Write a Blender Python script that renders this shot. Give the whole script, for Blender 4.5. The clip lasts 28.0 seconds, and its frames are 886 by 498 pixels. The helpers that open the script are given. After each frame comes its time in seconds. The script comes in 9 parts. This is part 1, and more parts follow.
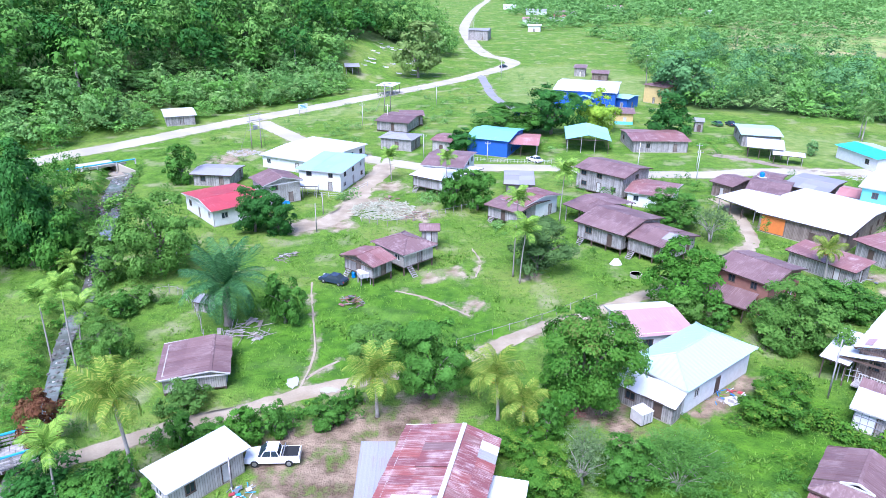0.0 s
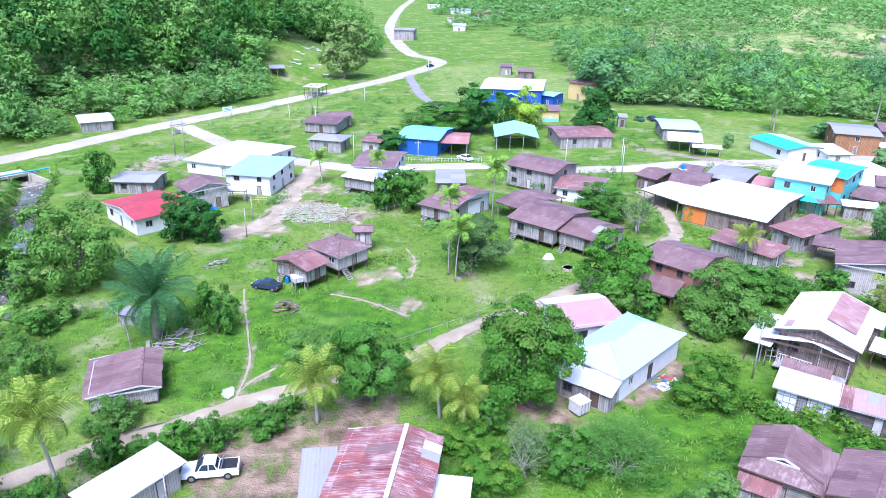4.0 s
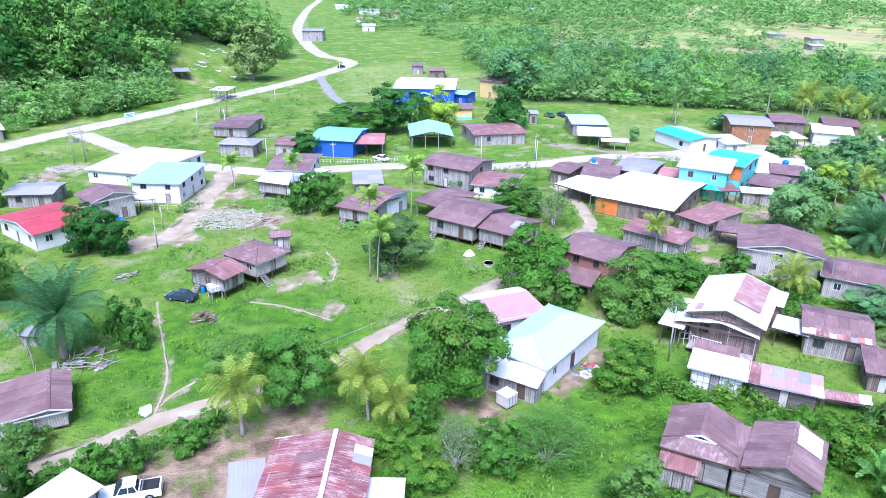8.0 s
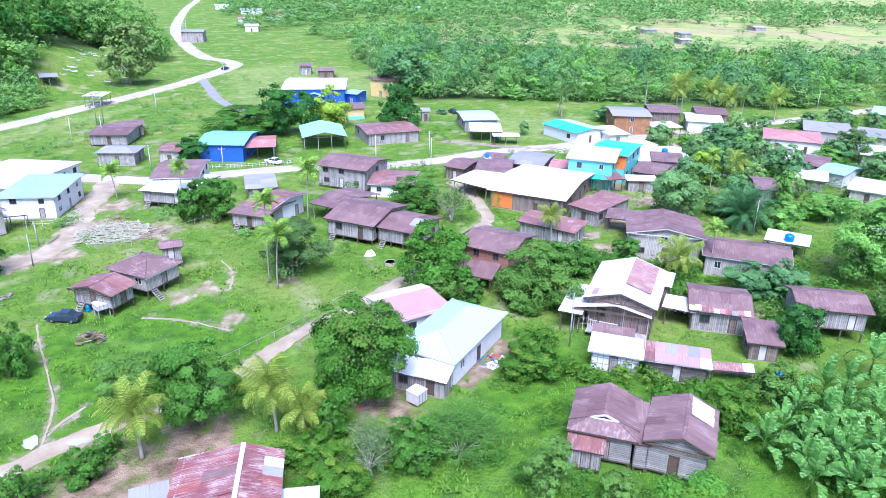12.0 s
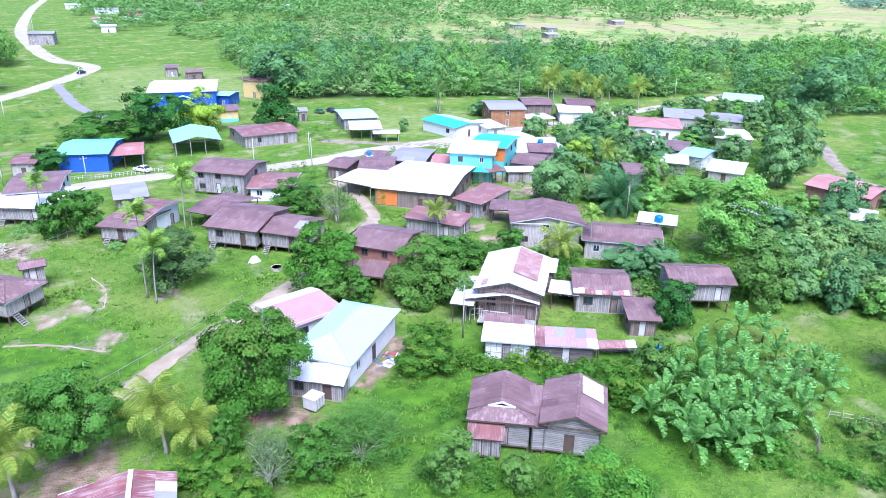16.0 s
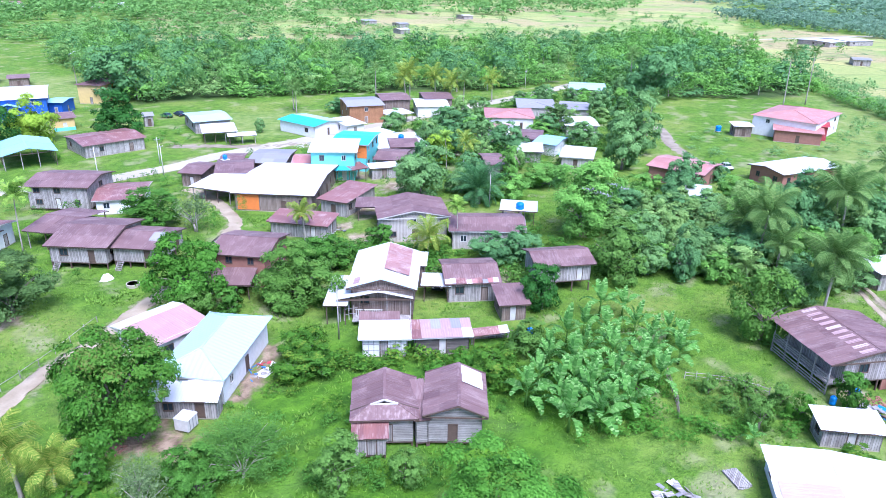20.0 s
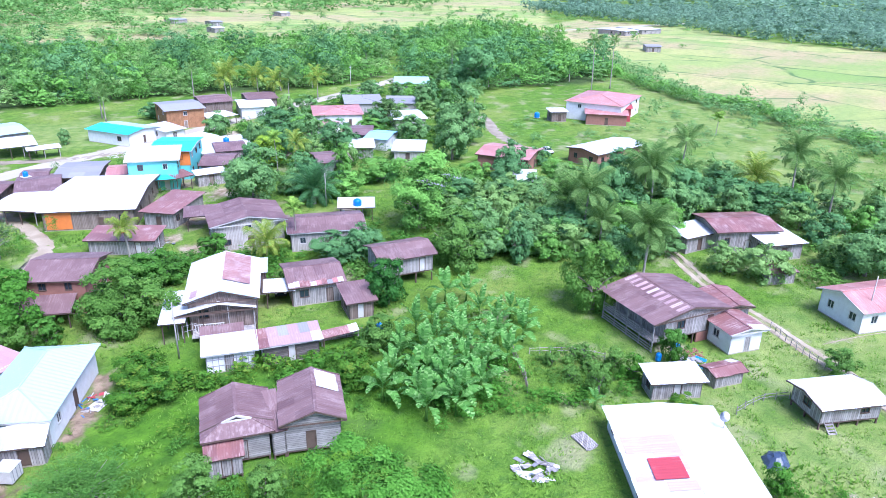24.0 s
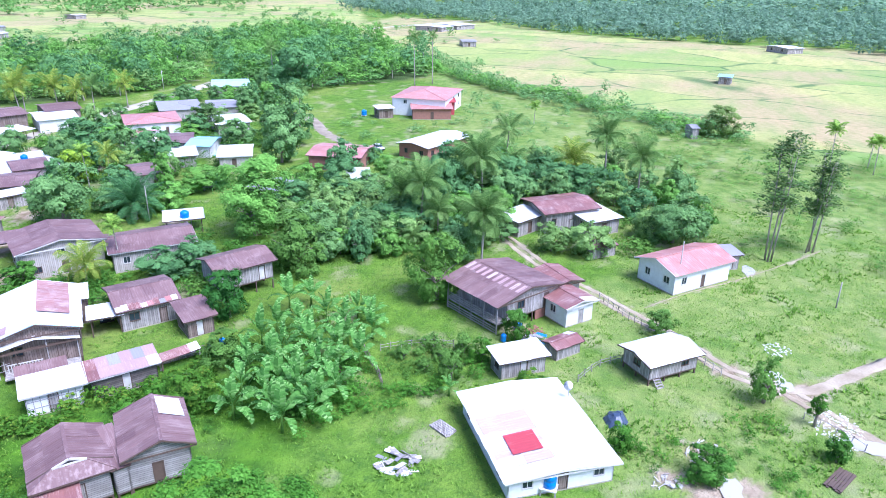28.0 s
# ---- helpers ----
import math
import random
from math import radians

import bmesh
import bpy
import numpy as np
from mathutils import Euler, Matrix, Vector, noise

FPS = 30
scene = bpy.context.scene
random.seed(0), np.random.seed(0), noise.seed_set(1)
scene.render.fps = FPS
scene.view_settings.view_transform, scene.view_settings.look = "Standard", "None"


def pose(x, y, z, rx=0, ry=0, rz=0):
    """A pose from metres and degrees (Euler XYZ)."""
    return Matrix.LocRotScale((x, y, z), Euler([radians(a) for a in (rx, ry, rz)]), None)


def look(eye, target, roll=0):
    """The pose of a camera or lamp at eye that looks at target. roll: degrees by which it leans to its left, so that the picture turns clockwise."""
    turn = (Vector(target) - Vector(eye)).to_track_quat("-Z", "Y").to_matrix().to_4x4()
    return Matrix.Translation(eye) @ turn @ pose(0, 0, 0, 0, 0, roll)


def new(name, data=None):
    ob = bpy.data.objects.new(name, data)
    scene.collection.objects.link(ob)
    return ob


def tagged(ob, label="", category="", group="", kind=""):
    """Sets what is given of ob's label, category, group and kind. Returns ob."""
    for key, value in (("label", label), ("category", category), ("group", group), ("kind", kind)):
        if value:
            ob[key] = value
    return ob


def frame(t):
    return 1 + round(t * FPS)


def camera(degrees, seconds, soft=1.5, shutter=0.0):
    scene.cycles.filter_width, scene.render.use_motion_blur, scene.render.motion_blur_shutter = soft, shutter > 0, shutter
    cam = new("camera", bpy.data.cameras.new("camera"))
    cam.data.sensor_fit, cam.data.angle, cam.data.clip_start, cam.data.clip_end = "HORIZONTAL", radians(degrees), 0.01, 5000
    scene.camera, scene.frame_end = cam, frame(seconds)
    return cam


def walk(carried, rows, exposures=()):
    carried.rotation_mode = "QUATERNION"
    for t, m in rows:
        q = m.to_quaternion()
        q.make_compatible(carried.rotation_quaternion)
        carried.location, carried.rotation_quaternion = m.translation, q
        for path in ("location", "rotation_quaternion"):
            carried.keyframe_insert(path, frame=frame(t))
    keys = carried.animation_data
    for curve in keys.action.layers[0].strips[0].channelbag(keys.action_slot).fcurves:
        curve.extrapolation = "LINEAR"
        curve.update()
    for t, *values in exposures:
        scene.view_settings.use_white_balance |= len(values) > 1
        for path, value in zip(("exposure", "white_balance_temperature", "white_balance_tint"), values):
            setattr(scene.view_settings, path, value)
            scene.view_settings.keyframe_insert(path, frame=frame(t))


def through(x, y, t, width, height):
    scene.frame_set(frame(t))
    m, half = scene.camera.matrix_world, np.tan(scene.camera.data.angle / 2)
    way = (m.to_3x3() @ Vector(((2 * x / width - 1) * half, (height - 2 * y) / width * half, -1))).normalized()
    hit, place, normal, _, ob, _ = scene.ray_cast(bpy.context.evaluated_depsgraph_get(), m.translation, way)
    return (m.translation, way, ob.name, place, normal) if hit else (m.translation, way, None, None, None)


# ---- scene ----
cam = camera(64.655, 28.0, soft=0.75)
ROWS = [
    (0.0, 0.00, 0.00, 44.00, -0.117, -22.140, 0.821),
    (0.5, -0.02, 0.01, 44.00, -0.593, -22.138, 0.831),
    (1.0, -0.04, 0.02, 44.00, -1.236, -22.133, 0.841),
    (1.5, -0.06, 0.03, 43.99, -1.973, -22.125, 0.850),
    (2.0, -0.09, 0.05, 43.99, -2.759, -22.116, 0.860),
    (2.5, -0.11, 0.06, 43.98, -3.566, -22.105, 0.869),
    (3.0, -0.14, 0.08, 43.97, -4.378, -22.093, 0.878),
    (3.5, -0.17, 0.10, 43.95, -5.190, -22.079, 0.888),
    (4.0, -0.20, 0.12, 43.94, -6.001, -22.065, 0.896),
    (4.5, -0.23, 0.14, 43.93, -6.818, -22.050, 0.905),
    (5.0, -0.26, 0.16, 43.91, -7.645, -22.035, 0.914),
    (5.5, -0.29, 0.18, 43.89, -8.488, -22.020, 0.922),
    (6.0, -0.32, 0.20, 43.88, -9.354, -22.005, 0.930),
    (6.5, -0.35, 0.23, 43.86, -10.248, -21.991, 0.938),
    (7.0, -0.38, 0.25, 43.84, -11.172, -21.977, 0.945),
    (7.5, -0.41, 0.28, 43.83, -12.129, -21.964, 0.952),
    (8.0, -0.44, 0.31, 43.81, -13.119, -21.951, 0.959),
    (8.5, -0.46, 0.33, 43.79, -14.142, -21.940, 0.966),
    (9.0, -0.49, 0.36, 43.78, -15.195, -21.930, 0.972),
    (9.5, -0.52, 0.39, 43.76, -16.276, -21.921, 0.979),
    (10.0, -0.54, 0.43, 43.74, -17.382, -21.913, 0.984),
    (10.5, -0.57, 0.46, 43.73, -18.510, -21.907, 0.990),
    (11.0, -0.59, 0.49, 43.72, -19.657, -21.903, 0.995),
    (11.5, -0.61, 0.52, 43.70, -20.821, -21.900, 1.000),
    (12.0, -0.63, 0.56, 43.69, -22.000, -21.898, 1.004),
    (12.5, -0.64, 0.59, 43.68, -23.193, -21.898, 1.009),
    (13.0, -0.66, 0.63, 43.67, -24.398, -21.900, 1.012),
    (13.5, -0.67, 0.67, 43.66, -25.616, -21.903, 1.016),
    (14.0, -0.69, 0.70, 43.65, -26.848, -21.908, 1.019),
    (14.5, -0.70, 0.74, 43.64, -28.096, -21.915, 1.022),
    (15.0, -0.71, 0.78, 43.63, -29.361, -21.922, 1.024),
    (15.5, -0.72, 0.82, 43.62, -30.646, -21.932, 1.026),
    (16.0, -0.72, 0.86, 43.62, -31.953, -21.942, 1.027),
    (16.5, -0.73, 0.90, 43.61, -33.286, -21.954, 1.028),
    (17.0, -0.73, 0.94, 43.61, -34.648, -21.966, 1.029),
    (17.5, -0.73, 0.98, 43.61, -36.041, -21.980, 1.029),
    (18.0, -0.74, 1.02, 43.60, -37.468, -21.994, 1.028),
    (18.5, -0.74, 1.07, 43.60, -38.930, -22.009, 1.028),
    (19.0, -0.73, 1.11, 43.60, -40.431, -22.024, 1.026),
    (19.5, -0.73, 1.15, 43.60, -41.971, -22.040, 1.025),
    (20.0, -0.73, 1.20, 43.60, -43.551, -22.055, 1.022),
    (20.5, -0.73, 1.24, 43.59, -45.172, -22.070, 1.019),
    (21.0, -0.72, 1.28, 43.59, -46.834, -22.085, 1.016),
    (21.5, -0.72, 1.33, 43.59, -48.536, -22.098, 1.012),
    (22.0, -0.71, 1.37, 43.59, -50.278, -22.111, 1.008),
    (22.5, -0.71, 1.42, 43.59, -52.058, -22.122, 1.003),
    (23.0, -0.71, 1.46, 43.58, -53.874, -22.132, 0.998),
    (23.5, -0.70, 1.51, 43.58, -55.724, -22.140, 0.992),
    (24.0, -0.70, 1.55, 43.57, -57.603, -22.145, 0.985),
    (24.5, -0.70, 1.60, 43.56, -59.503, -22.148, 0.978),
    (25.0, -0.70, 1.64, 43.56, -61.416, -22.148, 0.970),
    (25.5, -0.70, 1.68, 43.55, -63.326, -22.144, 0.962),
    (26.0, -0.70, 1.73, 43.53, -65.213, -22.136, 0.953),
    (26.5, -0.70, 1.77, 43.52, -67.049, -22.124, 0.943),
    (27.0, -0.71, 1.82, 43.50, -68.792, -22.108, 0.933),
    (27.5, -0.72, 1.86, 43.48, -70.387, -22.086, 0.922),
    (28.0, -0.73, 1.90, 43.46, -71.759, -22.059, 0.911),
]
STOPS, KELVIN, TINT = 1.57, 5040, 25
walk(cam, [(t, pose(x, y, z, 90 + pitch, 0, yaw) @ pose(0, 0, 0, 0, 0, roll)) for t, x, y, z, yaw, pitch, roll in ROWS],
     exposures=[(0.0, STOPS, KELVIN, TINT), (28.0, STOPS, KELVIN, TINT)])

# ---- sky and sun: bright, thinly clouded midday ----
SUN_UP, SUN_ROUND = 58.0, 200.0
world = bpy.data.worlds.new("sky")
scene.world = world
world.use_nodes = True
wn = world.node_tree.nodes
sky = wn.new("ShaderNodeTexSky")
sky.sky_type = "NISHITA"
sky.sun_disc = False
sky.sun_elevation, sky.sun_rotation = radians(SUN_UP), radians(SUN_ROUND)
sky.dust_density, sky.air_density = 2.0, 1.0
wn["Background"].inputs["Strength"].default_value = 0.09
world.node_tree.links.new(sky.outputs[0], wn["Background"].inputs["Color"])
sun = new("sun", bpy.data.lights.new("sun", "SUN"))
sun.data.energy, sun.data.angle, sun.data.color = 2.35, radians(32), (1.0, 0.965, 0.9)
sa = radians(SUN_ROUND)
sun_dir = Vector((math.sin(sa) * math.cos(radians(SUN_UP)), math.cos(sa) * math.cos(radians(SUN_UP)), math.sin(radians(SUN_UP))))
sun.matrix_world = look(sun_dir * 300, (0, 0, 0))


# ---- materials ----
def nodes_of(name):
    m = bpy.data.materials.new(name)
    m.use_nodes = True
    nt = m.node_tree
    return m, nt, nt.nodes["Principled BSDF"]


def node(nt, kind, **kw):
    n = nt.nodes.new(kind)
    for key, value in kw.items():
        if key in n.inputs:
            n.inputs[key].default_value = value
    return n


def mixed(nt, fac, a, b):
    """A colour mix; each of a and b is a colour or a socket."""
    n = nt.nodes.new("ShaderNodeMix")
    n.data_type = "RGBA"
    if isinstance(fac, (int, float)):
        n.inputs[0].default_value = fac
    else:
        nt.links.new(fac, n.inputs[0])
    for value, slot in ((a, 6), (b, 7)):
        if isinstance(value, tuple):
            n.inputs[slot].default_value = (*value, 1)
        else:
            nt.links.new(value, n.inputs[slot])
    return n.outputs[2]


def ramp(nt, sock, lo, hi):
    n = nt.nodes.new("ShaderNodeMapRange")
    n.inputs[1].default_value, n.inputs[2].default_value = lo, hi
    nt.links.new(sock, n.inputs[0])
    return n.outputs[0]


def noise_at(nt, coord, scale, detail=4.0, stretch=None):
    if stretch:
        mp = nt.nodes.new("ShaderNodeMapping")
        mp.inputs["Scale"].default_value = stretch
        nt.links.new(coord, mp.inputs[0])
        coord = mp.outputs[0]
    n = node(nt, "ShaderNodeTexNoise", Scale=scale, Detail=detail)
    nt.links.new(coord, n.inputs["Vector"])
    return n.outputs[0]


def plus(nt, a, b):
    n = nt.nodes.new("ShaderNodeMath")
    n.operation = "ADD"
    nt.links.new(a, n.inputs[0])
    nt.links.new(b, n.inputs[1])
    return n.outputs[0]


def times(nt, a, b):
    n = nt.nodes.new("ShaderNodeMath")
    n.operation = "MULTIPLY"
    for value, slot in ((a, 0), (b, 1)):
        if isinstance(value, (int, float)):
            n.inputs[slot].default_value = value
        else:
            nt.links.new(value, n.inputs[slot])
    return n.outputs[0]


def bumped(nt, bsdf, sock, strength, distance=0.05):
    n = node(nt, "ShaderNodeBump", Strength=strength, Distance=distance)
    nt.links.new(sock, n.inputs["Height"])
    nt.links.new(n.outputs[0], bsdf.inputs["Normal"])


def plain(name, col, col2=None, rough=0.6, metal=0.0, scale=1.5, fine=25.0, bump=0.15, stretch=None):
    """Paint, plaster, timber: two tones in patches and in grain, a little different on every object."""
    m, nt, b = nodes_of(name)
    col2 = col2 or tuple(c * 0.75 for c in col)
    pos = nt.nodes.new("ShaderNodeNewGeometry").outputs["Position"]
    patch = ramp(nt, noise_at(nt, pos, scale, 5.0, stretch), 0.35, 0.68)
    grain = ramp(nt, noise_at(nt, pos, fine, 3.0, stretch), 0.3, 0.75)
    c = mixed(nt, patch, col, col2)
    c = mixed(nt, times(nt, grain, 0.35), c, tuple(k * 0.62 for k in col2))
    rnd = nt.nodes.new("ShaderNodeObjectInfo").outputs["Random"]
    c = mixed(nt, times(nt, rnd, 0.3), c, tuple(min(1, k * 1.12) for k in col2))
    nt.links.new(c, b.inputs["Base Color"])
    b.inputs["Roughness"].default_value, b.inputs["Metallic"].default_value = rough, metal
    bumped(nt, b, grain, bump)
    return m


def planks(name, col, col2, width=0.24, level=False):
    """Weathered boards, upright or level: each of its own tone, with dark joints and streaked grain."""
    m, nt, b = nodes_of(name)
    oc = nt.nodes.new("ShaderNodeTexCoord").outputs["Object"]
    pos = nt.nodes.new("ShaderNodeNewGeometry").outputs["Position"]
    sep = nt.nodes.new("ShaderNodeSeparateXYZ")
    nt.links.new(oc, sep.inputs[0])

    def op(kind, a, value):
        n = nt.nodes.new("ShaderNodeMath")
        n.operation = kind
        nt.links.new(a, n.inputs[0])
        if isinstance(value, (int, float)):
            n.inputs[1].default_value = value
        elif value is not None:
            nt.links.new(value, n.inputs[1])
        return n.outputs[0]
    across = op("MULTIPLY", sep.outputs[2] if level else op("ADD", sep.outputs[0], op("MULTIPLY", sep.outputs[1], 1.0)), 1.0 / width)
    white = nt.nodes.new("ShaderNodeTexWhiteNoise")
    white.noise_dimensions = "1D"
    nt.links.new(op("FLOOR", across, None), white.inputs["W"])
    joint = ramp(nt, op("PINGPONG", across, 0.5), 0.10, 0.03)
    grain = ramp(nt, noise_at(nt, oc, 5.0, 4.0, (0.5, 0.5, 6) if level else (6, 6, 0.5)), 0.3, 0.72)
    stain = ramp(nt, noise_at(nt, pos, 0.9, 4.0), 0.4, 0.7)
    c = mixed(nt, white.outputs["Value"], col, col2)
    c = mixed(nt, times(nt, grain, 0.5), c, tuple(k * 0.6 for k in col2))
    c = mixed(nt, times(nt, stain, 0.4), c, tuple(min(1, k * 1.25) for k in col))
    c = mixed(nt, times(nt, joint, 0.8), c, tuple(k * 0.25 for k in col2))
    nt.links.new(c, b.inputs["Base Color"])
    b.inputs["Roughness"].default_value = 0.8
    bumped(nt, b, grain, 0.3)
    return m


def sheet(name, col, col2, rust, amount, rough=0.45):
    """Corrugated roofing: each sheet of its own tone, with rust that runs down the slope."""
    m, nt, b = nodes_of(name)
    oc = nt.nodes.new("ShaderNodeTexCoord").outputs["Object"]
    info = nt.nodes.new("ShaderNodeObjectInfo")
    add = nt.nodes.new("ShaderNodeVectorMath")
    add.operation = "MULTIPLY_ADD"
    nt.links.new(info.outputs["Location"], add.inputs[0])
    add.inputs[1].default_value = (0.37, 0.37, 0.37)
    nt.links.new(oc, add.inputs[2])
    pos = nt.nodes.new("ShaderNodeNewGeometry").outputs["Position"]
    streak = noise_at(nt, add.outputs[0], 4.0, 6.0, (1.0, 0.42, 1.0))
    blotch = noise_at(nt, pos, 0.55, 5.0)
    fine = noise_at(nt, pos, 9.0, 4.0)
    c = mixed(nt, info.outputs["Random"], col, col2)
    c = mixed(nt, times(nt, ramp(nt, fine, 0.35, 0.75), 0.3), c, tuple(k * 0.7 for k in col2))
    both = nt.nodes.new("ShaderNodeMath")
    both.operation = "ADD"
    nt.links.new(times(nt, streak, 0.6), both.inputs[0])
    nt.links.new(times(nt, blotch, 0.4), both.inputs[1])
    worn = ramp(nt, both.outputs[0], 0.62 - amount * 0.3, 0.74 - amount * 0.2)
    c = mixed(nt, times(nt, worn, 0.85), c, rust)
    nt.links.new(c, b.inputs["Base Color"])
    b.inputs["Roughness"].default_value = rough
    bumped(nt, b, fine, 0.12)
    return m


def leafy(name, tones, gloss=0.45, through=0.22, clumped=True):
    """Foliage: every leaf of its own tone, every tree a little different."""
    m, nt, b = nodes_of(name)
    # darkest tone lowered, lightest raised; inner leaves take the dark end as shade
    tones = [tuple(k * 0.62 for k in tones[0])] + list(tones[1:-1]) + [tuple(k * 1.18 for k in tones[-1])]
    isle = nt.nodes.new("ShaderNodeNewGeometry")
    rp = nt.nodes.new("ShaderNodeValToRGB")
    rp.color_ramp.elements[0].color = (*tones[0], 1)
    rp.color_ramp.elements[1].color = (*tones[-1], 1)
    for k, tone in enumerate(tones[1:-1]):
        e = rp.color_ramp.elements.new((k + 1) / (len(tones) - 1))
        e.color = (*tone, 1)
    # the clump tone also carries the shade and top light painted into crowns
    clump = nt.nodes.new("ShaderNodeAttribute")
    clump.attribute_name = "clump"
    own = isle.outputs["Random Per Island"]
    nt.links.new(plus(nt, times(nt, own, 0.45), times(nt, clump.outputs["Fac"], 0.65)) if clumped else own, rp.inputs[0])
    rnd = nt.nodes.new("ShaderNodeObjectInfo").outputs["Random"]
    c = mixed(nt, times(nt, rnd, 0.45), rp.outputs[0], tuple(k * 0.72 for k in tones[len(tones) // 2]))
    big = ramp(nt, noise_at(nt, isle.outputs["Position"], 0.35, 3.0), 0.35, 0.7)
    c = mixed(nt, times(nt, big, 0.35), c, tuple(k * 1.2 for k in (tones[-2] if len(tones) > 3 else tones[-1])))
    nt.links.new(c, b.inputs["Base Color"])
    b.inputs["Roughness"].default_value = gloss + 0.15
    b.inputs["Specular IOR Level"].default_value = 0.12
    tr = nt.nodes.new("ShaderNodeBsdfTranslucent")
    nt.links.new(c, tr.inputs[0])
    mx = nt.nodes.new("ShaderNodeMixShader")
    mx.inputs[0].default_value = through
    nt.links.new(b.outputs[0], mx.inputs[1])
    nt.links.new(tr.outputs[0], mx.inputs[2])
    nt.links.new(mx.outputs[0], nt.nodes["Material Output"].inputs[0])
    return m


PURPLE = sheet("maroon_sheet", (0.215, 0.128, 0.118), (0.142, 0.078, 0.075), (0.32, 0.232, 0.215), 0.4, 0.55)
RUST = sheet("rust_sheet", (0.26, 0.115, 0.098), (0.195, 0.088, 0.08), (0.51, 0.40, 0.36), 0.36)
STREAKED = sheet("streaked_sheet", (0.28, 0.085, 0.07), (0.20, 0.07, 0.07), (0.60, 0.50, 0.46), 0.42)
WHITE = sheet("white_sheet", (0.66, 0.66, 0.65), (0.56, 0.575, 0.58), (0.52, 0.43, 0.40), 0.16, 0.5)
AQUA = sheet("aqua_sheet", (0.42, 0.57, 0.56), (0.37, 0.53, 0.525), (0.50, 0.60, 0.60), 0.12, 0.5)
PINK = sheet("pink_sheet", (0.45, 0.205, 0.175), (0.39, 0.17, 0.15), (0.53, 0.38, 0.34), 0.36)
PALEPINK = sheet("faded_pink_sheet", (0.47, 0.36, 0.355), (0.45, 0.345, 0.335), (0.52, 0.46, 0.45), 0.3)
FADEDRUST = sheet("faded_rust_sheet", (0.36, 0.19, 0.165), (0.30, 0.155, 0.14), (0.56, 0.47, 0.45), 0.42)
PALEROSE = sheet("pale_rose_sheet", (0.45, 0.27, 0.265), (0.42, 0.245, 0.24), (0.50, 0.37, 0.36), 0.3)
DUSTY = sheet("dusty_rose_sheet", (0.40, 0.27, 0.265), (0.36, 0.235, 0.23), (0.48, 0.37, 0.36), 0.3)
RED = sheet("red_sheet", (0.43, 0.06, 0.07), (0.37, 0.05, 0.06), (0.58, 0.25, 0.25), 0.2)
TURQ = sheet("turquoise_sheet", (0.07, 0.50, 0.53), (0.06, 0.44, 0.47), (0.25, 0.58, 0.58), 0.1)
SEAFOAM = sheet("seafoam_sheet", (0.24, 0.54, 0.52), (0.20, 0.49, 0.48), (0.40, 0.62, 0.60), 0.15)
ZINC = sheet("zinc_sheet", (0.33, 0.325, 0.33), (0.25, 0.245, 0.25), (0.27, 0.20, 0.17), 0.3, 0.6)
LBLUE = sheet("pale_blue_sheet", (0.34, 0.60, 0.74), (0.30, 0.56, 0.70), (0.52, 0.68, 0.76), 0.1)
BRIGHTBLUE = plain("blue_plastic", (0.02, 0.22, 0.62), rough=0.35, bump=0.03)
WOOD = planks("brown_planks", (0.30, 0.235, 0.19), (0.15, 0.105, 0.08))
GREYWOOD = planks("grey_planks", (0.46, 0.425, 0.39), (0.22, 0.195, 0.175))
DARKLEVEL = planks("dark_level_boards", (0.20, 0.175, 0.155), (0.09, 0.075, 0.065), 0.22, True)
LEVELWOOD = planks("grey_level_boards", (0.40, 0.37, 0.34), (0.22, 0.20, 0.18), 0.2, True)
WHITEWALL = plain("white_plaster", (0.78, 0.78, 0.77), (0.68, 0.67, 0.64), 0.7)
CREAM = planks("cream_boards", (0.54, 0.50, 0.45), (0.40, 0.36, 0.31))
TIMBER = planks("orange_brown_boards", (0.40, 0.20, 0.09), (0.30, 0.14, 0.06), 0.3)
BLUEWALL = plain("blue_wall", (0.03, 0.12, 0.50), (0.025, 0.10, 0.42), 0.6)
YELLOW = plain("yellow_wall", (0.70, 0.52, 0.20), (0.62, 0.45, 0.18), 0.6)
ORANGE = plain("orange_wall", (0.72, 0.22, 0.04), (0.62, 0.18, 0.035), 0.6)
TURQWALL = plain("turquoise_wall", (0.18, 0.58, 0.54), (0.16, 0.52, 0.49), 0.6)
BRICK = plain("brown_wall", (0.36, 0.17, 0.12), (0.28, 0.13, 0.095), 0.75)
TRIM = plain("pale_trim", (0.66, 0.64, 0.60), (0.50, 0.47, 0.44), 0.6)
DARKTRIM = plain("dark_trim", (0.13, 0.085, 0.06), (0.09, 0.06, 0.045), 0.7)
CONCRETE = plain("concrete", (0.48, 0.435, 0.33), (0.365, 0.325, 0.24), 0.85, 0, 0.12, 6.0, 0.15)
TARMAC = plain("worn_tarmac", (0.20, 0.195, 0.19), (0.27, 0.26, 0.25), 0.9, 0, 0.2, 6.0, 0.15)
DIRT = plain("pale_dirt", (0.35, 0.295, 0.215), (0.22, 0.175, 0.12), 0.95, 0, 0.35, 5.0, 0.3)
PALEDIRT = plain("white_dirt", (0.46, 0.385, 0.27), (0.28, 0.22, 0.14), 0.95, 0, 0.35, 5.0, 0.3)
GRAVEL = plain("grey_rubble", (0.50, 0.48, 0.45), (0.34, 0.32, 0.29), 0.9, 0, 1.0, 8.0, 0.3)
BARK = plain("bark", (0.17, 0.135, 0.10), (0.28, 0.24, 0.20), 0.9, 0, 1.5, 12.0, 0.5)
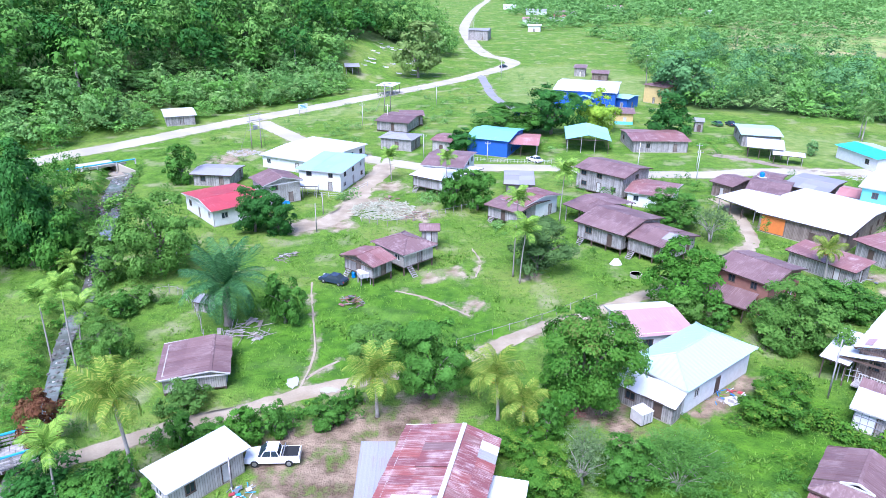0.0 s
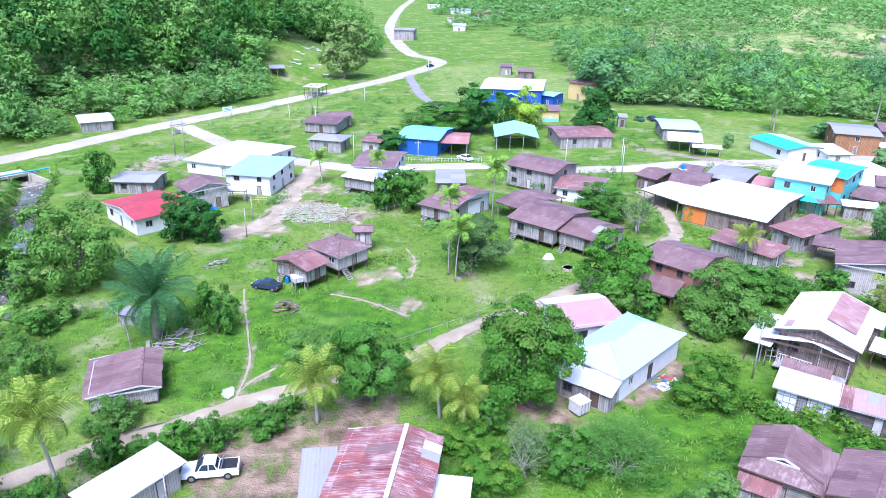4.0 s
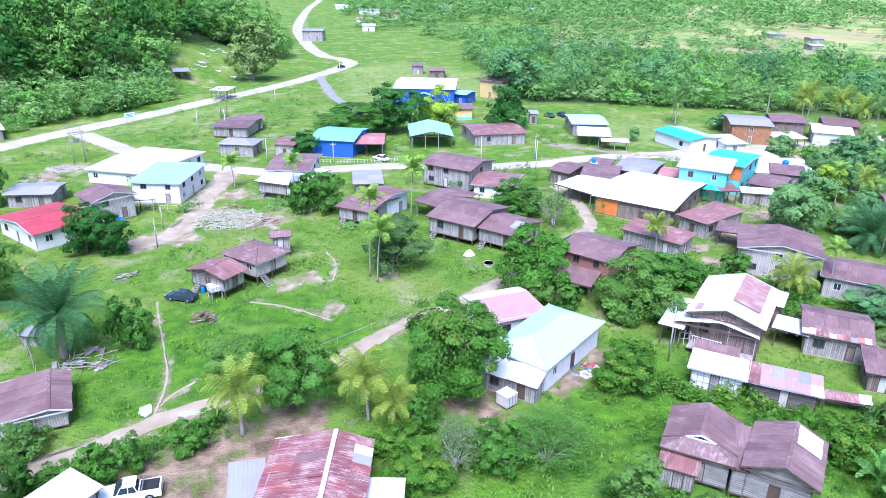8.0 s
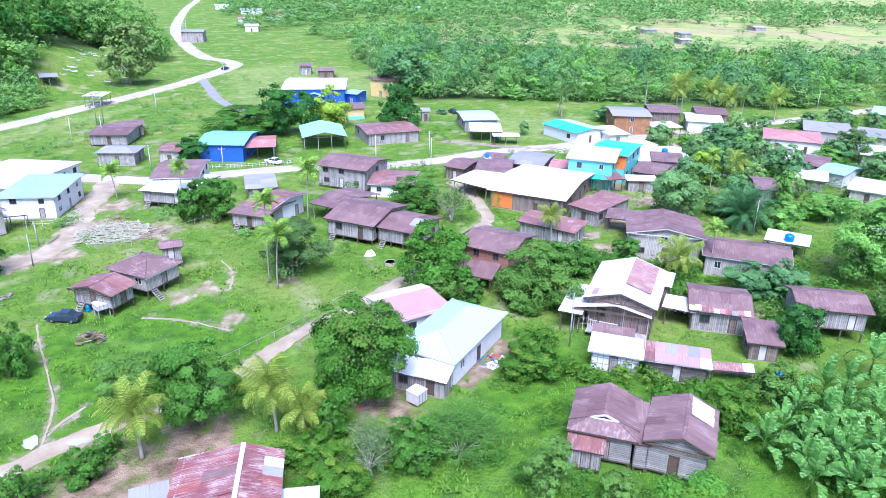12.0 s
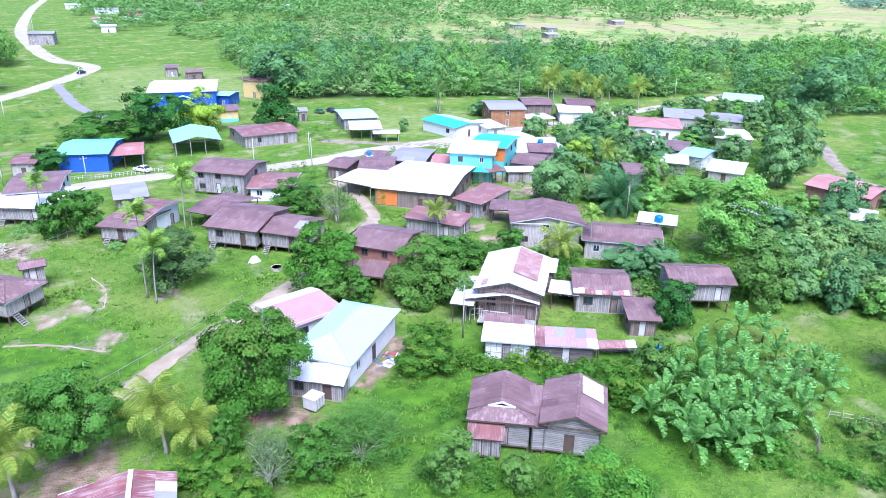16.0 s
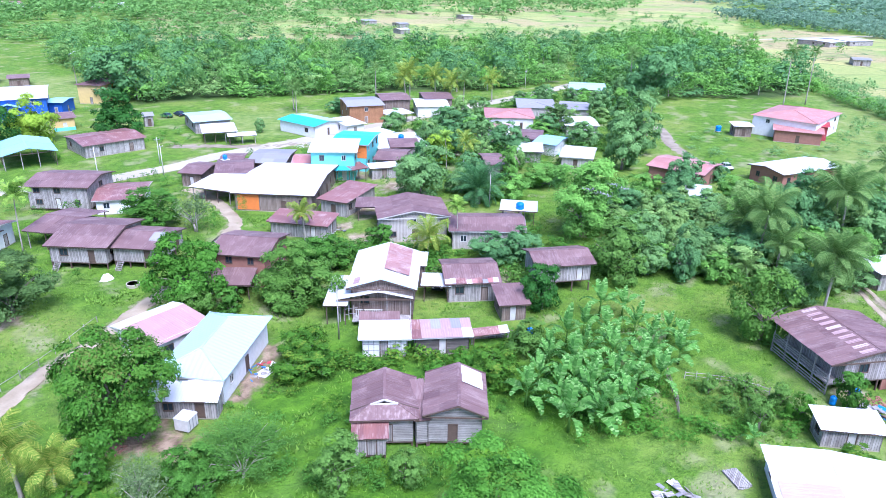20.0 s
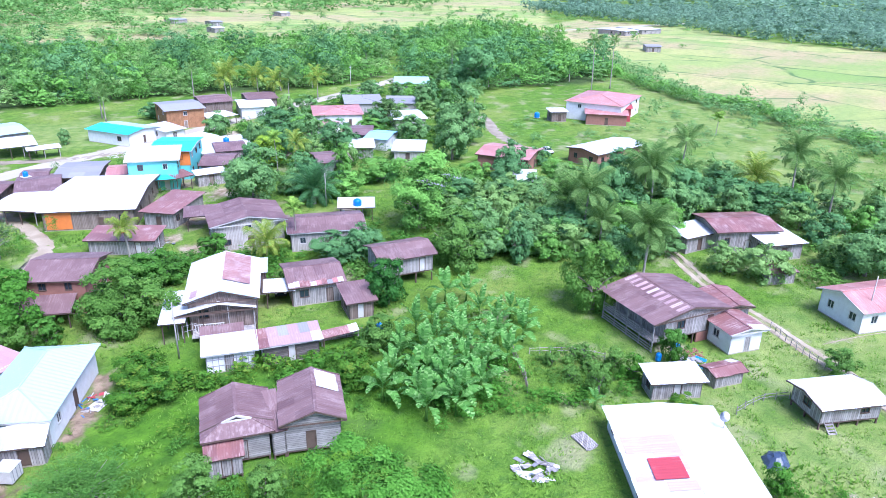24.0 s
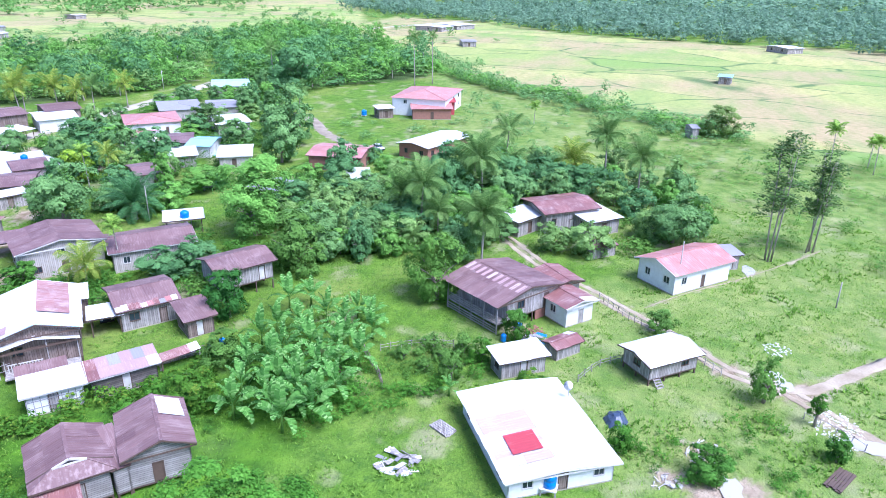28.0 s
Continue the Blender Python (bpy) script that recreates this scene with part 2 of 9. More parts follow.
PALEBARK = plain("pale_bark", (0.42, 0.38, 0.33), (0.30, 0.26, 0.22), 0.9, 0, 1.5, 10.0, 0.4)
RUBBER = plain("rubber", (0.02, 0.02, 0.02), rough=0.8)
CARWHITE = plain("white_car_paint", (0.80, 0.80, 0.80), (0.78, 0.78, 0.78), 0.2, bump=0.0)
CARDARK = plain("dark_car_paint", (0.03, 0.045, 0.075), (0.025, 0.04, 0.06), 0.2, bump=0.0)
STEEL = plain("dull_steel", (0.45, 0.45, 0.46), (0.33, 0.32, 0.32), 0.4, 0.7)
BLUERAIL = plain("blue_rail_paint", (0.06, 0.40, 0.55), (0.05, 0.32, 0.46), 0.5)


def glass(name, col, rough):
    m, nt, b = nodes_of(name)
    b.inputs["Base Color"].default_value = (*col, 1)
    b.inputs["Roughness"].default_value = rough
    b.inputs["IOR"].default_value = 1.5
    return m


PANE = glass("dark_window_glass", (0.03, 0.045, 0.055), 0.08)

LEAF = dict(
    MANGO=leafy("mango_leaves", [(0.015, 0.072, 0.005), (0.031, 0.123, 0.010), (0.051, 0.166, 0.013), (0.075, 0.209, 0.018), (0.095, 0.230, 0.023), (0.110, 0.238, 0.025), (0.184, 0.122, 0.048)]),
    BRIGHT=leafy("bright_leaves", [(0.045, 0.138, 0.012), (0.076, 0.213, 0.019), (0.123, 0.299, 0.032)], 0.45, 0.36),
    MID=leafy("mid_leaves", [(0.037, 0.111, 0.012), (0.065, 0.178, 0.018), (0.107, 0.257, 0.034)]),
    LIGHT=leafy("light_leaves", [(0.072, 0.172, 0.021), (0.114, 0.257, 0.035), (0.184, 0.331, 0.060)], 0.45, 0.36),
    DARK=leafy("dark_leaves", [(0.020, 0.085, 0.013), (0.036, 0.127, 0.018), (0.061, 0.192, 0.028)]),
    DARKB=leafy("blue_dark_leaves", [(0.020, 0.080, 0.023), (0.035, 0.119, 0.035), (0.057, 0.171, 0.048)]),
    PALE=leafy("pale_leaves", [(0.061, 0.144, 0.021), (0.097, 0.212, 0.032), (0.153, 0.288, 0.053)]),
    GREY=leafy("grey_leaves", [(0.070, 0.140, 0.042), (0.117, 0.190, 0.064), (0.175, 0.240, 0.095)]),
    GREYG=leafy("grey_green_leaves", [(0.050, 0.118, 0.028), (0.084, 0.165, 0.040), (0.126, 0.212, 0.057)]),
    YELLOWG=leafy("yellow_green_leaves", [(0.132, 0.243, 0.017), (0.224, 0.376, 0.025), (0.326, 0.464, 0.042)]),
    OLIVE=leafy("olive_leaves", [(0.105, 0.192, 0.042), (0.18, 0.288, 0.063), (0.255, 0.336, 0.098)]),
    REDDISH=leafy("reddish_leaves", [(0.12, 0.04, 0.02), (0.19, 0.065, 0.035), (0.14, 0.10, 0.03)]),
    GARDEN=leafy("garden_leaves", [(0.024, 0.093, 0.009), (0.052, 0.159, 0.014), (0.095, 0.224, 0.018), (0.226, 0.274, 0.031)]),
    WILLOW=leafy("feathery_leaves", [(0.052, 0.146, 0.017), (0.088, 0.214, 0.029), (0.139, 0.284, 0.048)]),
    BIGMID=leafy("fresh_leaves", [(0.048, 0.157, 0.014), (0.083, 0.234, 0.020), (0.135, 0.324, 0.037)]),
    GOLD=leafy("golden_fronds", [(0.06, 0.18, 0.015), (0.13, 0.27, 0.025), (0.27, 0.36, 0.045), (0.48, 0.43, 0.10)], 0.5, clumped=False),
    GREEN=leafy("green_fronds", [(0.06, 0.16, 0.03), (0.11, 0.23, 0.045), (0.22, 0.33, 0.09)], 0.5, clumped=False),
    ARECA=leafy("areca_fronds", [(0.09, 0.22, 0.025), (0.16, 0.32, 0.04), (0.28, 0.40, 0.06)], 0.5, clumped=False),
    OILPALM=leafy("oil_palm_fronds", [(0.025, 0.10, 0.028), (0.05, 0.155, 0.045), (0.11, 0.24, 0.08)], 0.4, clumped=False),
    BANANA=leafy("banana_leaves", [(0.06, 0.18, 0.028), (0.10, 0.27, 0.045), (0.155, 0.35, 0.065), (0.27, 0.43, 0.14)], 0.45, 0.3, clumped=False),
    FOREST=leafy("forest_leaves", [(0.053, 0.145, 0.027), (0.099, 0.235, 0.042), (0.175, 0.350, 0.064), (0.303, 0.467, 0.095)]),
    # far tones: distance haze put into the leaf colours, paler than the near set
    FARBRIGHT=leafy("hazed_bright_leaves", [(0.088, 0.215, 0.031), (0.149, 0.332, 0.053), (0.239, 0.466, 0.085)], 0.45, 0.3),
    FARLIGHT=leafy("hazed_light_leaves", [(0.124, 0.238, 0.050), (0.194, 0.356, 0.083), (0.315, 0.459, 0.142)], 0.45, 0.3),
    FARDARK=leafy("hazed_dark_leaves", [(0.058, 0.160, 0.053), (0.099, 0.235, 0.074), (0.164, 0.330, 0.106)]),
    FARMID=leafy("hazed_mid_leaves", [(0.082, 0.185, 0.051), (0.140, 0.285, 0.080), (0.234, 0.400, 0.127)], 0.45, 0.3),
    # scrub tones, brightened and blued to stand in for haze over the belt
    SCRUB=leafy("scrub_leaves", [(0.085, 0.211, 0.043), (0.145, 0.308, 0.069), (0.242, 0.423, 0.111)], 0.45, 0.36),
    # oil palms and the wood behind: distance haze painted in, pale and bluish
    PLANTATION=leafy("hazed_far_foliage", [(0.14, 0.25, 0.15), (0.19, 0.31, 0.19), (0.25, 0.38, 0.24)], 0.6, 0.5),
    GRASS=leafy("grass_blades", [(0.099, 0.235, 0.019), (0.146, 0.300, 0.032), (0.222, 0.360, 0.053)], 0.6, 0.4, clumped=False),
)


# ---- mesh helpers ----
def mesh_of(name, verts, faces, material=None, smooth=False):
    me = bpy.data.meshes.new(name)
    verts = np.asarray(verts, dtype=np.float32)
    faces = np.asarray(faces, dtype=np.int32)
    k = faces.shape[1]
    me.vertices.add(len(verts))
    me.vertices.foreach_set("co", verts.ravel())
    me.loops.add(faces.size)
    me.loops.foreach_set("vertex_index", faces.ravel())
    me.polygons.add(len(faces))
    me.polygons.foreach_set("loop_start", np.arange(0, faces.size, k, dtype=np.int32))
    if smooth:
        me.polygons.foreach_set("use_smooth", np.ones(len(faces), dtype=bool))
    me.update(calc_edges=True)
    if material:
        me.materials.append(material)
    return me


CUBE_F = [(0, 2, 3, 1), (4, 5, 7, 6), (0, 1, 5, 4), (2, 6, 7, 3), (0, 4, 6, 2), (1, 3, 7, 5)]


class Solid:
    """Gathers boxes, tubes and prisms into one mesh."""

    def __init__(self):
        self.v, self.f, self.n = [], [], 0

    def add(self, verts, faces):
        self.v.append(np.asarray(verts, float))
        self.f += [tuple(i + self.n for i in f) for f in faces]
        self.n += len(verts)
        return self

    def box(self, x0, x1, y0, y1, z0, z1, m=None):
        v = np.array([(x, y, z) for z in (z0, z1) for y in (y0, y1) for x in (x0, x1)], float)
        if m is not None:
            v = np.array([m @ Vector(p) for p in v])
        return self.add(v, CUBE_F)

    def tube(self, pts, radii, sides=8, cap=True):
        pts = [Vector(p) for p in pts]
        rings = []
        for i, p in enumerate(pts):
            d = (pts[min(i + 1, len(pts) - 1)] - pts[max(i - 1, 0)]).normalized()
            a = d.orthogonal().normalized() if abs(d.z) < 0.99 else Vector((1, 0, 0))
            if i and abs(d.z) < 0.99:
                a = (last - d * last.dot(d)).normalized()
            last = a
            b = d.cross(a)
            rings += [p + (a * math.cos(k * 2 * math.pi / sides) + b * math.sin(k * 2 * math.pi / sides)) * radii[i] for k in range(sides)]
        f = [(i * sides + k, i * sides + (k + 1) % sides, (i + 1) * sides + (k + 1) % sides, (i + 1) * sides + k)
             for i in range(len(pts) - 1) for k in range(sides)]
        if cap:
            f += [tuple(range(sides))[::-1], tuple((len(pts) - 1) * sides + k for k in range(sides))]
        return self.add(rings, f)

    def lathe(self, profile, sides=16, at=(0, 0, 0)):
        return self.tube([(at[0], at[1], at[2] + z) for r, z in profile], [r for r, z in profile], sides)

    def mesh(self, name, material, smooth=False):
        me = bpy.data.meshes.new(name)
        me.from_pydata([tuple(p) for p in np.concatenate(self.v)], [], self.f)
        if smooth:
            for p in me.polygons:
                p.use_smooth = True
        me.materials.append(material)
        return me


def part(name, solid, material, parent, label="", smooth=False):
    """One mesh object under a thing or a part."""
    me = solid if isinstance(solid, bpy.types.Mesh) else solid.mesh(name, material, smooth)
    ob = new(name, me)
    ob.parent = parent
    if label:
        tagged(ob, label)
    return ob


def thing(name, m, label, category, group=""):
    ob = new(name)
    ob.empty_display_size = 0.3
    ob.matrix_basis = m
    return tagged(ob, label, category, group)


# ---- lie of the land ----
HILL = np.array([(-320, 40), (-140, 125), (-106, 165), (-66, 226), (-36, 272), (-4, 314), (4, 345), (2, 405), (-8, 520), (-14, 760), (-300, 1000), (-900, 500)], float)


def inside(poly, x, y):
    """How far each point lies inside a polygon (outside: minus)."""
    best = np.full(np.shape(x), 1e9)
    odd = np.zeros(np.shape(x), bool)
    for (ax, ay), (bx, by) in zip(poly, np.roll(poly, -1, axis=0)):
        dx, dy = bx - ax, by - ay
        k = np.clip(((x - ax) * dx + (y - ay) * dy) / (dx * dx + dy * dy), 0, 1)
        best = np.minimum(best, np.hypot(x - ax - k * dx, y - ay - k * dy))
        cross = ((ay > y) != (by > y)) & (x < (bx - ax) * (y - ay) / (by - ay + 1e-12) + ax)
        odd ^= cross
    return np.where(odd, best, -best)


def along(line, x, y):
    """Distance of each point from a line of points."""
    best = np.full(np.shape(x), 1e9)
    for (ax, ay), (bx, by) in zip(line[:-1], line[1:]):
        dx, dy = bx - ax, by - ay
        k = np.clip(((x - ax) * dx + (y - ay) * dy) / (dx * dx + dy * dy + 1e-9), 0, 1)
        best = np.minimum(best, np.hypot(x - ax - k * dx, y - ay - k * dy))
    return best


def wavy(x, y, size, seed=0.0):
    """A smooth field of about -1 to 1, with bumps of that size in metres."""
    s = 2 * math.pi / size
    a = np.sin(x * s * 0.91 + 1.7 * np.sin(y * s * 0.53 + seed) + seed * 3.1)
    b = np.sin(y * s * 1.07 + 1.9 * np.sin(x * s * 0.47 + seed * 1.7) + seed)
    c = np.sin((x + y) * s * 1.83 + 1.3 * np.sin((x - y) * s * 0.79 + seed * 0.6))
    return (a + b + 0.7 * c) / 2.7


STREAM = [(-74.5, 158.0), (-71.2, 149.4), (-68.5, 138.5), (-62.8, 124.7), (-59.7, 114.5), (-54.9, 102.2), (-52.0, 93.9), (-49.8, 84.9), (-47.7, 77.3), (-45.2, 70.8), (-42.4, 63.0), (-40.6, 56.4), (-39.6, 48.8), (-38.6, 40.0)]


def ground_z(x, y):
    x, y = np.asarray(x, float), np.asarray(y, float)
    d = np.maximum(inside(HILL, x, y), 0)
    z = 42 * (1 - np.exp(-(d / 95) ** 1.25)) + np.clip(d / 30, 0, 1) * 1.2 * wavy(x, y, 60, 2.0)
    r = np.hypot(x, y)
    z = z + 0.05 * wavy(x, y, 9, 1.0) + 0.03 * wavy(x, y, 3.1, 4.0)
    s = along(STREAM, x, y)
    z = z - 1.9 * np.exp(-(s / (1.5 + 0.022 * np.clip(y - 50, 0, 110))) ** 4)
    return z


def gz(x, y):
    return float(ground_z(np.array([x]), np.array([y]))[0])


# ---- ground: one sheet to the horizon ----
BARES, WET, FIELDS, TRACKS = [], [], [], []


def footpath(line, width):
    ribbon("footpath", line, width * 0.42, PALEDIRT, 0.004, 0.45, "thin trodden earth footpath")


def bare(spots, size, wet=False):
    BARES.append((spots, size))
    if wet:
        WET.append((spots, size))


def field(poly):
    FIELDS.append(np.array(poly, float))


def smooth_line(pts, step=1.0):
    """A line of points through pts, rounded, about a step apart."""
    p = np.array([pts[0]] + list(pts) + [pts[-1]], float)
    out = []
    for i in range(1, len(p) - 2):
        n = max(2, int(np.linalg.norm(p[i + 1] - p[i]) / step))
        for k in range(n):
            t = k / n
            out.append(0.5 * (2 * p[i] + (p[i + 1] - p[i - 1]) * t + (2 * p[i - 1] - 5 * p[i] + 4 * p[i + 1] - p[i + 2]) * t * t
                              + (3 * p[i] - p[i - 1] - 3 * p[i + 1] + p[i + 2]) * t ** 3))
    out.append(p[-1])
    return np.array(out)


def ribbon(name, pts, width, material, lift=0.035, ragged=0.0, label="", two_ruts=False):
    """A road or track laid on the ground, with uneven edges."""
    TRACKS.append((pts, width, material in (DIRT, PALEDIRT)))
    line = smooth_line(pts, 1.2 if width < 5 else 2.0)
    d = np.gradient(line, axis=0)
    n = np.stack([-d[:, 1], d[:, 0]], 1) / np.linalg.norm(d, axis=1)[:, None]
    ragged = ragged or (0.16 if material in (DIRT, PALEDIRT) else 0.03)
    rng = np.random.default_rng(len(TRACKS))
    cols = [-1.0, -0.85, -0.4, 0.0, 0.4, 0.85, 1.0]
    verts = []
    for c in cols:
        wob = 1 + (ragged * rng.normal(0, 1, len(line)) + ragged * 1.5 * np.sin(np.arange(len(line)) * 0.37 + c * 5) if abs(c) > 0.5 else 0)
        q = line + n * (c * width / 2 * np.asarray(wob).reshape(-1, 1) if np.ndim(wob) else c * width / 2)
        z = ground_z(q[:, 0], q[:, 1]) + lift * (0.25 if abs(c) == 1 else 1) + 0.02
        verts.append(np.column_stack([q, z]))
    m = len(line)
    verts = np.concatenate(verts)
    faces = [(a * m + i, (a + 1) * m + i, (a + 1) * m + i + 1, a * m + i + 1) for a in range(len(cols) - 1) for i in range(m - 1)]
    me = mesh_of(name, verts, faces, material, True)
    me.flip_normals()
    ob = new(name, me)
    return tagged(ob, label, "road", kind="structure")


def ruts(name, pts, width):
    """A farm track: two pale wheel ruts with grass between them."""
    line = smooth_line(pts, 1.5)
    d = np.gradient(line, axis=0)
    n = np.stack([-d[:, 1], d[:, 0]], 1) / np.linalg.norm(d, axis=1)[:, None]
    for side in (-1, 1):
        ribbon("rut_track", [tuple(p) for p in line + n * side * width * 0.29], width * 0.3, PALEDIRT, 0.03, 0.14, "pale wheel rut of a farm track")


ribbon('road', [(-113.4, 116.3), (-107.7, 136.7), (-94.2, 160.1), (-83.7, 174.0), (-71.1, 191.5), (-59.7, 207.4), (-47.5, 222.1), (-32.1, 242.1), (-13.9, 265.8), (3.3, 289.2), (18.4, 314.7), (27.2, 332.0), (33.4, 348.6), (29.8, 365.8), (22.5, 379.2), (17.2, 428.5), (14.5, 536.7), (21.5, 654.8), (35.9, 815.5), (55.2, 975.0), (72.5, 1161.4)], 7.5, CONCRETE, label='pale concrete main road along the valley')
ribbon('village_road', [(-54.0, 206.2), (-44.7, 192.5), (-36.4, 181.6), (-27.8, 173.6), (-19.9, 166.8), (-12.6, 162.4), (-3.1, 158.4), (6.1, 158.9), (28.5, 159.1), (38.0, 154.4), (49.2, 155.0), (61.5, 155.4), (73.0, 158.7), (86.1, 158.9), (98.3, 159.5), (110.1, 161.3), (125.4, 161.5), (145.2, 163.8), (168.7, 165.8), (191.9, 167.8), (215.3, 170.6), (237.6, 173.6)], 5.5, CONCRETE, label='pale concrete village road')
ribbon('side_road', [(15.6, 307.6), (16.7, 281.8), (17.8, 256.1), (21.9, 236.8), (27.8, 221.9), (32.5, 210.3)], 3.4, TARMAC, label='narrow worn tarmac lane')
ribbon('dirt_track', [(-39.3, 51.7), (-34.7, 54.0), (-30.6, 56.4), (-25.9, 59.7), (-20.8, 62.2), (-16.0, 65.0), (-10.1, 67.1), (-2.6, 70.5), (3.5, 73.6), (8.6, 77.4), (14.2, 81.6), (21.8, 86.4), (27.4, 90.0), (28.9, 90.8), (37.0, 96.2), (47.1, 105.6), (53.5, 112.8), (56.1, 121.0), (56.8, 129.5), (55.9, 137.7)], 2.3, PALEDIRT, label='pale dirt track through the village')
ribbon('yard_track', [(-12.6, 161.4), (-15.4, 149.4), (-17.1, 137.0), (-18.6, 126.3), (-21.7, 119.0), (-27.6, 117.6)], 4.5, PALEDIRT, label='wide pale gravel track')
ruts('right_track', [(113.7, 33.7), (109.6, 26.9), (100.1, 18.7), (93.2, 10.7), (87.0, 3.1), (82.6, -2.1), (76.8, -7.9), (74.9, -13.2), (71.7, -16.8), (66.4, -21.9), (61.4, -26.8)], 2.6)
ribbon('branch_track', [(74.7, -13.2), (75.8, -16.8), (79.7, -20.8), (85.3, -25.9), (92.8, -33.3)], 1.5, PALEDIRT, label='pale dirt side track')
ribbon('lane_track', [(188.3, 107.9), (176.8, 98.3), (165.1, 87.4), (158.1, 77.5), (153.7, 72.8)], 3.0, DIRT, label='pale dirt lane')
ribbon('field_road', [(453.6, 233.9), (501.0, 216.0), (572.1, 190.9), (652.8, 158.0)], 5, CONCRETE, label='distant road across the paddies')
ribbon('dirt_lane', [(69.0, 174.3), (74.7, 169.8), (80.6, 164.5), (89.2, 158.5), (94.8, 158.0)], 3.0, DIRT, label='narrow dirt lane')
footpath([(-19.1, 94.3), (-17.9, 86.9), (-16.2, 78.9), (-15.3, 74.7), (-15.2, 70.2), (-15.6, 66.1)], 0.5)
footpath([(-6.6, 91.8), (-1.6, 89.2), (3.8, 84.2)], 0.7)
footpath([(5.0, 108.6), (6.2, 103.3), (5.1, 97.1)], 0.7)
footpath([(90.4, 2.5), (97.3, -3.0), (104.6, -9.8), (115.4, -18.8), (122.4, -23.9)], 0.35)
footpath([(-12.0, 72.2), (-13.8, 70.2), (-15.3, 68.2)], 0.8)
bare([(-14.2, 56.3), (-10.2, 59.1), (-7.3, 53.9), (-11.2, 51.5), (-16.8, 55.4), (-13.8, 49.2), (-9.8, 49.3), (-6.8, 49.3), (-4.5, 59.2), (-1.1, 62.2)], 5, True)
bare([(-14.8, 131.6), (-11.2, 143.2), (-9.0, 128.4), (-4.5, 125.3)], 5)
bare([(-22.9, 119.9), (-18.6, 118.6), (-24.4, 116.9)], 4)
bare([(-1.8, 95.9), (1.7, 99.1), (4.7, 87.6), (14.1, 97.4)], 2.5)
bare([(21.6, 64.2), (18.7, 59.7), (16.8, 61.6), (16.0, 63.6), (13.1, 64.6), (30.3, 64.4)], 3, True)
bare([(28.0, 62.6), (30.6, 64.8), (33.4, 67.2), (35.6, 69.2)], 1.9, True)
bare([(64, 122), (72, 117), (80, 112), (90, 112), (98, 120), (106, 126), (112, 136), (74, 132), (84, 138), (94, 142), (104, 148), (58, 132), (66, 148), (118, 146), (126, 150), (88, 124), (76, 102), (112, 110), (122, 124), (136, 126), (148, 130)], 4.6)
bare([(-51.7, 167.2), (-48.3, 170.2), (-51.6, 161.9)], 5)
bare([(76.5, -7.9), (73.9, -14.3), (75.8, -16.2), (66.8, -20.6), (68.1, -18.9), (54.5, -5.2)], 2.5)
bare([(60.2, -4.7), (55.1, -2.2), (55.9, -9.0), (70.0, 17.5), (78.5, 18.5)], 2.2)
bare([(111.5, 152.6), (105.3, 159.3), (95.5, 157.8), (88.4, 160.1)], 4)
bare([(66.5, 92.3), (66.9, 99.5), (67.6, 84.5), (84.8, 80.2), (94.7, 83.7), (43.5, 45.9)], 3)
field([(167.6, 426.9), (394.2, 295.3), (427.6, 194.5), (4844.3, 2336.8), (4310.6, 3339.1), (291.8, 742.9)])
field([(433.2, 236.0), (352.4, 146.4), (312.7, 102.2), (274.9, 66.5), (243.1, 19.7), (229.4, -7.2), (209.5, -18.9), (186.2, -47.2), (185.8, -84.0), (420.1, -175.9), (494.5, -112.2), (487.0, -27.0), (514.9, 83.7), (593.9, 153.4), (612.5, 252.4)])

RR_, AA_ = 290, 440
rad = 14.0 * (4600 / 14.0) ** (np.arange(RR_ + 1) / RR_)
ang = np.concatenate([np.linspace(-130, 50, AA_), np.linspace(50, 230, 60)[1:-1]])
gr, ga = np.meshgrid(rad, np.radians(ang), indexing="ij")
gx, gy = -np.sin(ga) * gr, np.cos(ga) * gr
gx, gy = np.concatenate([[0.0], gx.ravel()]), np.concatenate([[0.0], gy.ravel()])
zz = ground_z(gx, gy)
na = len(ang)
idx = 1 + np.arange((RR_ + 1) * na).reshape(RR_ + 1, na)
nxt = np.roll(idx, -1, axis=1)
quads = np.stack([idx[:-1], nxt[:-1], nxt[1:], idx[1:]], -1).reshape(-1, 4)[:, ::-1]
middle = np.stack([np.zeros(na // 2, int), idx[0][0::2], idx[0][1::2], nxt[0][1::2]], -1)
quads = np.concatenate([quads, middle])
ground_me = mesh_of("ground", np.column_stack([gx, gy, zz]), quads)
CLEARING = np.array([(-38, 275), (-46, 320), (-32, 346), (3, 352), (10, 335), (0, 300)], float)
BELT = [(96, 355), (87, 271), (80, 232), (94, 231), (132, 219), (164, 205), (182, 190), (200, 182), (235, 181), (250, 190), (329, 244), (298, 274), (252, 304), (196, 323), (146, 355), (124, 455)]
BELT_TWO = [(240, 178), (215, 158), (221, 141), (235, 130), (250, 123), (265, 106), (283, 100), (323, 117), (384, 177), (430, 225), (407, 267), (329, 244)]
LEFT_WOOD = [(-62, 132), (-66, 100), (-64, 84), (-95, 80), (-110, 118), (-95, 150), (-80, 142)]
